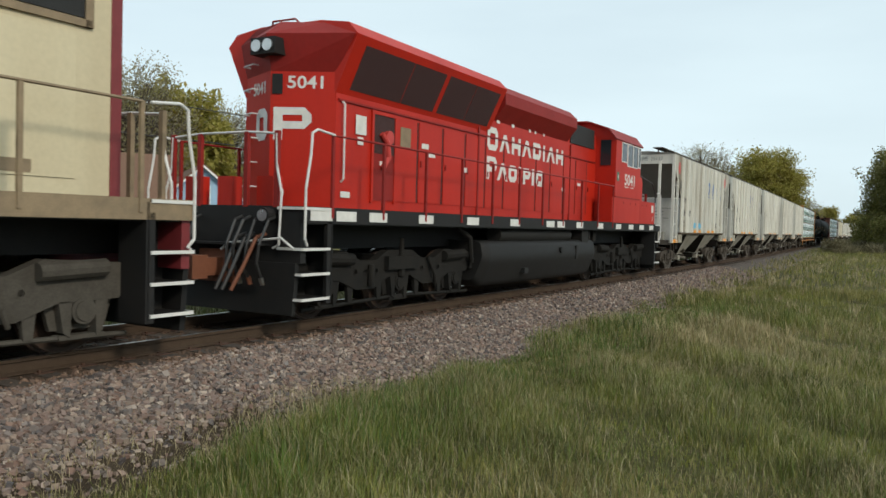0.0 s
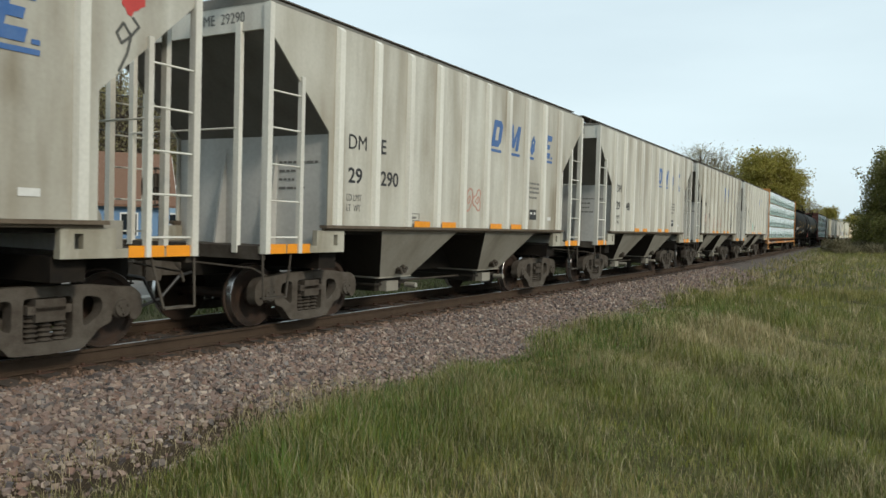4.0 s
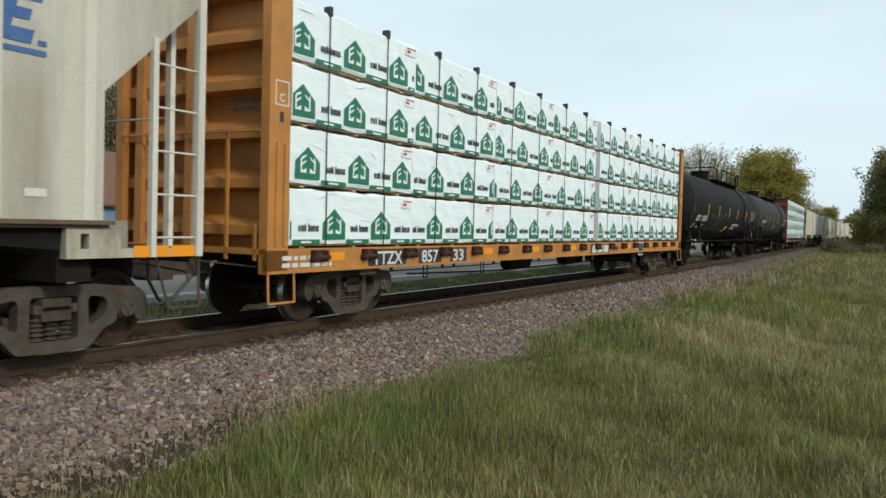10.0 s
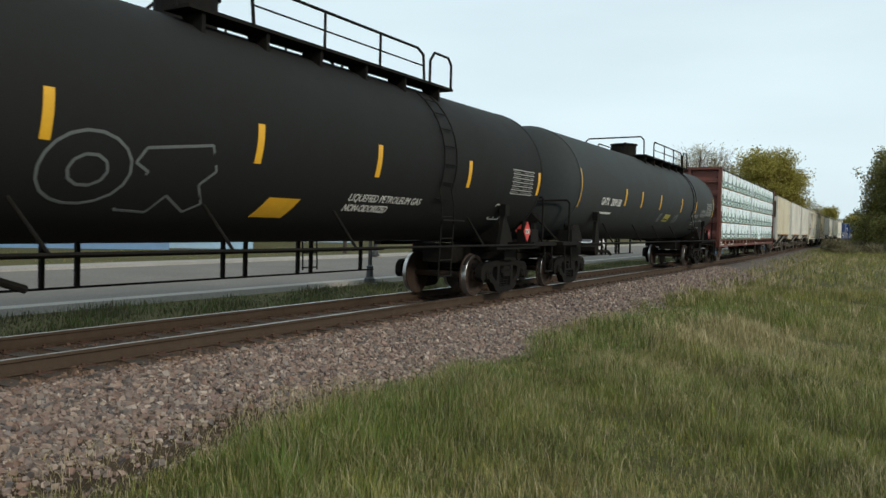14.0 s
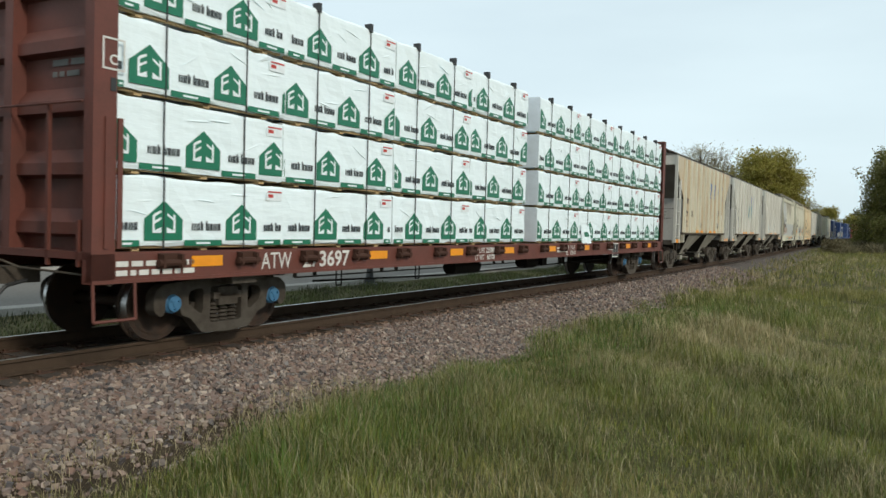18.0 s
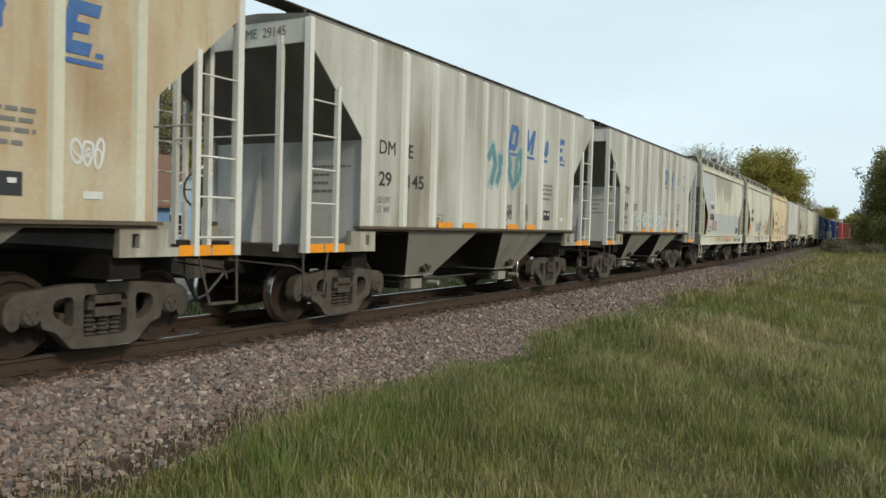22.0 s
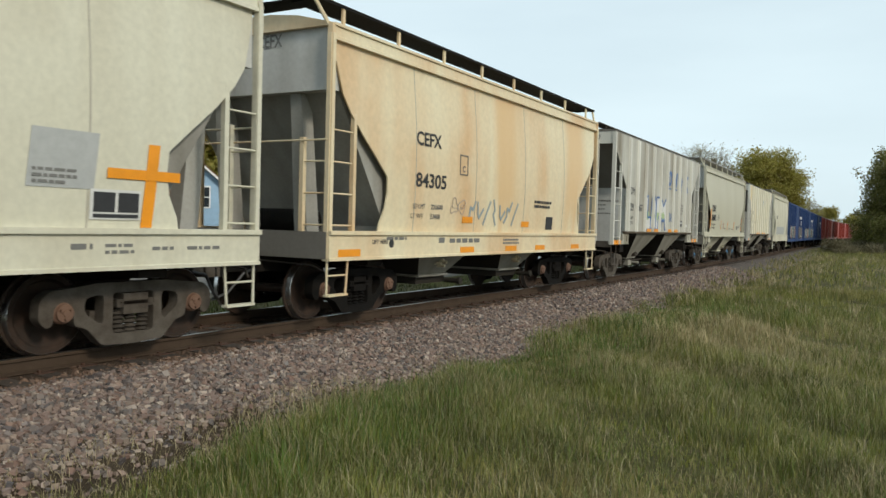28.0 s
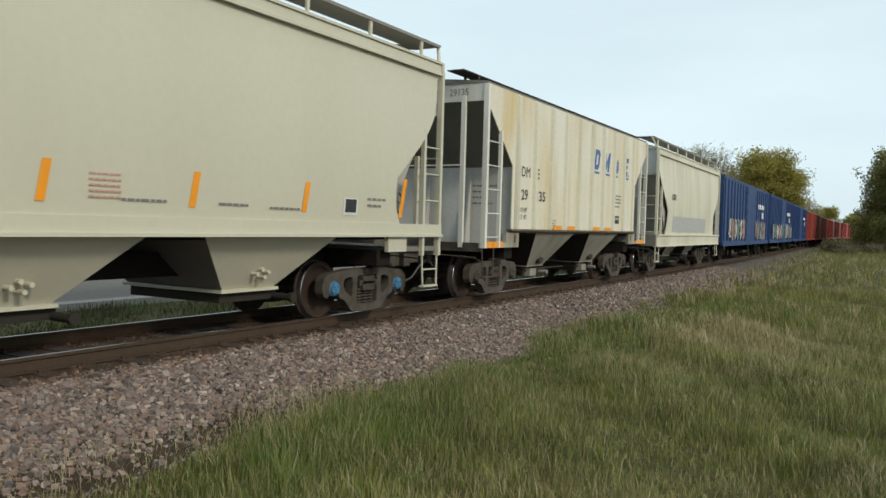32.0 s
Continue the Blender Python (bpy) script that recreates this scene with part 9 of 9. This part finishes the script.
shell_letters("NON-ODORIZED", 0.15, tank_2, 4.9, -0.63, 1.3, tank_text)
me = Mesh()
for i in range(3):
    shell_line(me, [(5.5, -0.78 - i * 0.09), (6.4, -0.78 - i * 0.09)], 0.035)
part("small_print", me, tank_text, tank_2)
sign = shell_patch([(0.42, -0.9), (1.2, -0.9), (1.29, -0.6), (0.5, -0.6)], mustard, tank_2, "warning_panel", "dull yellow notice panel")
me = Mesh()
for k in range(9):
    shell_line(me, [(0.5 + k * 0.08, -0.86), (0.52 + k * 0.08, -0.77)], 0.03)
for v in range(len(me.v)):
    me.v[v] = (me.v[v][0] + 0.005, me.v[v][1], me.v[v][2])
tagged(part("word_print", me, black_ink, sign), kind="stuff")
for y, h, w in ((-0.37, -0.75, 0.4), (1.9, -0.75, 0.65)):
    me = Mesh()
    shell_line(me, [(y + w * (0.5 + 0.45 * math.cos(a * 2.1)), h + 0.17 * math.sin(a * 3.3)) for a in [i * 0.22 for i in range(34)]], 0.02)
    part("graffiti", me, tank_chalk, tank_2, "pale chalk scribble")

# smooth hoppers
bn, bow = smooth_hopper("grey and cream smooth-sided hopper car with a brown spill", cream_paint, hopper_dark, truck_grey, truck_grey, True)
runs(bn, 233.34)


def on_side(z):
    return bow(z) + 0.003


def side_plate(car, y0, y1, z0, z1, mat, name, label="", shear=0.0, lift=0.003):
    """A painted patch that follows the bowed side."""
    me, n = Mesh(), 6
    v, f = [], []
    for d in (0, 0.004):
        for i in range(n + 1):
            z = z0 + (z1 - z0) * i / n
            sh = shear * i / n
            v += [(bow(z) + lift + d, y0 + sh, z), (bow(z) + lift + d, y1 + sh, z)]
    o = 2 * (n + 1)
    for i in range(n):
        f += [(2 * i, 2 * i + 1, 2 * i + 3, 2 * i + 2), (o + 2 * i, o + 2 * i + 2, o + 2 * i + 3, o + 2 * i + 1), (2 * i, 2 * i + 2, o + 2 * i + 2, o + 2 * i), (2 * i + 1, o + 2 * i + 1, o + 2 * i + 3, 2 * i + 3)]
    return part(name, me.add(v, f), mat, car, label)


def side_letters(text, h, mat, car, y, z, width):
    ob = letters(text, h, mat, car, y, z, 0, width)
    for v in ob.data.vertices:
        v.co.x += bow(v.co.z) + 0.008
    return ob


def side_scrawl(mat, car, y, z, w, h, n, width, seed):
    ob = scrawl(car, mat, 0, y, z, w, h, n, width, seed)
    for v in ob.data.vertices:
        v.co.x += bow(v.co.z) + 0.009
    return ob


for p in bn.children:
    if p.name.startswith("side_sheet"):
        p.material_slots[0].link = "OBJECT"
        p.material_slots[0].material = spill_paint
side_plate(bn, -4.0, -2.95, 2.52, 2.95, white_ink, "number_panel", lift=0.0075)
ob = side_letters("BNBX", 0.26, black_ink, bn, -3.92, 2.58, 0.88)
ob.location.x = 0.006
side_letters("80186", 0.29, black_ink, bn, -3.95, 2.1, 0.95)
side_letters("LD LMT", 0.1, grey_ink, bn, -4.1, 1.72, 0.45)
side_letters("LT WT", 0.1, grey_ink, bn, -4.1, 1.54, 0.4)
side_plate(bn, -4.5, -4.38, 1.45, 2.4, orange_tape, "reflector", "orange reflective strip", lift=0.008)
side_scrawl(salmon_spray, bn, -3.4, 1.6, 1.25, 0.5, 4, 0.035, 81)
side_scrawl(faint_salmon, bn, -3.3, 1.66, 1.1, 0.4, 3, 0.08, 86)
side_plate(bn, 3.6, 4.1, 1.5, 1.8, black_ink, "consolidated_stencil", lift=0.0075)
scrawl(bn, mint_spray, 1.562, -2.6, 1.06, 1.6, 0.24, 6, 0.03, 82)
scrawl(bn, salmon_spray, 1.562, -0.6, 1.05, 2.6, 0.26, 8, 0.022, 83)
scrawl(bn, dark_spray, 1.562, 2.9, 1.08, 0.8, 0.2, 4, 0.025, 84)
scrawl(bn, teal_spray, 1.562, 4.0, 1.06, 1.2, 0.22, 4, 0.03, 85)
for y in (-1.8, 0.6, 3.0):
    part("reflector", plate(y - 0.3, y + 0.3, 1.2, 1.3, 1.563), orange_tape, bn, "orange reflective strip")

bn2, _ = smooth_hopper("pale cream smooth-sided hopper car with orange cross marks", cream_paint, hopper_dark, truck_grey, cap_rust, True)
runs(bn2, 246.75)
side_plate(bn2, -2.0, 1.46, 1.62, 2.22, patch_grey, "paint_patch", "grey painted-over panel")
side_plate(bn2, 2.72, 3.46, 1.82, 2.4, patch_grey, "paint_patch", "square grey painted-over panel", shear=0.05)
side_letters("BNBX", 0.24, black_ink, bn2, -3.95, 2.75, 0.8)
side_letters("80064", 0.26, black_ink, bn2, -3.95, 2.25, 0.9)
for y, z0, z1 in ((0.44, 1.43, 1.9), (2.22, 1.43, 1.89), (4.06, 1.43, 2.35), (-4.3, 1.45, 2.1)):
    side_plate(bn2, y, y + 0.15, z0, z1, orange_tape, "reflector", "orange reflective strip", shear=0.07, lift=0.0075)
for y, w, z in ((-0.29, 0.46, 1.98), (1.57, 0.47, 1.95), (-4.6, 0.6, 1.8)):
    side_plate(bn2, y, y + w, z, z + 0.11, orange_tape, "reflector", "orange reflective strip", lift=0.0075)
side_plate(bn2, 3.61, 4.57, 1.95, 2.06, orange_tape, "reflector", "level arm of an orange cross", lift=0.0125)
sign = side_plate(bn2, 3.42, 4.05, 1.51, 1.83, white_ink, "consolidated_stencil", lift=0.0075)
side_plate(bn2, 3.46, 3.72, 1.59, 1.8, black_ink, "stencil_field", lift=0.012)
side_plate(bn2, 3.76, 4.02, 1.59, 1.8, black_ink, "stencil_field", lift=0.012)
side_plate(bn2, 3.46, 4.02, 1.53, 1.57, black_ink, "stencil_field", lift=0.012)
letters("CAUTION", 0.085, black_ink, bn2, -0.37, 1.47, bow(1.5) + 0.01, 0.44)
for k, (word, y, w) in enumerate((("OPEN HATCH", -0.28, 0.44), ("BEFORE UNLOADING", -0.4, 0.66), ("COMPARTMENT", -0.33, 0.5))):
    letters(word, 0.075, black_ink, bn2, y, 1.26 - k * 0.1, 1.563, w)
part("paint_patch", plate(-2.0, -0.48, 1.02, 1.35, 1.561), patch_grey, bn2)
bars([(1.6, 1.2, 0.5, 0.035), (1.6, 1.13, 0.5, 0.035), (3.2, 1.2, 0.25, 0.06), (3.6, 1.22, 0.35, 0.035), (3.6, 1.15, 0.4, 0.035), (4.2, 1.18, 0.3, 0.04), (4.7, 1.18, 0.5, 0.04)], bn2, grey_ink, 1.562)
bars([(2.78, 1.98, 0.5, 0.03), (2.78, 1.92, 0.5, 0.03), (2.78, 1.86, 0.35, 0.03)], bn2, grey_ink, bow(1.92) + 0.012)
side_scrawl(teal_spray, bn2, -1.2, 1.68, 1.6, 0.42, 5, 0.012, 95)
side_scrawl(dark_spray, bn2, -0.1, 1.8, 0.5, 0.6, 2, 0.012, 96)

cefx, _ = smooth_hopper("faded tan smooth-sided hopper car with rusty bands", tan_paint, hopper_dark, truck_black, cap_rust, True)
runs(cefx, 259.98)
tan_banded = spilled(spilled(tan_paint, (0.64, 0.42, 0.2), -0.7, 1.1, 1.2, 2.4), (0.66, 0.44, 0.22), 3.4, 5.3, 1.2, 2.4)
for p in cefx.children:
    if p.name.startswith("side_sheet"):
        p.material_slots[0].link = "OBJECT"
        p.material_slots[0].material = tan_banded
side_letters("CEFX", 0.24, black_ink, cefx, -3.55, 2.92, 0.85)
side_letters("84305", 0.25, black_ink, cefx, -3.55, 2.2, 1.05)
side_letters("LD LMT", 0.09, grey_ink, cefx, -3.6, 1.82, 0.4)
side_letters("LT WT", 0.09, grey_ink, cefx, -3.65, 1.65, 0.4)
brushed(cefx, slate_spray, 0.004, -1.65, 1.58, 2.35, 0.5, (0, 2, 3, 5, 2, 0, 3), 0.055, 0.25, "slate blue brushed strokes", on_side)
side_scrawl(faint_salmon, cefx, -2.3, 1.75, 0.6, 0.3, 2, 0.02, 92)
outline = Mesh()
for a, b, c, d in ((-2.0, -1.68, 2.86, 2.88), (-2.0, -1.68, 2.5, 2.52), (-2.0, -1.98, 2.52, 2.86), (-1.7, -1.68, 2.52, 2.86)):
    outline.box(bow(2.7) + 0.006, bow(2.7) + 0.012, a, b, c, d)
part("plate_outline", outline, grey_ink, cefx)
letters("C", 0.12, grey_ink, cefx, -1.89, 2.56, bow(2.7) + 0.008)
side_letters("232600", 0.09, grey_ink, cefx, -3.0, 1.82, 0.42)
side_letters("53400", 0.09, grey_ink, cefx, -3.0, 1.65, 0.34)
letters("LIFT HERE", 0.07, black_ink, cefx, -4.8, 1.22, 1.563, 0.45)
part("jacking_hole", Mesh().cyl((1.56, -4.25, 1.22), (1.566, -4.25, 1.22), 0.07, 12), strap_black, cefx)
for y, z, w in ((-1.8, 1.6, 0.42), (0.95, 1.55, 0.4)):
    side_plate(cefx, y, y + w, z, z + 0.12, orange_tape, "reflector", "orange reflective strip", lift=0.0075)
for y in (-5.4, -1.6, 0.4, 2.0, 4.3):
    part("reflector", plate(y - 0.28, y + 0.28, 1.03, 1.14, 1.563), orange_tape, cefx, "orange reflective strip")
side_plate(cefx, 2.35, 2.75, 1.5, 1.8, black_ink, "consolidated_stencil", lift=0.0075)
bars([(1.6, 2.1, 1.0, 0.06), (1.6, 2.0, 0.9, 0.06)], cefx, black_ink, bow(2.05) + 0.012)
bars([(-2.7, 1.22, 0.2, 0.1), (-2.3, 1.22, 1.2, 0.08), (-4.4, 1.28, 0.6, 0.05), (0.0, 1.25, 0.8, 0.04), (0.0, 1.18, 0.8, 0.04)], cefx, grey_ink, 1.563)
ob = letters("CEFX", 0.2, grey_ink, cefx, 0, 0, 0, 0.5)
ob.matrix_basis = pose(0.1, -5.81, 4.2, 0, 0, -90)

cbfx, _ = smooth_hopper("clean sage grey smooth-sided hopper car with blue bearing caps", sage_paint, hopper_dark, truck_grey, cap_blue, False, seams=())
runs(cbfx, 286.72)
side_letters("CBFX", 0.3, black_ink, cbfx, -4.25, 2.5, 0.95)
side_letters("306902", 0.3, black_ink, cbfx, -4.3, 2.08, 1.1)
side_letters("LD LMT 232500", 0.1, grey_ink, cbfx, -4.35, 1.85, 0.95)
side_letters("LT  WT   53500", 0.1, grey_ink, cbfx, -4.4, 1.7, 0.95)
side_plate(cbfx, -4.62, -4.5, 1.72, 2.6, orange_tape, "reflector", "orange reflective strip", 0.08, lift=0.006)
for y in (-1.88, 0.03, 2.05):
    side_plate(cbfx, y, y + 0.1, 1.68, 2.1, orange_tape, "reflector", "orange reflective strip", 0.06, lift=0.006)
side_plate(cbfx, 4.5, 4.6, 1.65, 2.3, orange_tape, "reflector", "orange reflective strip", 0.1, lift=0.006)
side_plate(cbfx, 3.0, 3.35, 1.66, 1.92, white_ink, "consolidated_stencil", lift=0.006)
side_plate(cbfx, 3.04, 3.31, 1.7, 1.9, black_ink, "stencil_field", lift=0.0105)
bars([(-1.3, 1.98 - i * 0.06, 0.42, 0.022) for i in range(5)], cbfx, salmon_spray, bow(1.85) + 0.012)
bars([(-0.9, 1.72, 0.6, 0.03), (0.5, 1.72, 0.5, 0.03), (1.4, 1.7, 0.6, 0.03), (3.6, 1.9, 0.5, 0.04), (3.6, 1.8, 0.4, 0.04)], cbfx, grey_ink, bow(1.75) + 0.012)
outline = Mesh()
for a, b, c, d in ((-2.75, -2.45, 2.4, 2.42), (-2.75, -2.45, 2.12, 2.14), (-2.75, -2.73, 2.14, 2.4), (-2.47, -2.45, 2.14, 2.4)):
    outline.box(bow(2.25) + 0.006, bow(2.25) + 0.012, a, b, c, d)
part("plate_outline", outline, grey_ink, cbfx)
letters("C", 0.12, grey_ink, cbfx, -2.65, 2.17, bow(2.25) + 0.008)

last, _ = smooth_hopper("pale cream smooth-sided hopper car with a grey patch", cream_paint, hopper_dark, truck_grey, truck_grey, True)
runs(last, 313.7)
side_plate(last, -3.6, 2.6, 1.5, 2.1, patch_grey, "paint_patch", "grey painted-over panel")
side_letters("CEFX", 0.22, black_ink, last, -3.9, 2.7, 0.7)

for car, mark, num in ((bn, "BNBX", "80186"), (bn2, "BNBX", "80064"), (cbfx, "CBFX", "306902")):
    for text, z in ((mark, 4.18), (num, 3.95)):
        letters(text, 0.16, black_ink, car, 0, 0, 0, 0.5, name="end_number").matrix_basis = pose(0.7, -5.805, z, 0, 0, -90)

# boxcars that bring up the rear
blue_1 = boxcar(box_blue, "blue ribbed boxcar with graffiti along its foot")
runs(blue_1, 330.7)
blue_2 = copy_thing(blue_1, Matrix())
runs(blue_2, 351.0)
blue_3 = copy_thing(blue_1, Matrix())
runs(blue_3, 371.3)
red_1 = boxcar(box_red, "weathered red boxcar near the train's end")
runs(red_1, 391.6)
brown_1 = boxcar(box_brown, "brown boxcar near the train's end")
runs(brown_1, 411.9)
for c, proto in ((432.2, red_1), (452.5, red_1), (472.8, brown_1), (493.1, red_1), (513.4, brown_1)):
    runs(copy_thing(proto, Matrix()), c)
for n, (car, a, b) in enumerate(((blue_1, -8.3, -2.5), (blue_1, 2.0, 7.0), (blue_2, -8.5, 0.5), (blue_2, 1.2, 8.0))):
    for k in range(6):
        me = Mesh()
        blob(me, a + (b - a) * (k + 0.5) / 6, 1.75, (b - a) / 13, 0.6, 1.555, 200 + n * 10 + k, 12)
        part("graffiti", me, (white_ink, salmon_spray, patch_grey, teal_spray)[(k + n) % 4], car, "sprayed letters as blocks")
    scrawl(car, dark_spray, 1.56, a, 1.2, b - a, 1.1, 8, 0.09, 210 + n)
for car in (blue_1, blue_2, blue_3):
    bars([(3.3, 3.1, 3.0, 0.28), (5.2, 2.5, 0.8, 0.4)], car, white_ink, 1.53)
for car, s0, _ in MOVES:
    if car.name.split(".")[0] in ("hopper_car", "tank_car", "bulkhead_flatcar", "locomotive"):
        roll_wheels(car, s0)

# the bodies are a little over three metres wide; the running gear keeps the gauge
WIDE, widened = 1.06, set()


def widen(ob):
    for p in ob.children:
        if not p.name.startswith("truck"):
            if p.matrix_basis.to_3x3() == Matrix.Identity(3):
                p.location.x *= WIDE
                if p.data and p.data.name not in widened:
                    widened.add(p.data.name)
                    p.data.transform(Matrix.Diagonal((WIDE, 1, 1, 1)))
            widen(p)


for car, _, _ in MOVES:
    widen(car)


motions()
